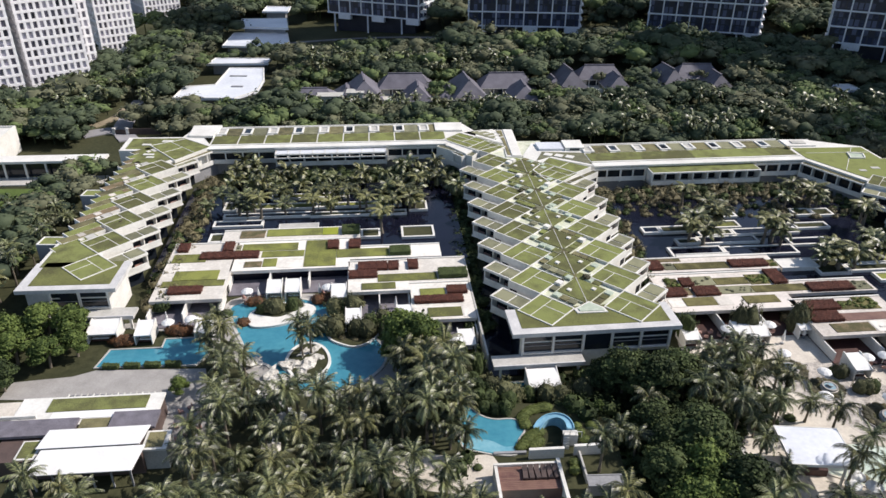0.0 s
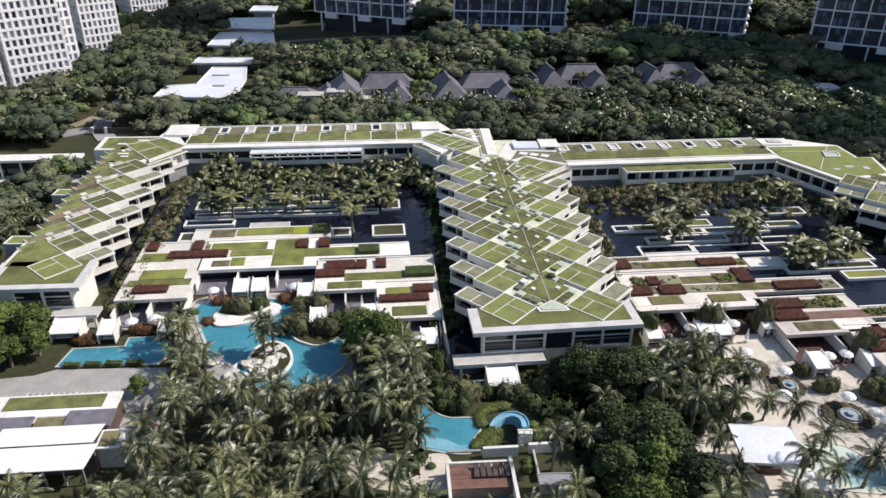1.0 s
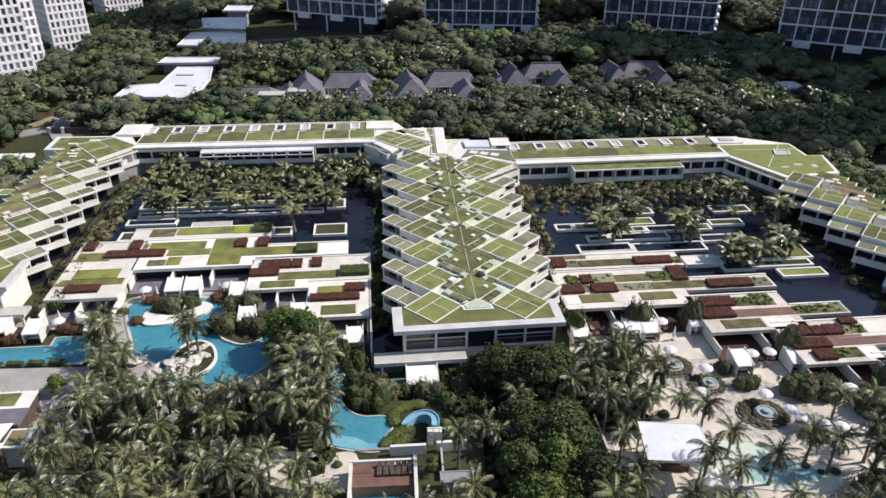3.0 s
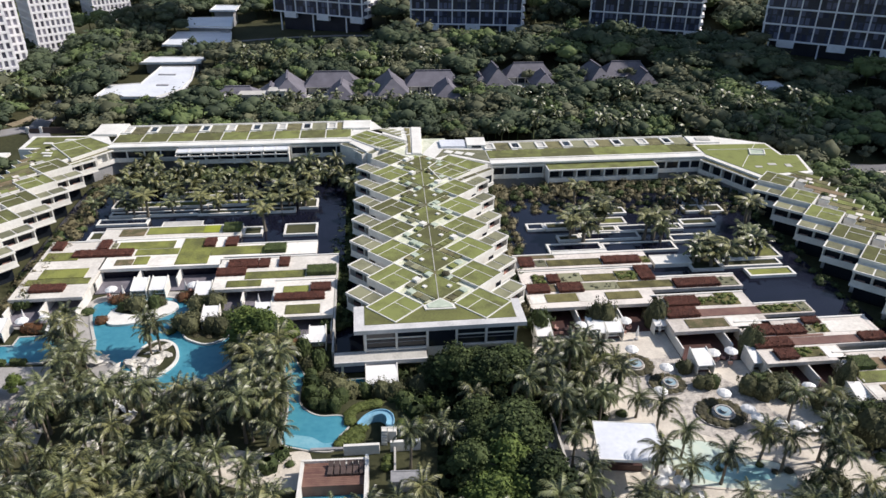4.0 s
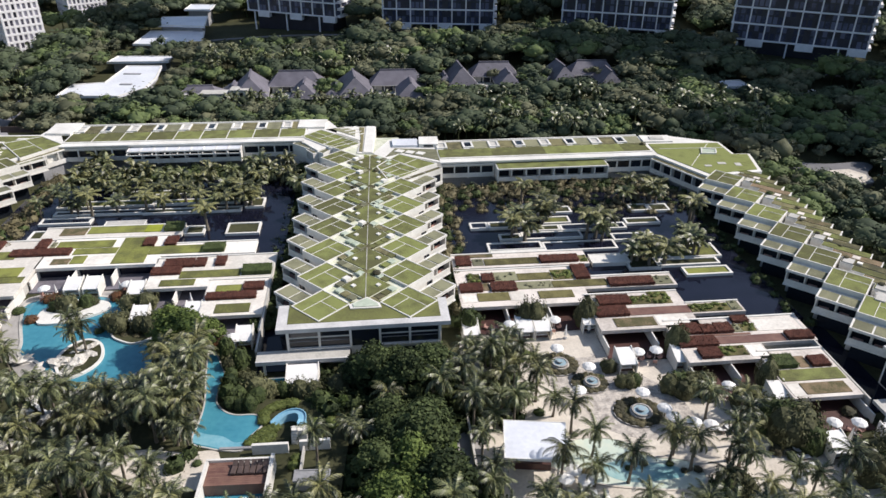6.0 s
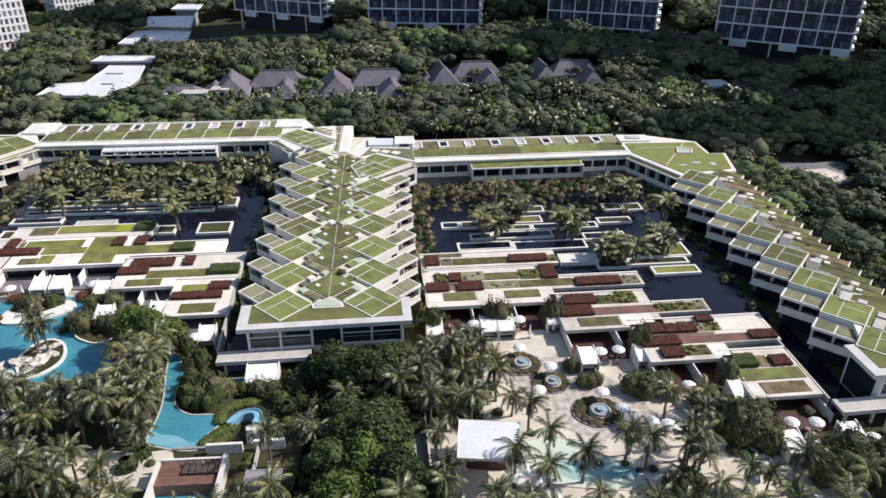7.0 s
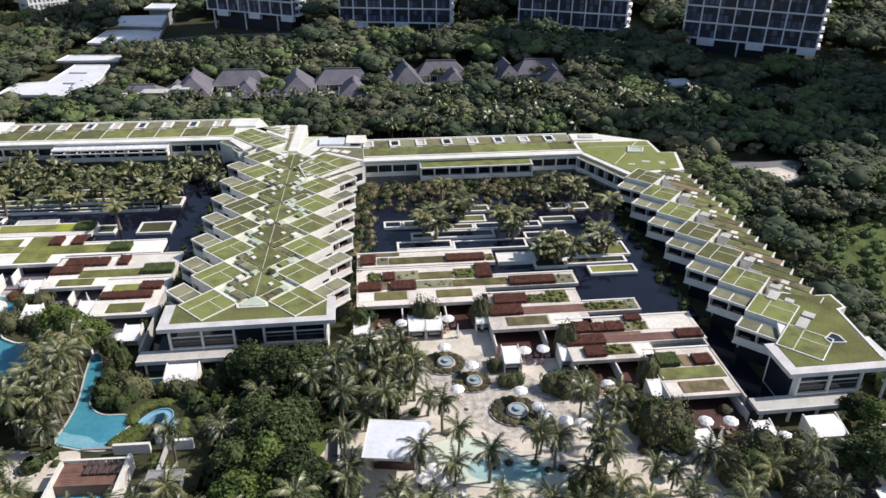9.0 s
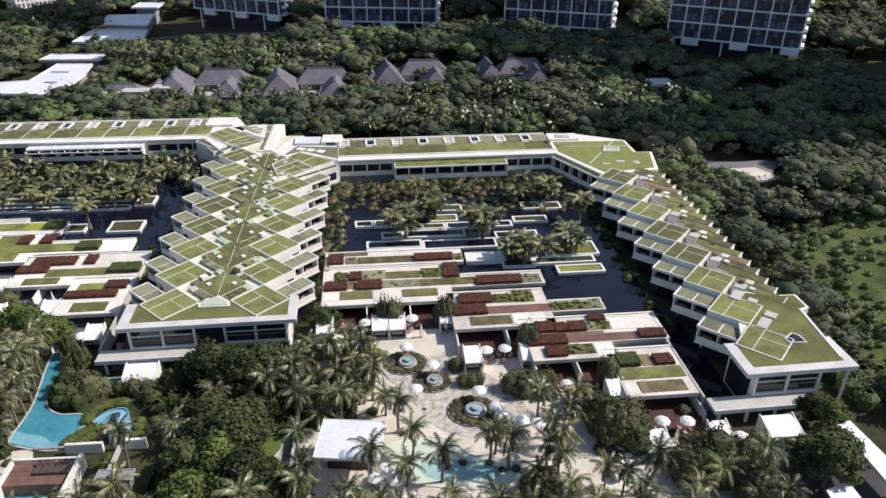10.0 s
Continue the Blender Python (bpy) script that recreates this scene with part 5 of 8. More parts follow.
out = spline([(-19.6, 101), (-18.6, 98.5), (-16.4, 97.1), (-14.5, 96.6), (-12.7, 97.5), (-11.2, 99.6), (-10.6, 102.6), (-13, 104.2), (-18, 104.4)])
part("soil", slab(out, BASE, BASE + 0.35), GROUND, ob)
part("kerb", rim(out, BASE, BASE + 0.45, 0.25), WHITE, ob)

sheet("paving", spline([(-6.2, 67.6), (-4.0, 70.8), (2.5, 70.4), (7.0, 70.5), (7.2, 64.4), (-2, 64.6)], 4), LEVEL + 0.04, SAND, "bright sandy paving by the river pool", "paving")

# the water slide: a curved blue trough on a white base with clipped hedges round it
sl = thing("water_slide", "curved pale blue water slide with white steps", "slide", pose(0.4, -0.5, LEVEL - BASE))
def sweep(bm, line, profile):
    """A strip of fixed profile (across, height) along a plan line whose height climbs evenly."""
    rows = []
    for k, (x, y) in enumerate(line):
        xa, ya = line[max(k - 1, 0)]
        xb, yb = line[min(k + 1, len(line) - 1)]
        d = Vector((xb - xa, yb - ya, 0)).normalized()
        rise = 1.7 * k / (len(line) - 1)
        rows.append([bm.verts.new((x - d.y * a, y + d.x * a, h + (rise if h > BASE else 0))) for a, h in profile])
    n = len(profile)
    for p, q in zip(rows, rows[1:]):
        for k in range(n):
            bm.faces.new((p[k], p[(k + 1) % n], q[(k + 1) % n], q[k]))
    bm.faces.new(rows[0])
    bm.faces.new(rows[-1][::-1])
    return bm


def open_line(points, steps=6):
    """A smooth open line through plan points."""
    pts = [points[0]] + points + [points[-1]]
    out = []
    for p0, p1, p2, p3 in zip(pts, pts[1:], pts[2:], pts[3:]):
        p0, p1, p2, p3 = Vector(p0), Vector(p1), Vector(p2), Vector(p3)
        for k in range(steps):
            t = k / steps
            out.append(tuple(0.5 * (2 * p1 + (p2 - p0) * t + (2 * p0 - 5 * p1 + 4 * p2 - p3) * t * t + (3 * p1 - p0 - 3 * p2 + p3) * t ** 3)))
    return out + [tuple(points[-1])]


arc = open_line([(12.8, 75.9), (13.6, 77.0), (14.6, 77.6), (15.8, 77.6), (16.7, 76.8), (17.1, 75.5), (17.1, 74.2)])
part("trough", sweep(bmesh.new(), arc, [(-0.42, BASE), (-0.42, -0.5), (0.42, -0.5), (0.42, BASE)]), SLIDEBLUE, sl, "pale blue wet trough")
part("lip", sweep(bmesh.new(), arc, [(-0.54, BASE), (-0.54, -0.3), (-0.42, -0.3), (-0.42, BASE)]), SLIDEBLUE, sl)
part("lip", sweep(bmesh.new(), arc, [(0.42, BASE), (0.42, -0.3), (0.54, -0.3), (0.54, BASE)]), SLIDEBLUE, sl)
part("platform", block(16.8, 73.2, BASE, 18.0, 74.2, 0.9), WHITE, sl)
for k in range(5):
    part("step", block(16.0, 73.0 - 0.1 * k, BASE, 16.8, 73.1 - 0.1 * k + 0.8, 1.1 - 0.4 * k), WHITE, sl)
for xx in (16.0, 16.8, 17.6, 18.4):
    part("rail_post", block(xx, 73.0, 0.7, xx + 0.08, 73.08, 1.7), WHITE, sl)
part("rail", block(16.0, 73.0, 1.65, 18.48, 73.08, 1.73), WHITE, sl)
solo("retaining_wall", slab([(11.6, 70.1), (16.3, 70.5), (16.3, 70.95), (11.6, 70.55)], BASE, 2.2), WHITE, "low white retaining wall by the slide", "wall", kind="structure")
solo("retaining_wall", slab([(17.7, 70.9), (21.7, 71.3), (21.7, 71.75), (17.7, 71.35)], BASE, 2.2), WHITE, "low white retaining wall by the slide", "wall", kind="structure")
solo("retaining_wall", slab([(7.0, 70.7), (11.4, 71.0), (11.4, 71.4), (7.0, 71.1)], BASE, 0.96), GREY, "low grey wall between pool and sun deck", "wall", kind="structure")
solo("garden_wall", slab([(18.2, 70.8), (18.5, 66.0), (18.75, 66.0), (18.45, 70.8)], BASE, 1.6), PALE, "low pale wall beside a garden path", "wall", kind="structure")
hut = thing("garden_hut", "small garden hut with a flat grey roof", "hut", pose(18.3, 63.6, 0, 0, 0, 3))
part("wall", block(0.3, 0.3, BASE, 4.1, 1.5, 2.4), GREY, hut)
part("roof_slab", block(0, 0, 2.4, 4.4, 1.8, 2.65), GREY, hut)
part("roof_edge", ring(-0.05, -0.05, 4.45, 1.85, 2.5, 2.75, 0.15), GREY, hut)

# red-brown sun deck with a pool
sd = thing("sun_deck", "raised red-brown sun deck with white side walls", "deck", pose(7.6, 59.6, 0, 0, 0, 4))
part("deck_base", block(0, 3.4, BASE, 7.7, 7.3, 2.36), SUNDECK, sd)
for k in range(13):
    part("board", block(0.05, 3.42 + 0.297 * k, 2.36, 7.65, 3.69 + 0.297 * k, 2.4), SUNDECK, sd)
part("side_wall", block(7.7, -1.0, BASE, 8.15, 7.9, 3.0), WHITE, sd)
part("side_wall", block(-0.4, -1.0, BASE, 0, 7.0, 2.95), WHITE, sd)
part("back_wall", block(-0.4, 7.3, BASE, 7.7, 7.6, 2.75), WHITE, sd)
part("pool_water", block(0, -1.0, BASE, 7.7, 3.4, 0.7), POOL, sd, "turquoise deck pool")
part("paved_strip", block(3.2, 6.35, 2.38, 7.6, 7.28, 2.43), PALE, sd, "pale paved strip behind the loungers")
part("ledge", block(2.0, 1.2, 0.7, 4.6, 2.4, 0.78), SHELF, sd, "pale submerged ledge")
for k in range(7):
    part("slat", block(4.7 + 0.34 * k, 1.2, 0.7, 4.86 + 0.34 * k, 2.8, 0.86), WHITE, sd)


def sunbed(mat, label):
    ob = thing("sun_lounger", label, "sun lounger", group="sun loungers")
    part("bed_frame", block(-0.34, -1.0, 0.18, 0.34, 0.95, 0.28), TIMBER, ob)
    for x in (-0.32, 0.26):
        for y in (-0.95, 0.82):
            part("leg", block(x, y, 0, x + 0.06, y + 0.06, 0.18), TIMBER, ob)
    part("mattress", block(-0.32, -0.98, 0.28, 0.32, 0.3, 0.38, 0.03), mat, ob)
    back = bmesh.new()
    v = [back.verts.new(c) for c in ((-0.32, 0.3, 0.28), (0.32, 0.3, 0.28), (0.32, 0.95, 0.7), (-0.32, 0.95, 0.7), (-0.32, 0.3, 0.38), (0.32, 0.3, 0.38), (0.32, 0.9, 0.8), (-0.32, 0.9, 0.8))]
    for f in CUBE_FACES:
        back.faces.new([v[i] for i in f])
    part("backrest", back, mat, ob)
    return ob


bed = sunbed(TIMBER, "dark timber sun lounger with a brown mattress on a deck")
for k in range(6):
    m = sd.matrix_basis @ pose(3.4 + 0.78 * k, 5.9, 2.4, 0, 0, 4 * (k % 3) - 4)
    bed.matrix_world = m if k == 0 else bed.matrix_world
    if k:
        copy_thing(bed, m)
bed = sunbed(CANVAS, "timber sun lounger with a white mattress by the pool")
spots = [(72 + 1.5 * k, 66.3 - 0.25 * k, 30) for k in range(3)] + [(51.6 + 1.5 * k, 64.3, 10) for k in range(5)] + [(76 + 1.4 * k, 77, 200) for k in range(3)] + [(85.5, 69 + 1.3 * k, 100) for k in range(4)] + [(-8.4 + 1.6 * k, 67.3 + 0.3 * k, 170) for k in range(4)] + [(-27 + 1.4 * k, 84 - k, 60) for k in range(5)]
for k, (x, y, a) in enumerate(spots):
    m = pose(x, y, BASE + 0.05, 0, 0, a)
    bed.matrix_world = m if k == 0 else bed.matrix_world
    if k:
        copy_thing(bed, m)

# eastern plaza
sheet("plaza", spline([(40, 100), (50, 101), (62, 104), (66, 94), (77, 93), (80, 84), (90, 82), (94, 74), (104, 73), (104, 58), (40, 58), (41, 80)], 4), BASE + 0.03, SAND, "sun-bleached sandy paving of the pool plaza", "paving")
sheet("paving", [(50, 92.5), (61, 94), (60, 101.5), (49, 100.2)], BASE + 0.06, SAND, "sun-bleached paved forecourt before the cabanas", "paving")
pool([(50.0, 70.8), (53.1, 73.8), (56.9, 75.2), (61.9, 74.6), (64.6, 71.9), (69.6, 71.0), (71.3, 68.6), (69.4, 66.3), (63.7, 66.2), (57.0, 67.0), (53.4, 68.8)], SHALLOW, "pale shallow beach-entry pool", 0.3, BASE + 0.08, SAND)
solo("pool_deep_end", slab(spline([(58.3, 70.2), (61.6, 71.2), (64.9, 70.6), (68.0, 69.9), (68.4, 68.3), (65.3, 67.6), (61.6, 67.2), (58.6, 68.2)]), BASE - 0.2, BASE + 0.095), DEEPER, "deeper teal end of the beach-entry pool", "pool")


sheet("paving", spline([(49.5, 92), (54, 96.5), (60, 95.5), (66, 91), (72, 85), (73, 79), (68, 75.2), (61, 76.5), (57, 82), (53.5, 86.6)], 4), BASE + 0.05, COBBLE, "grey cobbled paths winding round fountains", "paving")


def fountain(x, y, r):
    """A round bed with a hedge ring, a stone basin in tiers and a blue bowl of water."""
    ob = thing("fountain", "tiered stone fountain with blue water in a round hedge bed", "fountain", pose(x, y, BASE, 0, 0, 0), group="fountains")
    part("bed", slab(oval(0, 0, r, r * 0.86), 0, 0.18), GROUND, ob)
    part("bed_kerb", rim(oval(0, 0, r, r * 0.86), 0, 0.26, 0.18), STONE, ob)
    part("step", tube(bmesh.new(), 0.3, -0.2, 0, 0.55, r * 0.46, r * 0.46, 24), COBBLE, ob)
    part("basin", rim(oval(0.3, -0.2, r * 0.32, r * 0.32, 24), 0.5, 0.85, 0.25), STONE, ob)
    part("water", tube(bmesh.new(), 0.3, -0.2, 0.5, 0.76, r * 0.31, r * 0.31, 24), BASINBLUE, ob, "pale blue water")
    part("bowl", tube(bmesh.new(), 0.3, -0.2, 0.7, 1.1, r * 0.1, r * 0.17, 16), STONE, ob)
    part("bowl_water", tube(bmesh.new(), 0.3, -0.2, 1.1, 1.13, r * 0.15, r * 0.15, 16), BASINBLUE, ob)


for args in ((55.1, 91.8, 3.3), (59.4, 87.2, 2.8), (65.4, 80.6, 3.6)):
    fountain(*args)

# white flat bar roof
br = thing("bar_roof", "flat white roof of a poolside bar in the sun", "roof", pose(44.6, 67.0, 0, 0, 0, -3))
part("roof_sheet", block(0, 0, 3.2, 8.2, 6.9, 3.45), ROOFWHITE, br)
part("roof_edge", ring(-0.1, -0.1, 8.3, 7.0, 3.1, 3.5, 0.12), WHITE, br)
for x in (0.2, 6.8):
    for y in (0.2, 6.4):
        part("post", block(x, y, BASE, x + 0.25, y + 0.25, 3.2), WHITE, br)
part("counter", block(1, 2.5, BASE, 6.3, 4.5, 0.1), DECK, br)
for p0, p1, y0, y1 in ((40.2, 41.2, 79.0, 68.5),):
    solo("garden_wall", slab([(p0 - 0.15, y0), (p1 - 0.15, y1), (p1 + 0.15, y1), (p0 + 0.15, y0)], BASE, 0.4), PALE, "low pale garden wall along a path", "wall", kind="structure")
sheet("path", [(38.6, 77.4), (42.0, 77.2), (42.8, 57), (39.6, 57)], BASE + 0.035, STONE, "paved garden path in the shade of trees", "path")
sheet("lawn", [(22, 56), (40.5, 56), (40.2, 78), (34, 80), (20, 70)], BASE + 0.02, LAWN, "shaded lawn under trees", "lawn")
solo("garden_wall", slab([(103.2, 73.8), (104.0, 60.0), (104.35, 60.0), (103.55, 73.8)], BASE, 0.5), WHITE, "low white garden wall beside a dark court", "wall", kind="structure")
sheet("court", [(103.7, 74), (105, 58), (119, 58), (118, 76)], BASE + 0.05, TARMAC, "dark paved service court", "paving")
cw2 = thing("covered_walk", "covered walk with a long flat white roof", "roof")
part("roof_slab", slab([(115.2, 74.8), (117.2, 75.9), (119.6, 64.0), (120.6, 57.0), (117.8, 57.0), (116.3, 65.0)], 1.7, 2.0), CANVAS, cw2)
part("roof_edge", slab([(115.0, 74.8), (115.25, 74.8), (116.35, 65.0), (117.85, 57.0), (117.6, 57.0), (116.1, 65.0)], 1.55, 2.1), WHITE, cw2)
solo("flat_canopy", slab([(108.0, 63.2), (107.8, 57), (112.2, 57), (111.4, 64.9)], 1.8, 2.0), CANVAS, "flat white canopy over the service court", "roof")
for k in range(4):
    part("post", block(116.0 + 0.7 * k, 74 - 4.6 * k, BASE, 116.2 + 0.7 * k, 74.2 - 4.6 * k, 1.7), PALE, cw2)

# western sports deck and restaurant roofs
sheet("paving", [(-66, 82.6), (-41, 82.8), (-35, 84.4), (-37.5, 90.6), (-54.6, 89.8), (-57.5, 88.2), (-66, 86.6)], BASE + 0.06, STONE, "broad pale grey stone terrace", "paving")
for k in range(4):
    clipped_hedge(-53.7 + 3.2 * k, 89.9 + 0.28 * k, -51.1 + 3.2 * k, 90.9 + 0.28 * k, BASE + 0.85, HEDGE, "clipped green hedge block beside the lap pool", 900 + k, Matrix.Identity(4), BASE + 0.1)
rest = thing("restaurant", "low restaurant with white awning roofs and roof gardens", "building", pose(-57.5, 64.5, 0, 0, 0, 5.5))
# Solid block; its dark colour stands in for the shaded interior.
part("wall", block(0, 2.2, BASE, 19, 14, 2.2), TIMBER, rest, "dark solid wall standing in for the shade of an open front")
for k in range(6):
    part("post", block(6 + 2.4 * k, 0.0, BASE, 6.2 + 2.4 * k, 0.2, 2.35), GREY, rest)
part("roof_slab", block(-0.3, 8.4, 2.2, 19.2, 14.4, 2.5), WHITE, rest)
part("roof_garden", block(3.8, 11.2, 2.5, 17.2, 13.9, 2.62), GRASS, rest, "dry green roof garden")
part("roof_path", block(4.8, 9.6, 2.5, 17.6, 11.1, 2.58), CANVAS, rest)
part("timber_roof", block(-1.8, 6.2, 2.5, 9.0, 9.4, 2.9), SLATE, rest, "dark weathered timber roof")
part("timber_roof", block(13.4, 6.8, 2.5, 19.6, 10.2, 2.9), SLATE, rest, "dark weathered timber roof")
part("roof_garden", block(9.3, 6.6, 2.5, 13.1, 9.4, 2.6), DRYGRASS, rest)
for y0, y1, z0, z1 in ((3.4, 6.3, 3.5, 3.0), (-0.6, 3.1, 3.0, 2.3)):
    aw = bmesh.new()
    v = [aw.verts.new(c) for c in ((5.6, y0, z1), (18.6, y0, z1), (19.4, y1, z0), (6.4, y1, z0), (5.6, y0, z1 + 0.12), (18.6, y0, z1 + 0.12), (19.4, y1, z0 + 0.12), (6.4, y1, z0 + 0.12))]
    for f in CUBE_FACES:
        aw.faces.new([v[i] for i in f])
    part("awning", aw, CANVAS, rest, "taut white awning")
part("side_roof", block(18.8, 2.8, 2.2, 22.0, 6.4, 2.5), WHITE, rest)
part("roof_garden", block(19.2, 3.2, 2.5, 21.4, 6.0, 2.6), DRYGRASS, rest)
part("side_wall", block(18.8, 2.9, BASE, 22.0, 6.2, 2.2), PALE, rest)
part("low_roof", block(3.0, 2.4, 1.8, 5.6, 5.9, 2.3), WHITE, rest)
part("low_wall", block(3.1, 2.5, BASE, 5.5, 5.8, 1.8), PALE, rest)
part("roof_garden", block(3.3, 2.7, 2.3, 5.3, 5.6, 2.4), GRASS, rest)
part("parapet", block(-2.0, 10.0, 2.5, 3.0, 10.3, 3.0), WHITE, rest)
part("roof_slab", block(-12, 8.0, 2.0, -0.4, 14.0, 2.3), SAND, rest)
pg = thing("pergola", "low weathered grey pergola along the terrace edge", "pergola", pose(-55.0, 80.6, 0.0, 0, 0, 4.2))
for k in range(16):
    part("beam", block(0.2 + 0.88 * k, -0.1, 0.42, 0.34 + 0.88 * k, 1.6, 0.6), PALE if k % 4 else WHITE, pg)
for y in (0.0, 1.4):
    part("rail", block(0, y, 0.3, 13.9, y + 0.18, 0.42), GREY, pg)
    for x in (0.2, 3.5, 6.8, 10.2, 13.5):
        part("post", block(x, y, BASE, x + 0.18, y + 0.18, 0.3), GREY, pg)
sheet("paving", [(-41.5, 82.9), (-35.2, 84.3), (-32.2, 79), (-31.0, 73), (-34.6, 71.5), (-38.6, 74.0)], BASE + 0.05, STONE, "shaded grey stone terrace beside the restaurant", "paving")
for k, (x, y) in enumerate(((-37.4, 80.6), (-35.6, 79.4), (-37.0, 77.6), (-34.9, 76.4), (-36.2, 75.0))):
    for a in (40, 220):
        copy_thing(ch, pose(x + 0.7 * math.cos(radians(a)), y + 0.7 * math.sin(radians(a)), BASE + 0.05, 0, 0, a - 90))

# roads and service buildings at the edges
sheet("road", spline([(112, 184), (126, 180), (138, 177.5), (148, 179), (150, 176), (146, 171), (144.5, 165), (138, 164.5), (134, 172), (112, 181)], 4), BASE + 1.1, ASPHALT, "pale asphalt road curving past trees", "road")
sheet("road", [(138.2, 164.8), (144.4, 165.2), (145, 170), (142.5, 173.6), (135.4, 172.4)], BASE + 1.2, SAND, "bright bare concrete apron beside the road", "road")
def ribbon(name, line, width, lift, mat, label):
    """A paved strip that follows the land along a plan line."""
    bm, rows = bmesh.new(), []
    for k, (x, y) in enumerate(line):
        (xa, ya), (xb, yb) = line[max(k - 1, 0)], line[min(k + 1, len(line) - 1)]
        d = Vector((xb - xa, yb - ya)).normalized() * width / 2
        rows.append([bm.verts.new((px, py, terrain(px, py) + dz)) for px, py, dz in ((x - d.y, y + d.x, -0.3), (x - d.y, y + d.x, lift), (x + d.y, y - d.x, lift), (x + d.y, y - d.x, -0.3))])
    for a, b in zip(rows, rows[1:]):
        for k in range(4):
            bm.faces.new((a[k], a[(k + 1) % 4], b[(k + 1) % 4], b[k]))
    bm.faces.new(rows[0])
    bm.faces.new(rows[-1][::-1])
    return solo(name, bm, mat, label, "road", kind="structure")


ribbon("road", open_line([(-92, 318), (-62, 331), (-23, 334), (28, 318), (62, 310), (112, 293), (150, 273), (200, 247)], 8), 2.6, 0.25, ASPHALT, "narrow asphalt road before the dark towers")
ribbon("road", open_line([(-90.5, 195), (-94.5, 201), (-97.5, 208), (-99.2, 216), (-101.0, 226), (-102.4, 236)], 6), 5.4, 0.3, DRIVE, "pale grey driveway between trees")
ribbon("road", open_line([(-95.5, 203), (-98.4, 203.4), (-101.4, 202.6), (-106, 199)], 6), 6.0, 0.29, DRIVE, "pale grey driveway between trees")
ribbon("bank", open_line([(-106.5, 207), (-104.0, 213), (-103.2, 219), (-104.0, 226)], 6), 3.0, 0.35, BANK, "bare tan earth bank beside the driveway")
sheet("lawn", [(-130, 146), (-95, 147.5), (-96.5, 160), (-130, 159)], BASE + 0.1, LAWN, "mown green lawn before the service building", "lawn")
sheet("field", spline([(128, 84), (124, 104), (126, 122), (146, 141), (176, 150), (190, 120), (180, 80)], 4), BASE + 0.4, FIELD, "rough green field on a slope", "field")
sv = thing("service_building", "long low building with a white flat canopy roof", "building", pose(-125, 163.5, 0, 0, 0, 5))
part("roof_slab", block(0, 0, 3.4, 40, 4.4, 4.0), WHITE, sv)
part("wall", block(0, 1.6, BASE, 36, 4.2, 3.4), GLASS, sv)
for k in range(8):
    part("post", block(0.5 + 5 * k, 0.3, BASE, 0.9 + 5 * k, 0.7, 3.4), WHITE, sv)
part("ground_slab", block(0, -3.5, BASE, 40, 1.6, BASE + 0.25), PALE, sv)
sv = thing("service_building", "plain white block with a flat roof behind the canopy building", "building", pose(-130, 172, 0, 0, 0, 6))
part("wall", block(0, 0, BASE, 14.6, 13, 5.6), WHITE, sv)
part("parapet", ring(0, 0, 14.6, 13, 5.6, 6.1, 0.4), WHITE, sv)
part("window", block(2, -0.05, 3, 12.6, 0.02, 4.6), GLASS, sv)
gt = thing("driveway_gate", "driveway gate of two white posts, dark timber standing in for shade", "gate", pose(-97.2, 199.6, 0, 0, 0, 2))
for x in (0, 3.9):
    part("post", block(x, 0, BASE, x + 0.8, 0.7, 1.0), WHITE, gt)
# Dark timber panels, added in place of the shaded gap at the posts.
part("gate_leaf", block(0.8, 0.25, BASE + 0.1, 3.9, 0.35, 0.5), TIMBER, gt)
part("fence", block(4.7, 0.25, BASE, 14, 0.4, 0.9), TIMBER, gt)


def flat_house(outline, top, label, ridge=False):
    ob = thing("flat_roofed_building", label, "building")
    part("wall", slab(grown(outline, -2.0), BASE - 6, top - 0.6), GREY, ob)
    part("roof", slab(grown(outline, 0.5), top - 0.6, top), ROOFWHITE, ob)
    part("parapet", rim(outline, top, top + 0.25, 0.4), WHITE, ob)
    return ob


wb = flat_house([(-87.5, 225.4), (-68, 225.6), (-62.9, 234.4), (-63.8, 248), (-67.4, 264), (-79.5, 263.5), (-78.4, 241), (-88, 238.4)], 2.6, "low white L-shaped building with a flat white roof")
part("roof_vent", block(-76.5, 252, 2.6, -70.5, 253, 2.9), GREY, wb)
part("roof_vent", block(-72.5, 238.5, 2.6, -68.5, 239.6, 2.9), GREY, wb)
flat_house([(-90, 271), (-68, 273), (-68, 280.5), (-89.5, 280)], 2.2, "long narrow building with a flat white roof")
flat_house([(-95, 309), (-66, 307.5), (-73, 336), (-97, 335)], 0.5, "wide white building with a flat white roof")
flat_house([(-94, 336), (-72, 334), (-77.5, 358), (-98, 355)], 3.0, "white building with a pale blue metal roof")
flat_house([(-90, 364), (-78, 364), (-79, 378), (-91, 378)], 5.0, "small white plant room with a flat roof")


flat_house([(131, 235.5), (139.5, 236.5), (138.5, 243.5), (130.4, 242.5)], 4.4, "small shaded building with a pale blue roof")


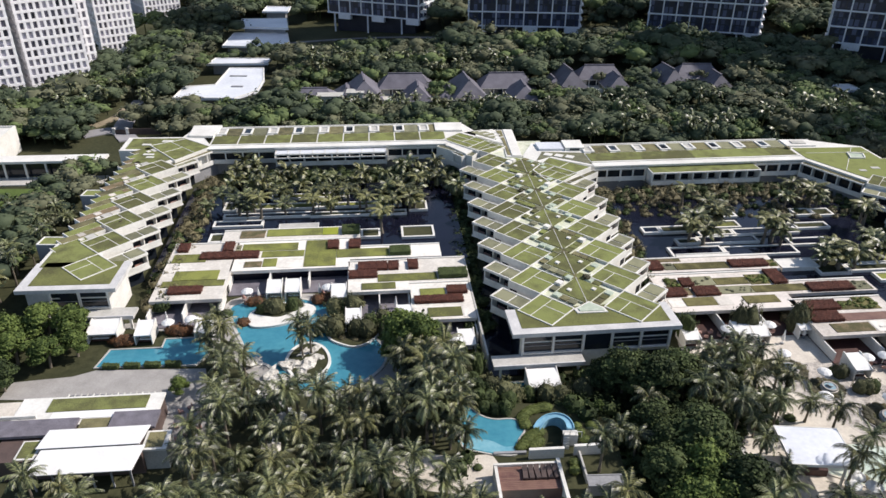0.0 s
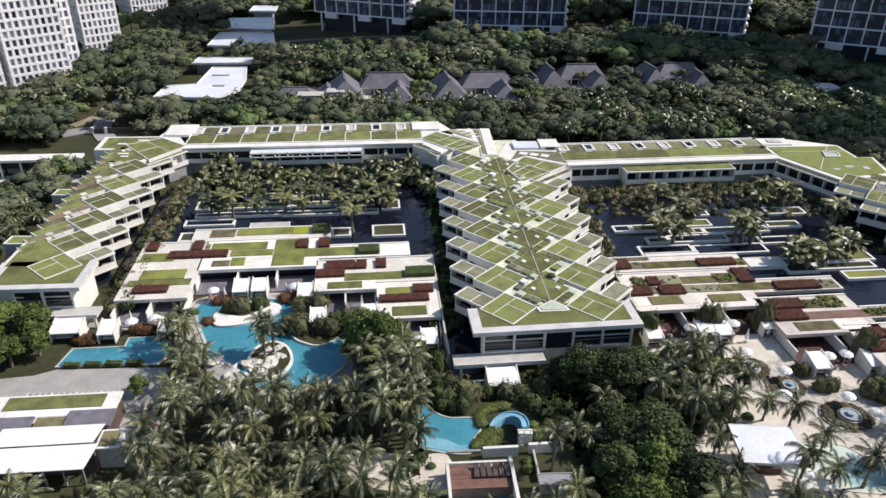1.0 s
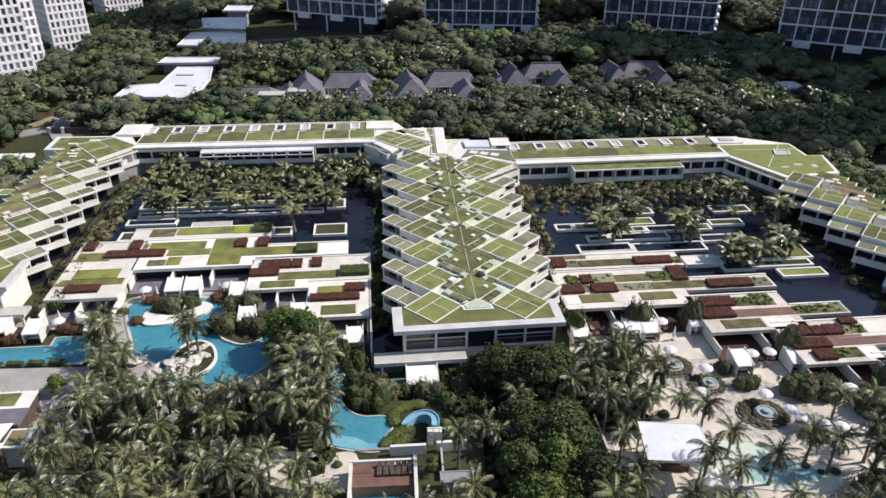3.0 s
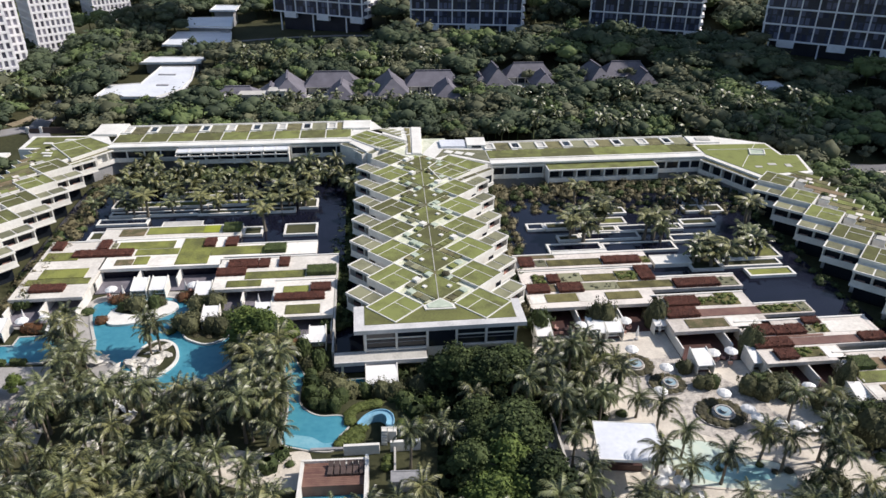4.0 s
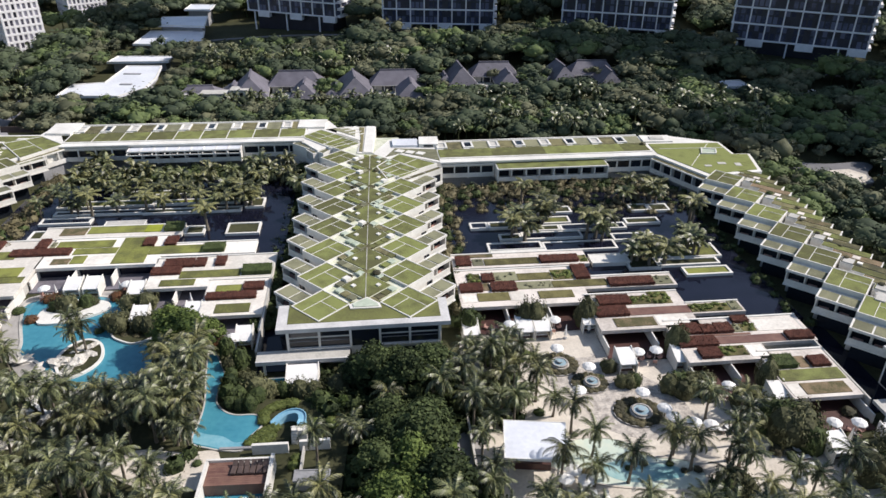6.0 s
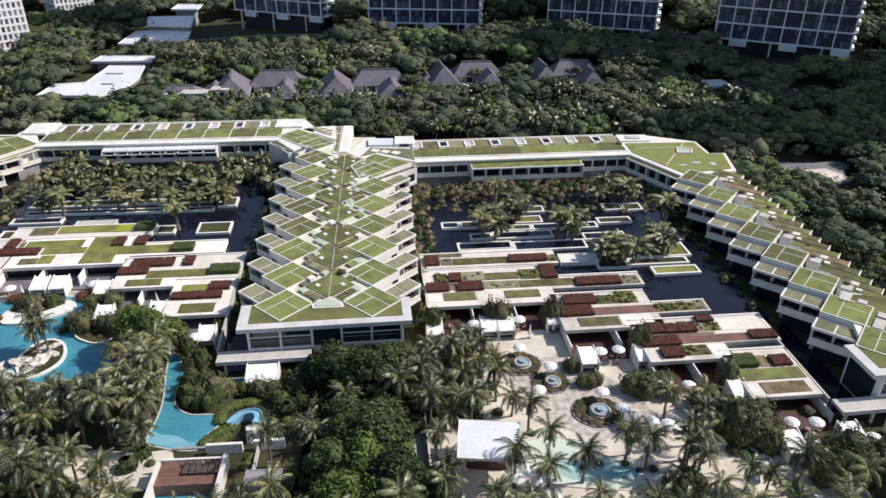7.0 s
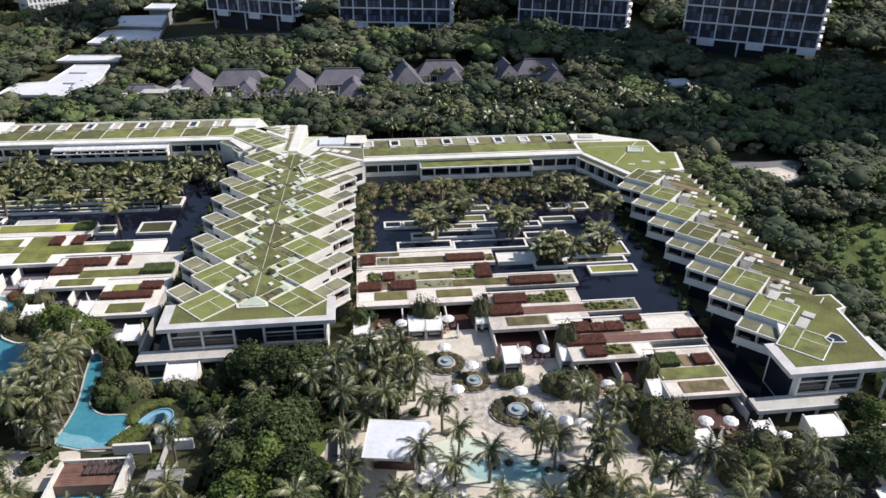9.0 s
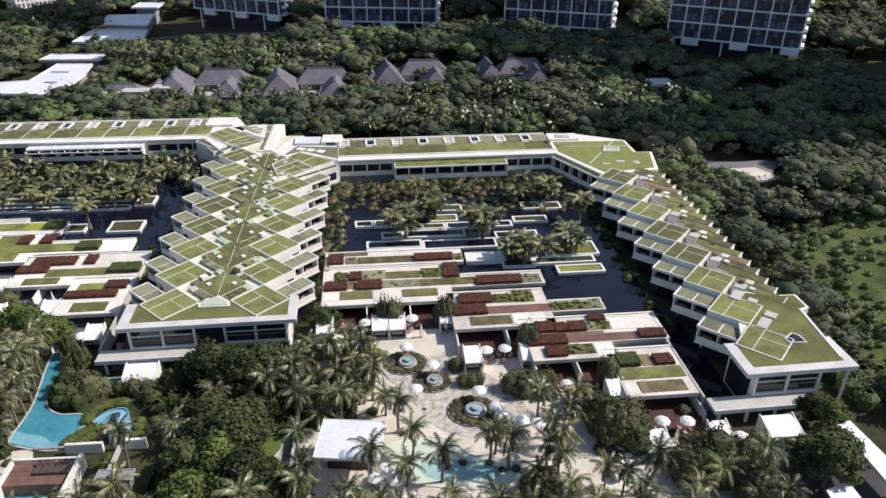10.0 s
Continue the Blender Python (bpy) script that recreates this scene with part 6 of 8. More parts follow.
def hip_roof(x, y, a, w, d, z, rise, label="grey tiled hip roof", gablet=True):
    """A steep hipped tile roof with a raised gablet, on pale walls."""
    ob = thing("villa", "villa with steep grey tiled hip roofs among trees", "house", pose(x, y, z, 0, 0, a), group="villas")
    part("wall", block(0.8, 0.8, -6, w - 0.8, d - 0.8, 0.2), PALE, ob)
    bm = bmesh.new()
    r = min(w, d) * 0.42
    if w >= d:
        ridge = [(r * 0.8, d / 2), (w - r * 0.8, d / 2)]
    else:
        ridge = [(w / 2, r * 0.8), (w / 2, d - r * 0.8)]
    b = [bm.verts.new((*c, 0)) for c in ((-0.4, -0.4), (w + 0.4, -0.4), (w + 0.4, d + 0.4), (-0.4, d + 0.4))]
    t = [bm.verts.new((*c, rise)) for c in ridge]
    if w >= d:
        fs = ((b[0], b[1], t[1], t[0]), (b[1], b[2], t[1]), (b[2], b[3], t[0], t[1]), (b[3], b[0], t[0]))
    else:
        fs = ((b[0], b[1], t[0]), (b[1], b[2], t[1], t[0]), (b[2], b[3], t[1]), (b[3], b[0], t[0], t[1]))
    for f in fs:
        bm.faces.new(f)
    bm.faces.new(b[::-1])
    part("roof", bm, TILE, ob)
    part("ridge_cap", block(min(p[0] for p in ridge) - 0.3, min(p[1] for p in ridge) - 0.3, rise - 0.15, max(p[0] for p in ridge) + 0.3, max(p[1] for p in ridge) + 0.3, rise + 0.2), TILE, ob)
    for k in range(2):
        part("window", block(w * (0.2 + 0.34 * k), 0.74, -2.4, w * (0.46 + 0.34 * k), 0.82, -0.6), GLASS, ob)
    part("fascia", ring(-0.5, -0.5, w + 0.5, d + 0.5, -0.22, 0.0, 0.3), PALE, ob)


for x0, y0, s, z in ((-33, 226, 0.98, 2.2), (1.0, 226.5, 1.02, 2.5), (37, 238, 0.9, 3.2), (72, 239.5, 0.9, 3.6)):
    hip_roof(x0 - 3 * s, y0 + 3 * s, 8, 8 * s, 11 * s, z - 0.6, 3.0)
    hip_roof(x0 + 2 * s, y0, 10, 11 * s, 18 * s, z, 5.4)
    hip_roof(x0 + 11 * s, y0 + 13 * s, 4, 18 * s, 10 * s, z + 0.3, 4.0)
    hip_roof(x0 + 20.5 * s, y0 + 1 * s, 5, 9 * s, 14 * s, z - 0.4, 4.2)
    tp = thing("terrace", "white walled terrace between villa roofs", "terrace", pose(x0 + 12.5 * s, y0 + 5 * s, z - 2.0, 0, 0, 5), group="villa terraces")
    part("floor_slab", block(0, 0, -5, 8 * s, 9 * s, 0), PALE, tp)
    part("parapet", block(0, -0.2, -5, 8 * s, 0, 0.8), WHITE, tp)
    for px0 in (0.5, 3.5, 6.5):
        part("post", block(px0 * s, 8.6 * s, 0, px0 * s + 0.3, 8.8 * s, 2.4), WHITE, tp)
hip_roof(-49, 226.5, 4, 13, 8, 2.2, 2.6)
for x0, y0, w, h in ((-41, 225, 8, 3.4), (-31.5, 226, 5, 4.4), (-49.5, 223.5, 7, 2.6)):
    sh = thing("garden_house", "white garden house with a grey flat roof among trees", "house", pose(x0, y0, 0, 0, 0, 3), group="garden houses")
    part("wall", block(0, 0, BASE - 1, w, 4, h), WHITE, sh)
    part("roof", block(-0.4, -0.4, h, w + 0.4, 4.4, h + 0.4), PALE, sh)
    for k in range(int(w / 2)):
        part("window", block(0.6 + 2 * k, -0.06, h - 2.2, 1.8 + 2 * k, 0.02, h - 0.6), GLASS, sh)
solo("pool_cover", block(-19, 229, 1.0, -8, 232, 1.6), SHALLOW, "pale blue pool terrace between villas", "pool")


def parked_car():
    """A small saloon: rounded body, glazed cabin and four wheels."""
    ob = thing("parked_car", "white car parked in deep shade under trees", "car", group="parked cars")
    part("body", block(-0.85, -2.1, 0.3, 0.85, 2.1, 0.85, 0.08), CANVAS, ob)
    part("cabin", block(-0.75, -1.2, 0.85, 0.75, 1.3, 1.4, 0.25), GLASS, ob, "dark glazed cabin")
    part("cabin_roof", block(-0.5, -0.9, 1.4, 0.5, 1.0, 1.45), CANVAS, ob)
    for x in (-0.8, 0.62):
        for y in (-1.35, 1.3):
            bm = tube(bmesh.new(), 0, 0, 0, 0.18, 0.32, 0.32, 12)
            bm.transform(pose(x, y, 0.32, 0, 90, 0))
            part("wheel", bm, TARMAC, ob)
    return ob


ribbon("road", open_line([(126, 214), (140, 210), (156, 209), (172, 214), (184, 228), (176, 236), (158, 236), (138, 240)], 6), 6.0, 0.2, ASPHALT, "shaded asphalt car park lane among trees")
car = parked_car()
for k, (x, y, a) in enumerate(((150.6, 211.2, 80), (156.6, 211.4, 86), (161.5, 237.0, 4), (166.4, 237.2, 2), (171.5, 237.0, -4), (176.8, 235.6, -20), (158.4, 233.6, 70))):
    m = pose(x, y, terrain(x, y) + 0.22, 0, 0, a)
    if k:
        copy_thing(car, m)
    else:
        car.matrix_basis = m


def street_lamp(x, y):
    """A slim pole with a short arm and a flat head."""
    ob = thing("street_lamp", "slim pale street lamp beside the service road", "lamp", pose(x, y, BASE + 0.9, 0, 0, 0), group="street lamps")
    part("pole", tube(bmesh.new(), 0, 0, 0, 5.6, 0.09, 0.06, 8), PALE, ob)
    part("arm", block(-0.9, -0.04, 5.5, 0.05, 0.04, 5.58), PALE, ob)
    part("lamp_head", block(-1.3, -0.14, 5.44, -0.6, 0.14, 5.56, 0.04), WHITE, ob)


for x, y in ((128.7, 178.6), (147.8, 167.4)):
    street_lamp(x, y)

# ---- plants ----
def palm_crown(seed, fronds=29, leaflets=21, length=3.3, droop=1.0, lush=1.0):
    """Arching fronds, each a rib with two rows of narrow leaflets that hang."""
    rnd = np.random.default_rng(seed)
    verts, faces = [], []
    for f in range(fronds):
        az = 2.399963 * f + rnd.uniform(-0.25, 0.25)
        t = f / fronds
        lift = 1.35 - 2.0 * t + rnd.uniform(-0.3, 0.3)         # upright in the middle, hanging outside
        size = length * (0.72 + 0.28 * math.sin(math.pi * min(1, 0.25 + t))) * rnd.uniform(0.9, 1.1)
        out = np.array([math.cos(az), math.sin(az), 0.0])
        side = np.array([-math.sin(az), math.cos(az), 0.0])
        pos, rib, ang = np.array([0, 0, 0.0]), [], lift
        steps = leaflets + 2
        for _ in range(steps):
            rib.append((pos.copy(), out * math.cos(ang) + np.array([0, 0, math.sin(ang)])))
            pos = pos + rib[-1][1] * size / steps
            ang -= droop * (0.055 + 0.075 * t) * 19 / steps * 1.15
        for (a, da), (b, _) in zip(rib[::4], rib[4::4]):
            k = len(verts)
            verts += [a - side * 0.035, a + side * 0.035, b + side * 0.03, b - side * 0.03]
            faces.append((k, k + 1, k + 2, k + 3))
        for i in range(2, steps):
            a, da = rib[i]
            s = i / steps
            ll = lush * size * (0.08 + 0.185 * math.sin(math.pi * min(1, s * 0.85 + 0.12)))
            for sg in (-1, 1):
                way = side * sg * 0.72 + da * 0.75 + np.array([0, 0, -0.3 - 0.5 * rnd.random()])
                way = way / np.linalg.norm(way) * ll * rnd.uniform(0.85, 1.1)
                k = len(verts)
                w = da * (1.55 / leaflets) * lush
                verts += [a - w, a + w, a + way]
                faces.append((k, k + 1, k + 2))
    return [tuple(v) for v in verts], [], faces


def palm_trunk(seed, height, r0=0.2, r1=0.12, bend=0.5):
    rnd = random.Random(seed)
    bm, n, rings = bmesh.new(), 7, []
    a = rnd.uniform(0, 6.28)
    for j in range(9):
        t = j / 8
        x, y = bend * math.cos(a) * (t ** 2 - t), bend * math.sin(a) * (t ** 2 - t)
        r = (r0 + (r1 - r0) * t) * (1.12 if j % 2 else 1.0) * (1.35 if j == 0 else 1)
        rings.append([bm.verts.new((x + r * math.cos(6.2832 * k / n), y + r * math.sin(6.2832 * k / n), height * t)) for k in range(n)])
    for p, q in zip(rings, rings[1:]):
        for k in range(n):
            bm.faces.new((p[k], p[(k + 1) % n], q[(k + 1) % n], q[k]))
    bm.faces.new(rings[-1])
    return bm


def palm(seed, height, mat, label, **shape):
    ob = thing("palm_tree", label, "palm tree", group="palms")
    part("trunk", palm_trunk(seed, height), BARK, ob)
    crown = part("crown", palm_crown(seed, **shape), mat, ob)
    crown.location = (0, 0, height - 0.1)
    return ob


def leaf_cloud(seed, clumps, per, radius, clump_r, leaf, flat=0.35, hollow=0.55, outward=0.5, stray=0.45):
    """Leaves on many clumps that cover an uneven ellipsoid. Returns vertices (n, 4, 3)."""
    rnd = np.random.default_rng(seed)
    d = rnd.normal(size=(clumps, 3))
    d[:, 2] = np.abs(d[:, 2]) * (1 - flat) + d[:, 2] * flat
    d /= np.linalg.norm(d, axis=1, keepdims=True)
    c = d * np.array(radius) * (hollow + (1 - hollow) * rnd.random((clumps, 1)) ** 0.5) * (1 + 0.22 * np.sin(3 * d[:, :1] * 2 + seed) * np.cos(4 * d[:, 1:2] + seed))
    n = rnd.normal(size=(clumps, per, 3)) * np.array([1, 1, 0.75])
    n /= np.linalg.norm(n, axis=2, keepdims=True)
    size = clump_r * (0.6 + 0.7 * rnd.random((clumps, 1, 1)))
    p = (c[:, None] + n * size * (0.6 + 0.4 * rnd.random((clumps, per, 1)))).reshape(-1, 3)
    face = (n + outward * d[:, None] + np.array([0, 0, 0.35])).reshape(-1, 3) + rnd.normal(size=(clumps * per, 3)) * stray
    face /= np.linalg.norm(face, axis=1, keepdims=True)
    a = np.cross(face, rnd.normal(size=face.shape))
    a /= np.linalg.norm(a, axis=1, keepdims=True)
    b = np.cross(face, a)
    s = leaf * (0.65 + 0.7 * rnd.random((len(p), 1)))
    return np.stack([p + a * s, p + b * s * 0.6 + face * s * 0.12, p - a * s, p - b * s * 0.6], 1)


def cards(quads):
    v = quads.reshape(-1, 3)
    return v.tolist(), [], np.arange(len(v)).reshape(-1, 4).tolist()


def limbs(seed, height, r, spread):
    """A tapered trunk that forks into limbs."""
    rnd = random.Random(seed)
    bm = bmesh.new()

    def stick(a, b, ra, rb, n=6):
        w = (b - a).normalized()
        u = w.orthogonal().normalized()
        v = w.cross(u)
        ends = [[bm.verts.new(c + (u * math.cos(6.2832 * k / n) + v * math.sin(6.2832 * k / n)) * q) for k in range(n)] for c, q in ((a, ra), (b, rb))]
        for k in range(n):
            bm.faces.new((ends[0][k], ends[0][(k + 1) % n], ends[1][(k + 1) % n], ends[1][k]))

    fork = Vector((rnd.uniform(-0.3, 0.3), rnd.uniform(-0.3, 0.3), height * 0.45))
    stick(Vector((0, 0, -0.2)), fork, r, r * 0.7, 8)
    for k in range(6):
        a = 6.2832 * k / 6 + rnd.uniform(-0.3, 0.3)
        tip = Vector((math.cos(a) * spread * rnd.uniform(0.5, 0.9), math.sin(a) * spread * rnd.uniform(0.5, 0.9), height * rnd.uniform(0.7, 0.95)))
        mid = fork.lerp(tip, 0.5) + Vector((0, 0, 0.3))
        stick(fork, mid, r * 0.5, r * 0.3)
        stick(mid, tip, r * 0.3, r * 0.1)
    return bm


def spreading_crown(seed, quads, leaf, lobes=8):
    """A wide uneven crown of radius one, made of several lobes of unlike size and height."""
    rnd = np.random.default_rng(seed)
    cores, tris, leaves, n = [], [], [], 0
    for k in range(lobes):
        a = 2.399963 * k + rnd.uniform(-0.5, 0.5)
        r = rnd.uniform(0.26, 0.56)
        out = 0.0 if k == 0 else rnd.uniform(0.35, 0.78)
        mid = np.array([math.cos(a) * out, math.sin(a) * out, rnd.uniform(-0.3, 0.5) * (1.1 - out)])
        c, t, l = lumpy_crown(seed * 31 + k, quads // lobes, leaf / r, 1)
        size = np.array([r, r, r * rnd.uniform(0.7, 1.1)])
        cores.append(c * size + mid)
        leaves.append(l * size + mid)
        tris.append(t + n)
        n += len(c)
    return np.concatenate(cores), np.concatenate(tris), np.concatenate(leaves)


def tree(seed, height, radius, mat, label, lobes=15, per=270, leaf=0.072):
    """A forked trunk under a crown of several dented lobes thick with leaves."""
    rnd = random.Random(seed)
    ob = thing("broadleaf_tree", label, "tree", group="trees")
    part("trunk", limbs(seed, height, 0.22 + radius * 0.02, radius), BARK, ob)
    verts, faces, n = [], [], 0
    for k in range(lobes):
        a = 2.399963 * k + rnd.uniform(-0.3, 0.3)
        t = (k + 0.5) / lobes                                   # from the top outwards and down
        r = radius * rnd.uniform(0.36, 0.5)
        out = radius * 0.72 * math.sin(math.pi / 2 * min(1, 1.15 * t))
        mid = np.array([math.cos(a) * out, math.sin(a) * out, height * (0.36 * math.cos(math.pi * 0.62 * t) + rnd.uniform(-0.03, 0.03))])
        core, tris, leaves = lumpy_crown(seed * 20 + k, per, leaf * radius / r, 1, 0.5)
        body = np.concatenate([core, leaves]) * np.array([r, r, r * 0.85]) + mid
        verts.append(body)
        faces += (tris + n).tolist() + (np.arange(len(leaves)).reshape(-1, 4) + n + len(core)).tolist()
        n += len(body)
    crown = part("crown", (np.concatenate(verts).tolist(), [], faces), mat, ob, smooth=True)
    crown.location = (0, 0, height * 0.6)
    return ob


def shrub(seed, mat, label):
    ob = thing("shrub", label, "shrub", group="shrubs")
    part("stem", limbs(seed, 0.8, 0.05, 0.6), BARK, ob)
    q = leaf_cloud(seed, 70, 9, (1.0, 1.0, 0.72), 0.15, 0.062, 0.25, 0.92, 1.3, 0.4)
    verts, _, faces = cards(q + np.array([0, 0, 0.35]))
    core = bmesh.new()
    bmesh.ops.create_icosphere(core, subdivisions=2, radius=1.0)
    base = len(verts)
    for v in core.verts:
        d = 0.9 + 0.22 * noise.noise(v.co * 1.9 + Vector((seed, 0, 0)))
        verts.append((v.co.x * d, v.co.y * d, v.co.z * d * 0.72 + 0.35))
    core.verts.index_update()
    faces += [[v.index + base for v in f.verts] for f in core.faces]
    core.free()
    part("foliage", (verts, [], faces), mat, ob)
    return ob


def palm_mass(name, seed, spots, mat, label, length=2.3, fronds=20):
    """Palms too far off to tell apart, in one sheet: spots of x, y, z, trunk height, size."""
    rnd = random.Random(seed)
    kinds = [palm_crown(seed + k, fronds, 9, length, 1.1, 1.25) for k in range(4)]
    verts, faces = [], []
    for x, y, z, h, size in spots:
        cv, _, cf = rnd.choice(kinds)
        a = rnd.uniform(0, 6.28)
        c, sn = math.cos(a) * size, math.sin(a) * size
        k = len(verts)
        verts += [(x + p[0] * c - p[1] * sn, y + p[0] * sn + p[1] * c, z + h + p[2] * size) for p in cv]
        faces += [tuple(i + k for i in f) for f in cf]
        k = len(verts)
        for j in range(2):
            w = 0.17 if j == 0 else 0.1
            verts += [(x + w, y, z + h * j), (x - w * 0.5, y + w * 0.87, z + h * j), (x - w * 0.5, y - w * 0.87, z + h * j)]
        faces += [(k, k + 1, k + 4, k + 3), (k + 1, k + 2, k + 5, k + 4), (k + 2, k, k + 3, k + 5)]
    tagged(part(name, (verts, [], faces), mat), label, "palms", kind="stuff")


class Stock:
    """Puts copies of a few grown plants about, each with its own turn and size."""

    def __init__(self, plants, seed):
        self.plants, self.used, self.rnd = plants, set(), random.Random(seed)

    def put(self, x, y, scale=1.0, z=BASE, tall=1.0):
        ob = self.rnd.choice(self.plants)
        s = scale * self.rnd.uniform(0.88, 1.14)
        if z == BASE and inside(TERRACE, x, y):
            z = LEVEL
        m = pose(x, y, z, 0, 0, self.rnd.uniform(0, 360)) @ Matrix.Diagonal((s, s, s * tall, 1))
        if ob.name in self.used:
            made = copy_thing(ob, m)
            return made
        self.used.add(ob.name)
        ob.matrix_basis = m
        return ob


GREEN_PALM = "coconut palm with arching green fronds and a slim trunk"
palms = Stock([palm(11, 5.4, PALM, GREEN_PALM), palm(12, 6.6, PALM, GREEN_PALM, droop=1.2), palm(13, 4.4, PALM, GREEN_PALM, length=3.4),
               palm(14, 5.6, PALMGOLD, "coconut palm with yellowing arching fronds", droop=1.15, fronds=26)], 1)
small_palms = Stock([palm(21, 4.2, PALM, "small palm with feathery green fronds", length=2.5, leaflets=11, fronds=20, lush=1.15),
                     palm(22, 5.4, PALMGOLD, "slender palm with golden-green fronds", length=2.3, leaflets=11, fronds=20, droop=1.25, lush=1.15),
                     palm(23, 3.4, PALMGOLD, "short palm with golden-green fronds", length=2.3, leaflets=11, fronds=20, lush=1.15)], 2)
trees = Stock([tree(31, 8.5, 4.2, LEAF, "dense dark green broadleaf tree"), tree(32, 7.0, 3.6, LEAF, "dense dark green broadleaf tree"), tree(33, 9.5, 4.6, LEAF, "dense dark green broadleaf tree")], 3)
bright_trees = Stock([tree(41, 6.5, 3.2, LEAFBRIGHT, "light green broadleaf tree", 12), tree(42, 5.4, 2.8, LEAFBRIGHT, "light green broadleaf tree", 11)], 4)
shrubs = Stock([shrub(51, OLIVE, "rounded olive-brown garden shrub"), shrub(52, HEDGE, "rounded dull green garden shrub"), shrub(53, OLIVE, "rounded olive-brown garden shrub")], 5)
green_shrubs = Stock([shrub(55, LEAF, "dense dark green shrub on the river bank"), shrub(56, HEDGE, "dense dull green shrub on the river bank")], 9)
sage_shrubs = Stock([shrub(57, SAGE, "dense sage-green garden shrub"), shrub(58, SAGE, "dense sage-green garden shrub"), shrub(59, HEDGE, "dense dull green garden shrub")], 10)
olive_shrubs = Stock([shrub(54, OLIVE, "low olive-brown shrub in a fountain bed")], 8)
rust_shrubs = Stock([shrub(61, ORANGE, "rust-coloured garden shrub beside a terrace")], 6)
lime_shrubs = Stock([shrub(71, LIME, "clipped bright green garden hedge ball")], 7)


def scatter(seed, x0, y0, x1, y1, gap, keep):
    """Jittered grid points inside a rectangle that keep() accepts."""
    rnd = random.Random(seed)
    y = y0
    while y < y1:
        x = x0
        while x < x1:
            px, py = x + rnd.uniform(0.1, 0.9) * gap, y + rnd.uniform(0.1, 0.9) * gap
            if keep(px, py):
                yield px, py
            x += gap
        y += gap


def inside(outline, x, y):
    hit = False
    for (xa, ya), (xb, yb) in zip(outline, outline[1:] + outline[:1]):
        if (ya > y) != (yb > y) and x < (xb - xa) * (y - ya) / (yb - ya) + xa:
            hit = not hit
    return hit


# palm grove between the lagoon and the beach
GROVE = [(-36, 86), (-31, 86.5), (-27, 82.5), (-18, 80.0), (-11, 81.0), (-7.5, 86.5), (-5, 96), (-3, 96), (-1.6, 88), (0.6, 83), (1.4, 79), (0.8, 74), (-1, 72), (3, 70.5), (6.5, 70), (6.6, 60), (8, 52), (-35, 52), (-33, 66), (-33, 76)]
CLEAR = [(-6, 63.0, 7, 71.0), (-28, 82.6, -24, 88)]
for x, y in scatter(5, -38, 51, 10, 98, 3.75, lambda x, y: inside(GROVE, x, y) and not inside(RIVER, x, y) and not any(a < x < c and b < y < d for a, b, c, d in CLEAR)):
    palms.put(x, y, 1.0)
for x, y in ((-1.5, 81.9), (-1.7, 85.4), (-3.6, 80.2), (-5.2, 76.2), (1.2, 72.6), (-1.0, 72.7), (-2.2, 88.4), (-36.6, 97), (-35.2, 94), (-33.6, 91.6), (-36, 90.5), (-33.8, 88.8), (-37.4, 93.5), (-38.6, 96.5), (-30.7, 88.9), (-22.6, 93.8), (-21.4, 94.6), (-23.2, 95.2),  (-50.6, 62.8), (-45.8, 61.8), (-43.4, 60.8), (-49.6, 59.8), (-3, 83.5), (-7, 88), (-2.4, 79), (-3.4, 65.4), (0.8, 64.0)):
    palms.put(x, y, 0.95)
for x, y, s in ((-3.8, 93, 1.25), (-7.0, 91.5, 1.0), (-1.4, 95.5, 1.0), (-6.6, 94.8, 1.0), (-4.6, 88.6, 0.8)):
    bright_trees.put(x, y, s)
for x, y in ((2.4, 73.6), (2.3, 75.8), (2.2, 78.0), (1.7, 80.6), (3.2, 70.7), (1.2, 71.8), (0.6, 74.4), (0.8, 77.0), (-1.2, 75.4), (-1.6, 77.8), (0.2, 79.4), (1.0, 83.2), (0.3, 86.4)):
    palms.put(x, y, 1.05, LEVEL, 1.08)
for x, y in ((-2.4, 91.6), (-2.6, 83.6), (-4.6, 86.2)):
    palms.put(x, y, 1.05, BASE, 1.1)
# plaza palms and the thicket before the central wing
for x, y in ((48.5, 89), (50.5, 86), (45, 79), (48, 80), (50.6, 83), (41.5, 88), (39.5, 85), (43.5, 91), (40.5, 79.5), (47, 93), (44, 76.5), (46.8, 77.2), (43, 80), (45.5, 83), (47.5, 86.5), (44, 87.5), (46.5, 90.5), (42.5, 84), (56.9, 71.7), (56.3, 66.5), (60.8, 67.1), (68.0, 72.2), (69.6, 69.4), (67.2, 71.0), (75.3, 71.2), (74.4, 68.2), (76.2, 70.0), (72.8, 65.9), (74.6, 79.0), (81.4, 65.9), (87.3, 65.4), (49.4, 82.2), (52.7, 79.7), (54.8, 76.2), (78.0, 74.2), (75.8, 67.4),
             (80, 79.9), (83.6, 65.0), (43.4, 66.0), (42.0, 70.0), (49.4, 62.5), (62.1, 62.6), (76.4, 62.4), (85.5, 62.8), (92, 62.6), (95.5, 65), (99, 62), (101, 66)):
    palms.put(x, y, 0.95)
palms.put(51.9, 66.2, 0.95, BASE, 1.15)
for x, y in scatter(12, 43, 56.5, 103, 62.5, 3.9, lambda x, y: y < 61.5):
    palms.put(x, y, 0.95)
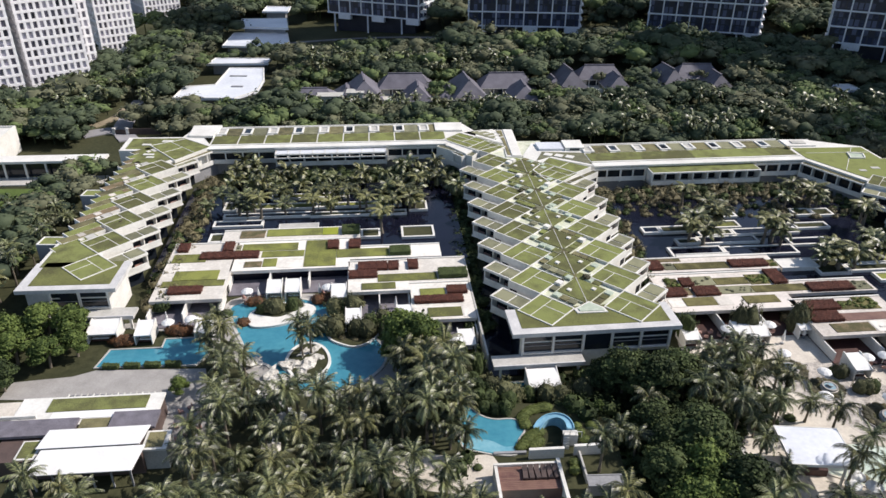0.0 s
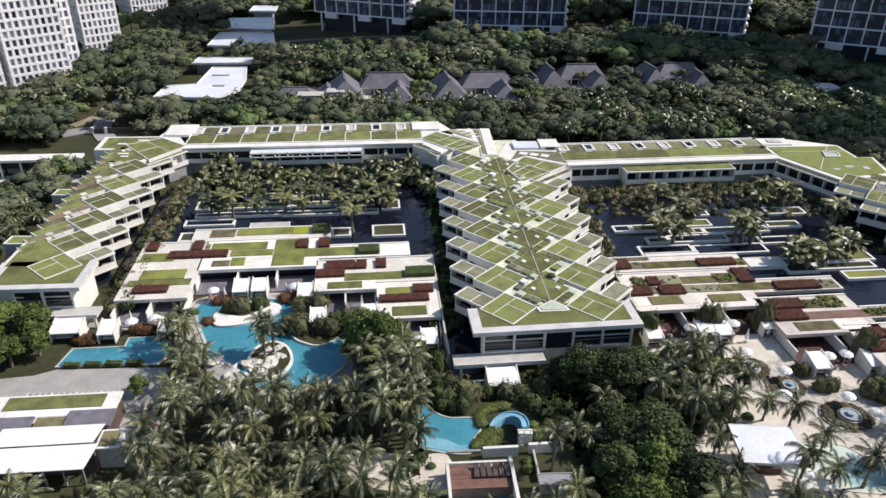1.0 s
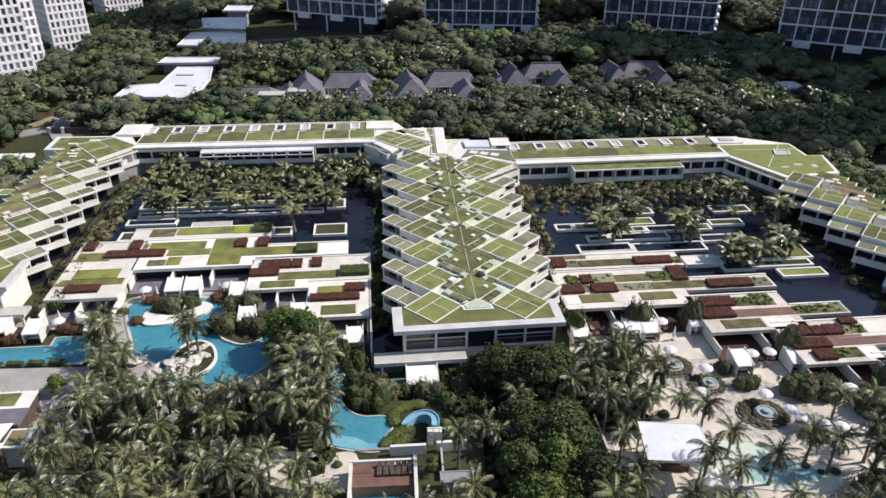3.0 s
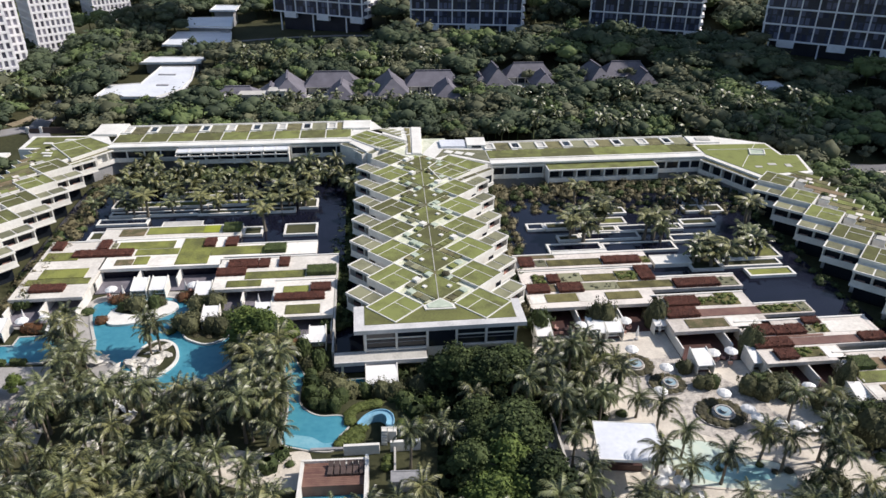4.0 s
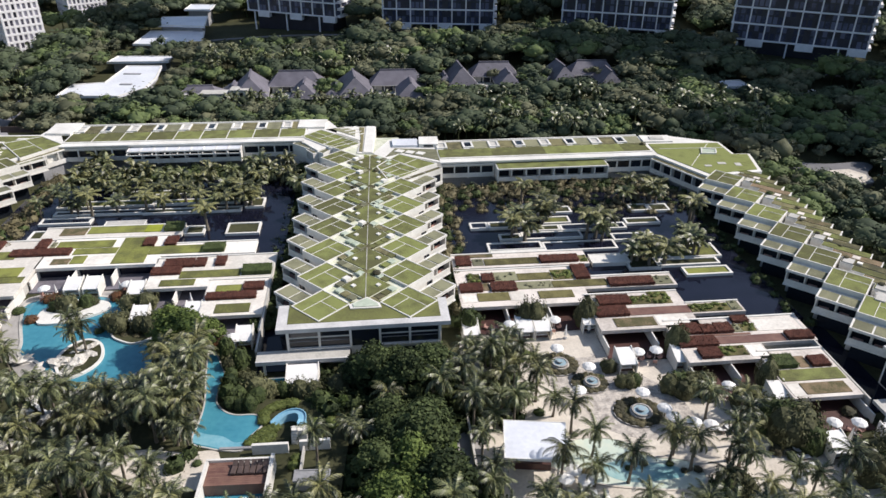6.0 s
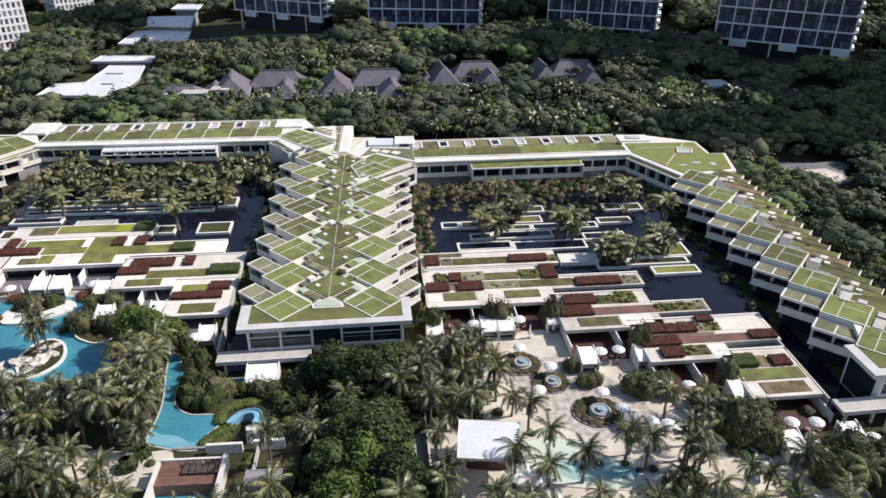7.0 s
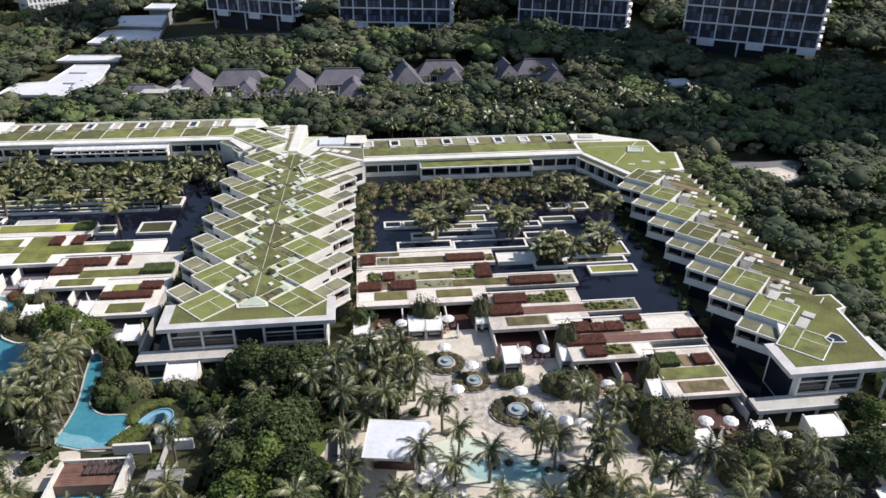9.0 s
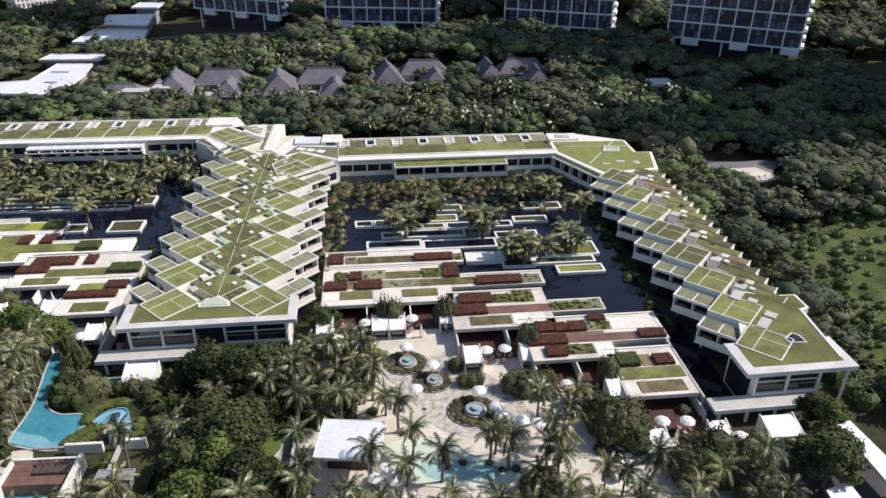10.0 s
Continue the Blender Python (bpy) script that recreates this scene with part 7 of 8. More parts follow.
for x, y in ((26, 71.5), (24.3, 74.0), (22.2, 61.0), (25, 58), (30.5, 56), (38, 58), (29.0, 78.6), (36.5, 79), (39.7, 81.5), (41, 76), (20.5, 68), (37.5, 86), (40.5, 88.5), (33.9, 84.5), (43, 64), (19.5, 58.5), (16, 57.5), (12.5, 57)):
    palms.put(x, y, 1.0)
for x, y, s in ((34.5, 70.5, 0.95), (37, 63, 0.8), (32.5, 74, 0.8), (27.0, 84.8, 1.0), (31.5, 83.0, 1.0), (24.0, 85.5, 0.75), (35.2, 85.0, 0.85), (29.5, 87.0, 0.75), (35, 75, 0.8), (29.5, 75.5, 0.75), (28.5, 66.5, 0.85), (30, 71, 0.8),
                (-75, 94, 1.1), (-73.5, 88, 0.9), (-66, 84.5, 0.6), (-79, 100, 1.0), (-74, 83, 0.9), (109.9, 66.6, 0.92), (107.9, 68.4, 0.78), (111.2, 68.2, 0.74), (113.2, 78.6, 0.5)):
    trees.put(x, y, s)
for x, y, s in ((39, 68.0, 0.55), (38.4, 64.5, 0.55), (33, 65.8, 1.5), (30.5, 61, 1.45), (35, 61.5, 1.2), (-39.4, 84.2, 0.6), (-62.0, 90.4, 1.15), (-59.0, 93.4, 0.8), (-65.5, 97.5, 1.3), (-67.5, 91, 1.2), (-61.2, 97.6, 0.85), (-70.5, 94.5, 1.2), (22.4, 79.6, 0.4), (115.0, 77.0, 0.62), (113.2, 75.2, 0.5)):
    bright_trees.put(x, y, s)
for x, y, s in ((6.2, 79.8, 1.15), (7.6, 79.4, 1.2), (9.2, 79.4, 1.1), (5.4, 81.6, 1.15), (6.8, 81.6, 1.5), (8.4, 81.4, 1.4), (9.8, 81.2, 1.2), (5.2, 83.6, 1.2), (6.6, 83.8, 1.5), (17.2, 81.4, 1.1), (18.8, 80.8, 1.2)):
    green_shrubs.put(x, y, 0.9 * s, BASE, 1.5 if x < 7 else 1.2)
for x, y, s in ((5.2, 85.8, 1.35), (6.6, 86.6, 1.5), (4.2, 88.6, 1.25), (5.6, 89.4, 1.5), (3.0, 91.4, 1.1), (7.8, 85.0, 1.4), (8.4, 83.2, 1.4), (18, 83.2, 1.3), (21.5, 84, 1.6), (-2.6, 88.6, 1.2), (-2.9, 86.4, 1.2), (9.8, 83.2, 1.5), (11.2, 83.4, 1.3), (13.4, 83.9, 1.2), (16.0, 83.6, 1.3)):
    sage_shrubs.put(x - 0.4, y, 0.95 * s, BASE, 1.7 if x < 7 else 1.1)
for line_of in ([(11.7, 76.4), (11.5, 77.9), (12.4, 79.2), (13.8, 79.9), (15.2, 80.2)], [(10.6, 72.0), (11.6, 73.2), (12.5, 74.4), (13.5, 75.0)], [(12.4, 72.4), (13.4, 73.4)]):   # clipped hedges round the slide
    for x, y in open_line(line_of, 6):
        lime_shrubs.put(x, y, 0.85, BASE, 0.9)
for x, y in ((21.6, 75.6), (21.0, 76.6), (19.3, 75.1), (19.0, 76.4), (19.7, 73.6), (17.6, 69.4), (17.4, 68.0)):
    lime_shrubs.put(x, y, 0.8)
for x, y, z in ((25.1, 107.9, 0.85), (20.6, 106.8, 0.6), (21.0, 155.1, 0.9), (17.0, 145.2, 0.6), (19.4, 136.6, 0.5), (108.3, 143.6, 0.7), (111.4, 136.4, 0.8), (110.2, 124.7, 0.7), (111.0, 115.0, 0.75), (112.3, 105.4, 0.7),
                (109.4, 130.4, 0.5), (112.2, 119.6, 0.5), (106.8, 150.2, 0.6), (88.0, 174.2, 0.9), (-64.6, 128.0, 0.5), (-66.2, 139.5, 0.6), (-67.4, 150.4, 0.5)):
    shrubs.put(x, y, z, ROOF + 0.02, 0.9)
# planted beds
for x, y, s in ((-32.2, 106.5, 1.25), (-31.0, 106.9, 1.5), (-29.6, 106.6, 1.5), (-28.2, 106.8, 1.5), (-26.9, 107.7, 1.4), (-26.0, 108.4, 1.0), (-17.9, 107.6, 1.6), (-19.4, 107.2, 1.5), (-16.0, 107.4, 1.6), (-20.4, 101.6, 1.6), (-18.4, 100.4, 1.7), (-16.8, 98.9, 1.5), (-14.6, 98.6, 1.5), (-12.8, 100.2, 1.8), (-12.4, 102.6, 1.7), (-14.6, 100.6, 1.6), (-18.0, 102.6, 1.6), (-10.2, 103.2, 1.8), (-21.6, 100.0, 1.4), (-9.6, 100.4, 1.6)):
    (sage_shrubs if (x * 7 + y) % 3 < 1.9 else shrubs).put(x, y, 0.82 * s, BASE, 1.1 if x < -25 else 1.0)
for x, y, s in (
                (-8.5, 98, 2.0), (-6, 99.4, 1.6), (-38.2, 105.8, 1.9), (-29.1, 114.6, 1.4), (1.7, 105.5, 1.3), (51.4, 104.0, 2.1), (52.6, 104.3, 1.9), (61.2, 106.0, 2.0), (62.0, 106.4, 1.7),
                (75.4, 97.0, 1.8), (98.6, 79.0, 1.3),
                (62.8, 91.6, 1.3), (96.2, 80.6, 1.5), (89.0, 88.5, 1.5)):
    shrubs.put(x, y, s)
for x, y, s in ((71.2, 85.6, 1.3), (72.6, 86.2, 1.4), (74.2, 85.2, 1.45), (75.8, 85.8, 1.4), (74.6, 86.8, 1.4), (76.9, 86.6, 1.3), (73.0, 84.4, 1.2), (76.2, 84.4, 1.2), (63.0, 90.4, 1.0), (64.2, 86.8, 0.95), (65.3, 86.7, 1.1), (66.3, 87.0, 0.95), (80.8, 81.8, 1.5), (82.0, 80.6, 1.9), (83.6, 79.0, 2.2), (82.6, 77.0, 1.8),
                (85.2, 77.6, 2.3), (84.4, 75.2, 2.1), (86.6, 75.6, 2.3), (86.9, 77.8, 1.9), (87.2, 73.6, 1.9), (93.2, 70.4, 1.7), (95.2, 71.0, 1.8), (97.4, 70.8, 2.0), (99.4, 70.4, 2.0), (101.4, 70.0, 1.9), (92.4, 68.0, 1.9), (94.8, 67.6, 2.2), (97.2, 67.8, 2.2), (99.4, 67.2, 2.2), (101.6, 67.0, 1.9), (99.8, 64.6, 2.0), (101.6, 63.6, 1.9)):
    sage_shrubs.put(x, y, s)
for x, y in ((51.0, 102.2), (52.6, 102.0), (61.0, 103.0), (62.0, 103.2), (74.4, 95.0), (75.2, 94.6), (86.0, 86.4), (41.1, 100.0)):
    sage_shrubs.put(x, y, 1.3, BASE, 1.9)
for x, y in ((48.6, 94.4), (50, 94.0), (49.2, 93.2), (51.2, 93.6)):
    lime_shrubs.put(x, y, 1.2)
for x, y in ((47.4, 97.4), (46.4, 97.0), (48.6, 97.8), (-45.2, 100.4), (-43.8, 100.2), (-46.2, 100.6), (-53.5, 97.0), (-52.4, 97.2), (-54.4, 97.4), (-34.5, 109.5), (-33.6, 109.8), (-22.6, 110.6), (-21.4, 110.8), (-20.6, 110.6), (-9, 102.6), (-8, 102.8), (-10, 102.4), (0.8, 96.4), (-0.4, 96.6), (1.8, 96.2), (-34.6, 103.0)):
    rust_shrubs.put(x, y, 1.15)
for fx, fy, r in ((55.1, 91.8, 3.3), (59.4, 87.2, 2.8), (65.4, 80.6, 3.6)):
    for k in range(34):
        a = 6.2832 * k / 34
        ro = 0.88 if k % 2 else 0.7
        olive_shrubs.put(fx + r * ro * math.cos(a), fy + r * ro * 0.86 * math.sin(a), 0.225 * r, BASE + 0.2, 0.72)
for x, y, s in ((48.8, 95.3, 1.7), (47.4, 94.6, 1.3), (61.7, 108.5, 1.5), (69.0, 75.9, 0.8), (4.8, 68.4, 0.95), (57.2, 89.9, 0.9), (61.4, 88.6, 0.9), (60.6, 86.4, 0.8)):
    shrubs.put(x, y, s, BASE, 0.85)
for x, y, s in ((67.1, 70.4, 0.9), (68.7, 69.2, 0.95), (70.6, 69.4, 1.1), (55.7, 68.7, 1.1), (50.8, 80.3, 1.2), (55.3, 75.9, 0.8), (58.3, 81.0, 0.55), (82.4, 72.8, 1.2), (84.3, 71.7, 1.3), (61.4, 69.6, 0.8), (63.6, 70.4, 0.8)):
    shrubs.put(x, y, s, BASE, 0.9)
for x, y, s in ((73.5, 65.5, 1.7), (72.2, 65.0, 1.4), (74.8, 65.2, 1.4), (73.4, 64.2, 1.5), (73.6, 66.6, 1.2)):
    sage_shrubs.put(x, y, s, BASE, 0.95)

# ---- woods ----
def woods(name, seed, points, leaf, quads, label, height=(6.0, 10.5), mats=None):
    """Many trees of three sorts, one sheet for each sort: every tree a trunk and a lumpy crown ruffled with leaves."""
    rnd = np.random.default_rng(seed)
    points = list(points)
    sorts = rnd.choice(3, len(points), p=(0.50, 0.24, 0.26))
    for sort, (mat, word) in enumerate(mats or ((WOODS, "dark green"), (WOODSOLIVE, "olive grey-green"), (WOODSBRIGHT, "fresh green"))):
        kinds = [spreading_crown(seed * 10 + k + 5 * sort, quads, leaf) for k in range(6)]
        verts, quad_faces, tri_faces, n = [], [], [], 0
        for (x, y), s in zip(points, sorts):
            if s != sort:
                continue
            h = rnd.uniform(*height) * (1.3 if rnd.random() < 0.15 else 1.0)
            r = h * rnd.uniform(0.5, 0.85)
            a = rnd.uniform(0, 6.28)
            c, sn = math.cos(a), math.sin(a)
            spin = np.array([[c, -sn, 0], [sn, c, 0], [0, 0, 1]])
            z = terrain(x, y)
            core, tris, leaves = kinds[rnd.integers(6)]
            body = np.concatenate([core, leaves]) @ spin.T * np.array([r, r, h * 0.5]) + np.array([x, y, z + h * 0.58])
            tri_faces.append(tris + n)
            quad_faces.append(np.arange(len(leaves)).reshape(-1, 4) + n + len(core))
            n += len(body)
            stem = np.array([[x + q * h * 0.03 * math.cos(2.094 * k), y + q * h * 0.03 * math.sin(2.094 * k), z + zz] for q, zz in ((1, -0.3), (0.5, h * 0.45)) for k in range(3)])
            quad_faces.append(np.array([[k, (k + 1) % 3, 3 + (k + 1) % 3, 3 + k] for k in range(3)]) + n)
            n += 6
            verts += [body, stem]
        if verts:
            faces = np.concatenate(quad_faces).tolist() + np.concatenate(tri_faces).tolist()
            tagged(part(name, (np.concatenate(verts).tolist(), [], faces), mat, smooth=True), word + " " + label, "woods", kind="stuff")


def low_growth(name, seed, spots, label, mat):
    """Shrubs too many to tell apart, in one sheet: spots of x, y, z, size."""
    rnd = np.random.default_rng(seed)
    kinds = [leaf_cloud(seed * 7 + k, 15, 8, (1, 1, 0.8), 0.34, 0.13, 0.25, 0.8, 1.2, 0.35) for k in range(4)]
    chunks = []
    for x, y, z, size in spots:
        a = rnd.uniform(0, 6.28)
        c, sn = math.cos(a), math.sin(a)
        s = size * rnd.uniform(0.8, 1.2)
        mid = np.array([x, y, z + 0.4 * s])
        chunks.append((kinds[rnd.integers(4)] @ np.array([[c, -sn, 0], [sn, c, 0], [0, 0, 1]]).T) * s + mid)
        for (z0, r0), (z1, r1) in (((-0.5, 0.75), (0.25, 0.78)), ((0.25, 0.78), (0.62, 0.3))):
            for k in range(6):
                u, v = (np.array([math.cos(1.0472 * (k + j) + a), math.sin(1.0472 * (k + j) + a), 0]) * s for j in (0, 1))
                lo, hi = np.array([0, 0, z0 * s]), np.array([0, 0, z1 * s])
                chunks.append(np.array([[mid + u * r0 + lo, mid + v * r0 + lo, mid + v * r1 + hi, mid + u * r1 + hi]]))
    tagged(part(name, cards(np.concatenate(chunks)), mat), label, "shrubs", kind="stuff")


# ---- courtyard planting ----
rear, rear_gold = [], []
for x, y in scatter(21, -52, 138, 2, 167, 4.0, lambda x, y: not (y < 141 and (x > -38)) and not (y > 163 and -46 < x < -12) and not (x > -6 and 138 < y < 150)):
    if (x * 7 + y * 3) % 5 > (1.0 if y > 146 else 2.4):
        if y > 150:
            (rear if (x * 3 + y) % 3 < 1.4 else rear_gold).append((x, y, WATER, 1.7 + (x * 5 + y * 11) % 2.0, 1.2 + 0.35 * ((x + y) % 1)))
        else:
            small_palms.put(x, y, 1.25, WATER, 0.72)
clump = random.Random(23)
for x, y, n in ((50.5, 132.4, 4), (53.1, 135.1, 6), (54.6, 148.5, 3), (58.5, 140.1, 4), (68.9, 132.5, 6), (70.2, 136.3, 4), (76.8, 123.4, 6), (78.5, 123.2, 4), (87.1, 125.9, 6), (85.2, 128.4, 4),
                (80.5, 150.5, 5), (85.1, 151.3, 6), (90.0, 141, 4), (62, 146, 2)):
    for k in range(max(1, n // 2)):
        small_palms.put(x + clump.gauss(0, 1.5), y + clump.gauss(0, 1.5), 1.35, WATER - 0.2, 0.85)
for x, y in ((-13, 135), (-9, 150), (-7.6, 146), (-6.4, 155), (-40, 141), (-45, 142), (73.4, 121.6), (76.8, 120.6), (80, 121), (85.6, 126.0)):
    small_palms.put(x, y, 1.3, WATER, 0.85)
beds, olive = [], []
for x, y in scatter(22, -54, 160, 2, 170, 2.2, lambda x, y: 160.5 + 0.1 * (x + 50) < y < 167.5 + 0.1 * (x + 50)):
    beds.append((x, y, WATER - 0.5, 1.45))
for x, y in scatter(24, 40, 141, 96, 159, 1.9, lambda x, y: 143.5 + 0.02 * x < y < 156 + 0.1 * (x - 48)):
    if (x * 13 + y * 7) % 6 > 1.4:
        (olive if (x * 3 + y) % 3 < 2.1 else beds).append((x, y, WATER - 0.3, 0.9))
for x, y in scatter(44, 36, 148, 92, 168, 2.0, lambda x, y: 151.5 + 0.116 * (x - 36) < y < 157.6 + 0.116 * (x - 36)):
    (olive if (x * 3 + y) % 4 < 2.5 else beds).append((x, y, WATER - 0.3, 1.5))
for x, y in scatter(25, 2, 100, 8, 160, 1.7, lambda x, y: abs(x - (6.6 - 0.075 * (y - 100))) < 2.0):
    beds.append((x, y, BASE + 0.5, 1.25))
for x, y in scatter(26, 35, 100, 46, 158, 1.9, lambda x, y: abs(x - (40.8 - 0.075 * (y - 100))) < 1.9):
    (olive if (x * 7 + y) % 4 < 1.4 else beds).append((x, y, BASE + 1.3, 1.3))
for x, y in scatter(27, -60, 105, -45, 162, 1.7, lambda x, y: abs(x - (-50.6 - 0.1 * (y - 105))) < 2.2):
    (olive if (x * 5 + y) % 4 < 2.2 else beds).append((x, y, BASE + 1.1, 1.45))
for x, y in scatter(28, 90, 100, 102, 158, 2.2, lambda x, y: abs(x - (98.5 - 0.11 * (y - 100))) < 1.6):
    if (x * 5 + y * 3) % 5 > 1.6:
        beds.append((x, y, BASE + 1.5, 0.9))
for x, y in scatter(29, -36, 52, 8, 96, 3.4, lambda x, y: inside(GROVE, x, y) and (x * 3 + y * 7) % 5 < 1.0):
    beds.append((x, y, BASE, 1.5))
for x, y in scatter(30, 18, 55, 42, 90, 2.4, lambda x, y: not (x < 24 and y < 78) and not (x > 36 and y > 66)):
    beds.append((x, y, BASE, 1.5))
for x, y in scatter(46, 37, 76, 51, 93, 2.4, lambda x, y: x < 50 - 0.2 * (y - 76) + (y > 84) * 2):
    beds.append((x, y, BASE, 1.4))
beds = [(x, y, LEVEL if z == BASE and inside(TERRACE, x, y) else z, size) for x, y, z, size in beds if not inside(RIVER, x, y)]
low_growth("planting", 81, beds, "dense dark green planting along walls and ponds", LEAF)
low_growth("planting", 82, olive, "dense olive-brown planting along walls and ponds", OLIVE)

KEEP_OUT = [(128, 233, 142, 246), (144, 204, 164, 215), (156, 229, 182, 241), (-91, 222, -61, 267), (-95, 262, -63, 284), (-101, 290, -60, 382), (-52, 217, -2, 250), (-3, 217, 32, 252), (35, 230, 66, 264), (70, 231, 102, 265),
            (-84, 155, 6, 196), (4, 155, 118, 186), (-132, 144, -92, 190)]
TOWERS = [(-60, 330, -5, 378), (6, 320, 66, 350), (84, 305, 146, 346), (146, 258, 206, 308), (208, 205, 270, 275), (250, 150, 310, 230), (-180, 232, -130, 300), (-176, 303, -130, 340), (-172, 345, -130, 415)]
FORECOURT = [(-74, 296), (-40, 291), (10, 299), (58, 299), (84, 312), (112, 303), (146, 280), (190, 258), (196, 264), (150, 300), (90, 330), (20, 338), (-60, 372), (-95, 372), (-64, 330)]
ROADS = [(-104, 186, -86, 206), (-97, 170, -84.5, 206), (-104, 204, -93, 216), (-107, 206, -97, 238), (126, 161, 150, 181), (134, 151, 149, 164)]


def wild(x, y):
    if any(a < x < c and b < y < d for a, b, c, d in KEEP_OUT + TOWERS + ROADS):
        return False
    return abs(x - 30) < 62 + 0.55 * y and not inside(FORECOURT, x, y)


woods("woodland", 1, scatter(31, -240, 190, 300, 262, 6.0, lambda x, y: wild(x, y) and not (118 < x and y < 192)), 0.088, 252, "woodland behind the hotel", (4.5, 9.5))
woods("woodland", 2, scatter(32, -280, 262, 320, 330, 7.2, wild), 0.095, 204, "woodland below the towers", (6, 12))
woods("woodland", 3, scatter(33, -340, 330, 380, 470, 10.0, wild), 0.10, 184, "distant woodland between the towers", (9, 15))
woods("woodland", 4, scatter(34, -150, 92, -76, 198, 5.2, lambda x, y: wild(x, y) and x < -79.5 - 0.08 * (y - 110) and not (y < 146 and x > -82)), 0.088, 252, "trees beside the western wing", (4.5, 8.5))


woods("woodland", 6, scatter(45, -62, 216, 112, 226, 6.5, lambda x, y: y < (219 if x < -24 else 223) and (x * 7 + y) % 5 > 1.2), 0.088, 252, "trees before the villas", (3.6, 5.6))


woods("woodland", 7, [(-1.5, 228), (-1.0, 236), (31.5, 230), (32.2, 240), (66.5, 234), (67.5, 243), (101.5, 238), (-53, 232), (-50.5, 240), (9, 221.5), (-26, 222), (48, 233), (84, 235), (14, 224), (90, 252), (55, 252)], 0.088, 252, "trees between the villas", (4.5, 7.0))


def east(x, y):
    return x > 122.5 - 0.1 * (y - 100) and not (x > 127 and 84 < y < 146 - (170 - x) * 0.12 and x < 185) and not any(a < x < c and b < y < d for a, b, c, d in ROADS + [(104, 56, 126, 80)])


woods("woodland", 5, scatter(35, 116, 60, 240, 192, 5.4, east), 0.088, 252, "trees beside the eastern wing", (4.0, 8.0))
bank, scrub, far_palms = [], [], []
for x, y in scatter(36, 108, 84, 134, 172, 2.7, lambda x, y: 119.6 - 0.125 * (y - 100) < x < 127 - 0.08 * (y - 100)):
    bank.append((x, y, terrain(x, y), 2.1))
for x, y in scatter(37, 122, 82, 186, 146, 2.5, lambda x, y: x < 138 or (x * 3 + y * 5) % 7 < 3.6):
    scrub.append((x, y, BASE + 0.3, 0.5 + 0.22 * ((x * 3 + y) % 5) + max(0, 0.08 * (132 - x))))
for x, y in scatter(41, -60, 214, 110, 226, 3.0, lambda x, y: y < 222 or x > 34):
    bank.append((x, y, terrain(x, y), 1.9))
low_growth("undergrowth", 83, bank, "dark green shrubs on a bank and before villas", WOODS)
low_growth("undergrowth", 84, scrub, "low fresh green scrub on a rough field", WOODSBRIGHT)
for x, y in scatter(38, -96, 108, -76, 142, 4.4, lambda x, y: x < -77.5 - 0.08 * (y - 110)):
    palms.put(x, y, 0.85)
for x, y in scatter(39, -56, 212, 110, 224, 4.6, lambda x, y: (x * 3 + y) % 5 > 1.8):
    far_palms.append((x, y, terrain(x, y), 3.5 + (x * 7 + y * 3) % 3.0, 1.1))
for x, y in scatter(40, -50, 254, 24, 268, 5.0, lambda x, y: (x * 3 + y) % 5 > 2.5):
    far_palms.append((x, y, terrain(x, y), 7 + (x * 7 + y * 3) % 3.0, 1.35))
for x, y in scatter(42, -130, 196, -92, 240, 7.0, lambda x, y: (x * 3 + y) % 5 > 2.0 and wild(x, y)):
    far_palms.append((x, y, terrain(x, y), 6 + (x * 7 + y * 3) % 3.0, 1.35))
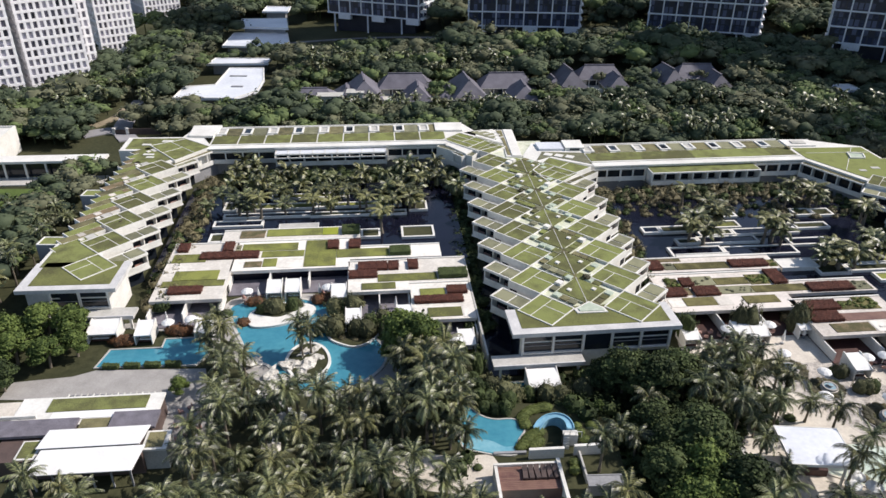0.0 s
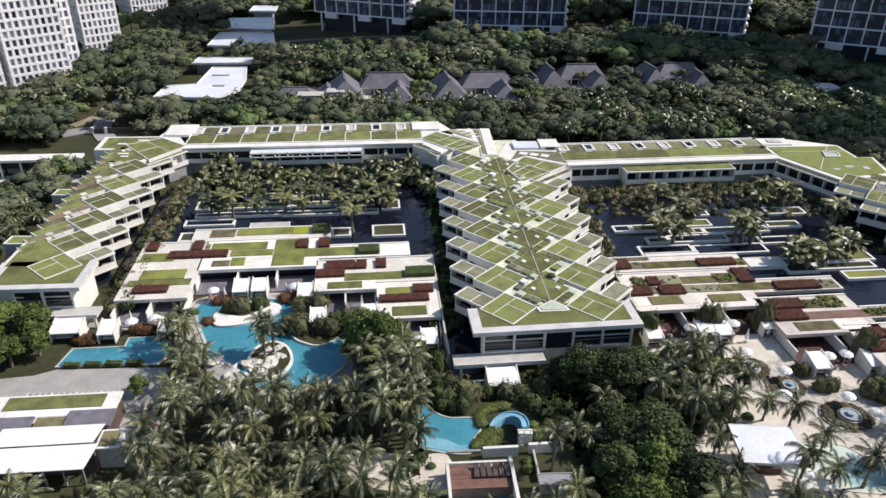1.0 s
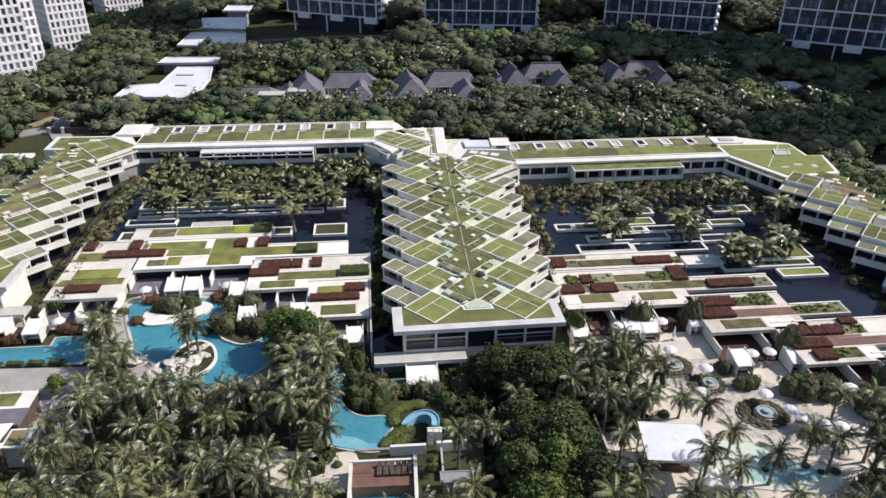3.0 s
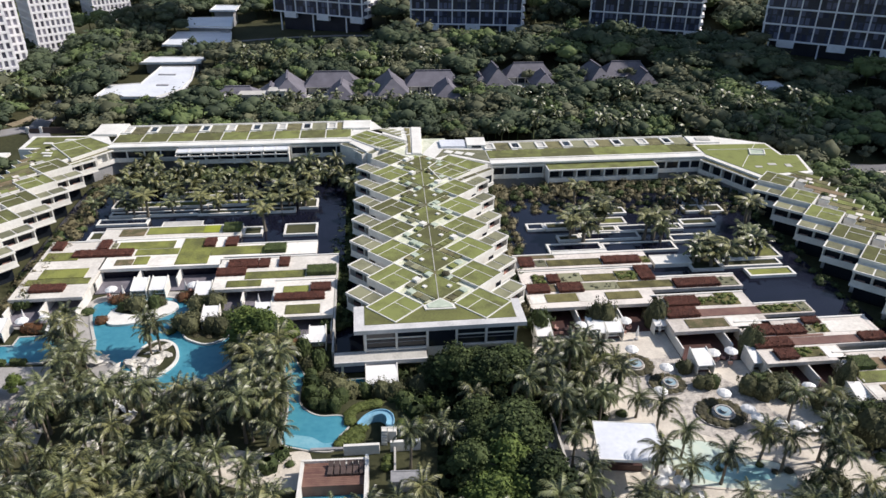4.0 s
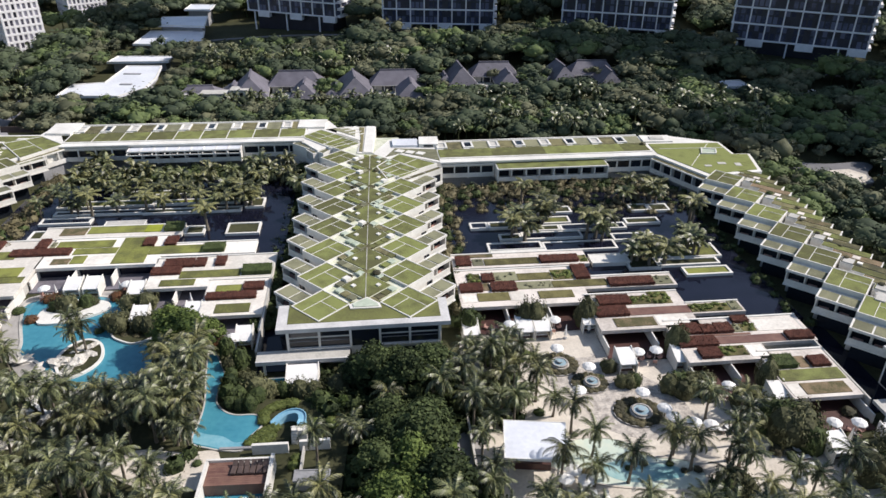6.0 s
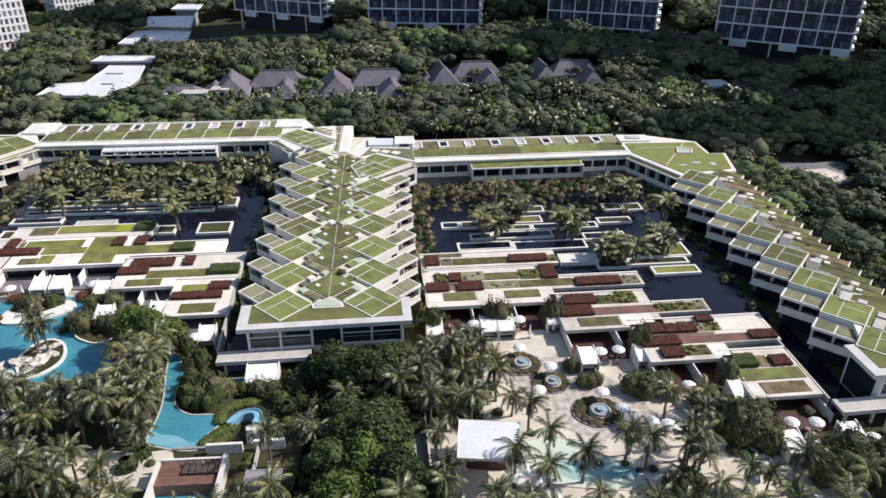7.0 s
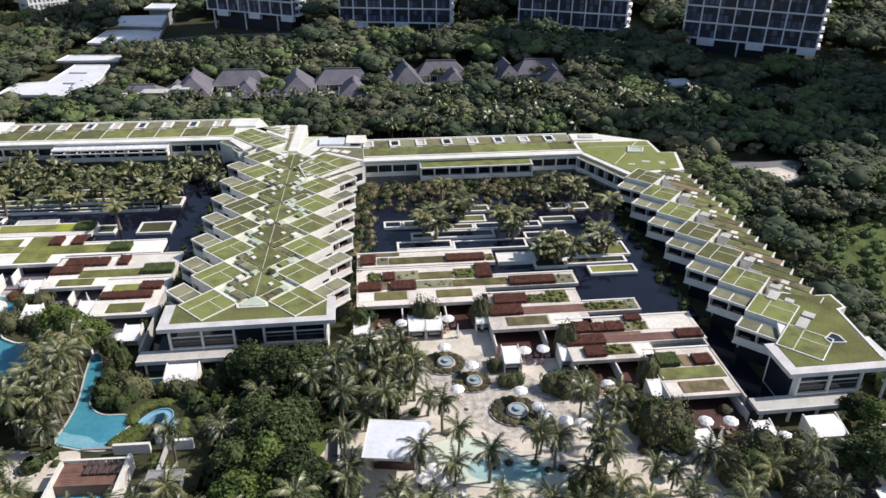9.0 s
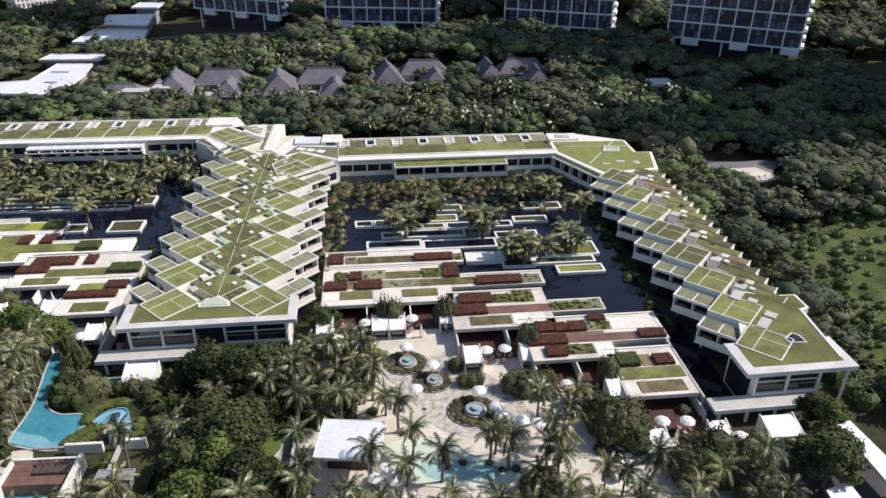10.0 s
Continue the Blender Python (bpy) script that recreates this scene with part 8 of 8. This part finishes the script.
for x, y in scatter(43, 40, 186, 130, 212, 8.0, lambda x, y: (x * 3 + y) % 5 > 2.0 and wild(x, y)):
    far_palms.append((x, y, terrain(x, y), 6 + (x * 7 + y * 3) % 3.0, 1.35))
palm_mass("palm_row", 91, far_palms, PALM, "rows of palms before and behind the villas", 2.4, 18)
palm_mass("courtyard_palms", 92, rear, PALM, "crowded green palms behind the courtyard ponds", 2.4)
palm_mass("courtyard_palms", 93, rear_gold, PALMGOLD, "crowded golden-green palms behind the courtyard ponds", 2.4)


# ---- rocks in the lagoon ----
def boulder(seed):
    bm = bmesh.new()
    bmesh.ops.create_icosphere(bm, subdivisions=2, radius=1.0)
    for v in bm.verts:
        v.co *= 1 + 0.75 * noise.noise(v.co * 1.6 + Vector((seed, 0, 0)))
        v.co.z *= 0.6
    return solo("boulder", bm, BOULDER, "pale weathered boulder on a pool island", "boulder", group="boulders")


stones = [boulder(1.0), boulder(5.0)]
rnd = random.Random(77)
rocks = [(-24.6, 90.9), (-23.5, 91.6), (-22.2, 90.2), (-22.4, 94.7), (-21.2, 95.5), (-22.5, 89.5), (-20.4, 93.2), (-23.9, 92.6), (-21.6, 91.6), (-21.8, 88.6),
         (-26.3, 87.3), (-25.6, 88.0), (-24.6, 86.7), (-23.8, 85.5), (-24.7, 84.9), (-27.1, 88.5), (-26.6, 86.2), (-25.4, 85.8), (-30.2, 91.5), (-30.4, 92.6), (-24.6, 82.6), (-23.6, 80.4), (-23.2, 78.2), (-20.8, 78.7), (-22.8, 73.2), (-22.2, 76.0)]
for k in range(54):
    x, y = rocks[k % len(rocks)]
    s = rnd.uniform(0.6, 1.15) if k < len(rocks) else rnd.uniform(0.25, 0.6)
    m = pose(x + rnd.gauss(0, 0.35), y + rnd.gauss(0, 0.35), BASE + 0.3, rnd.uniform(-20, 20), rnd.uniform(-20, 20), rnd.uniform(0, 360)) @ Matrix.Diagonal((s * 1.3, s, s * 0.9, 1))
    if k < 2:
        stones[k].matrix_basis = m
    else:
        copy_thing(stones[k % 2], m)
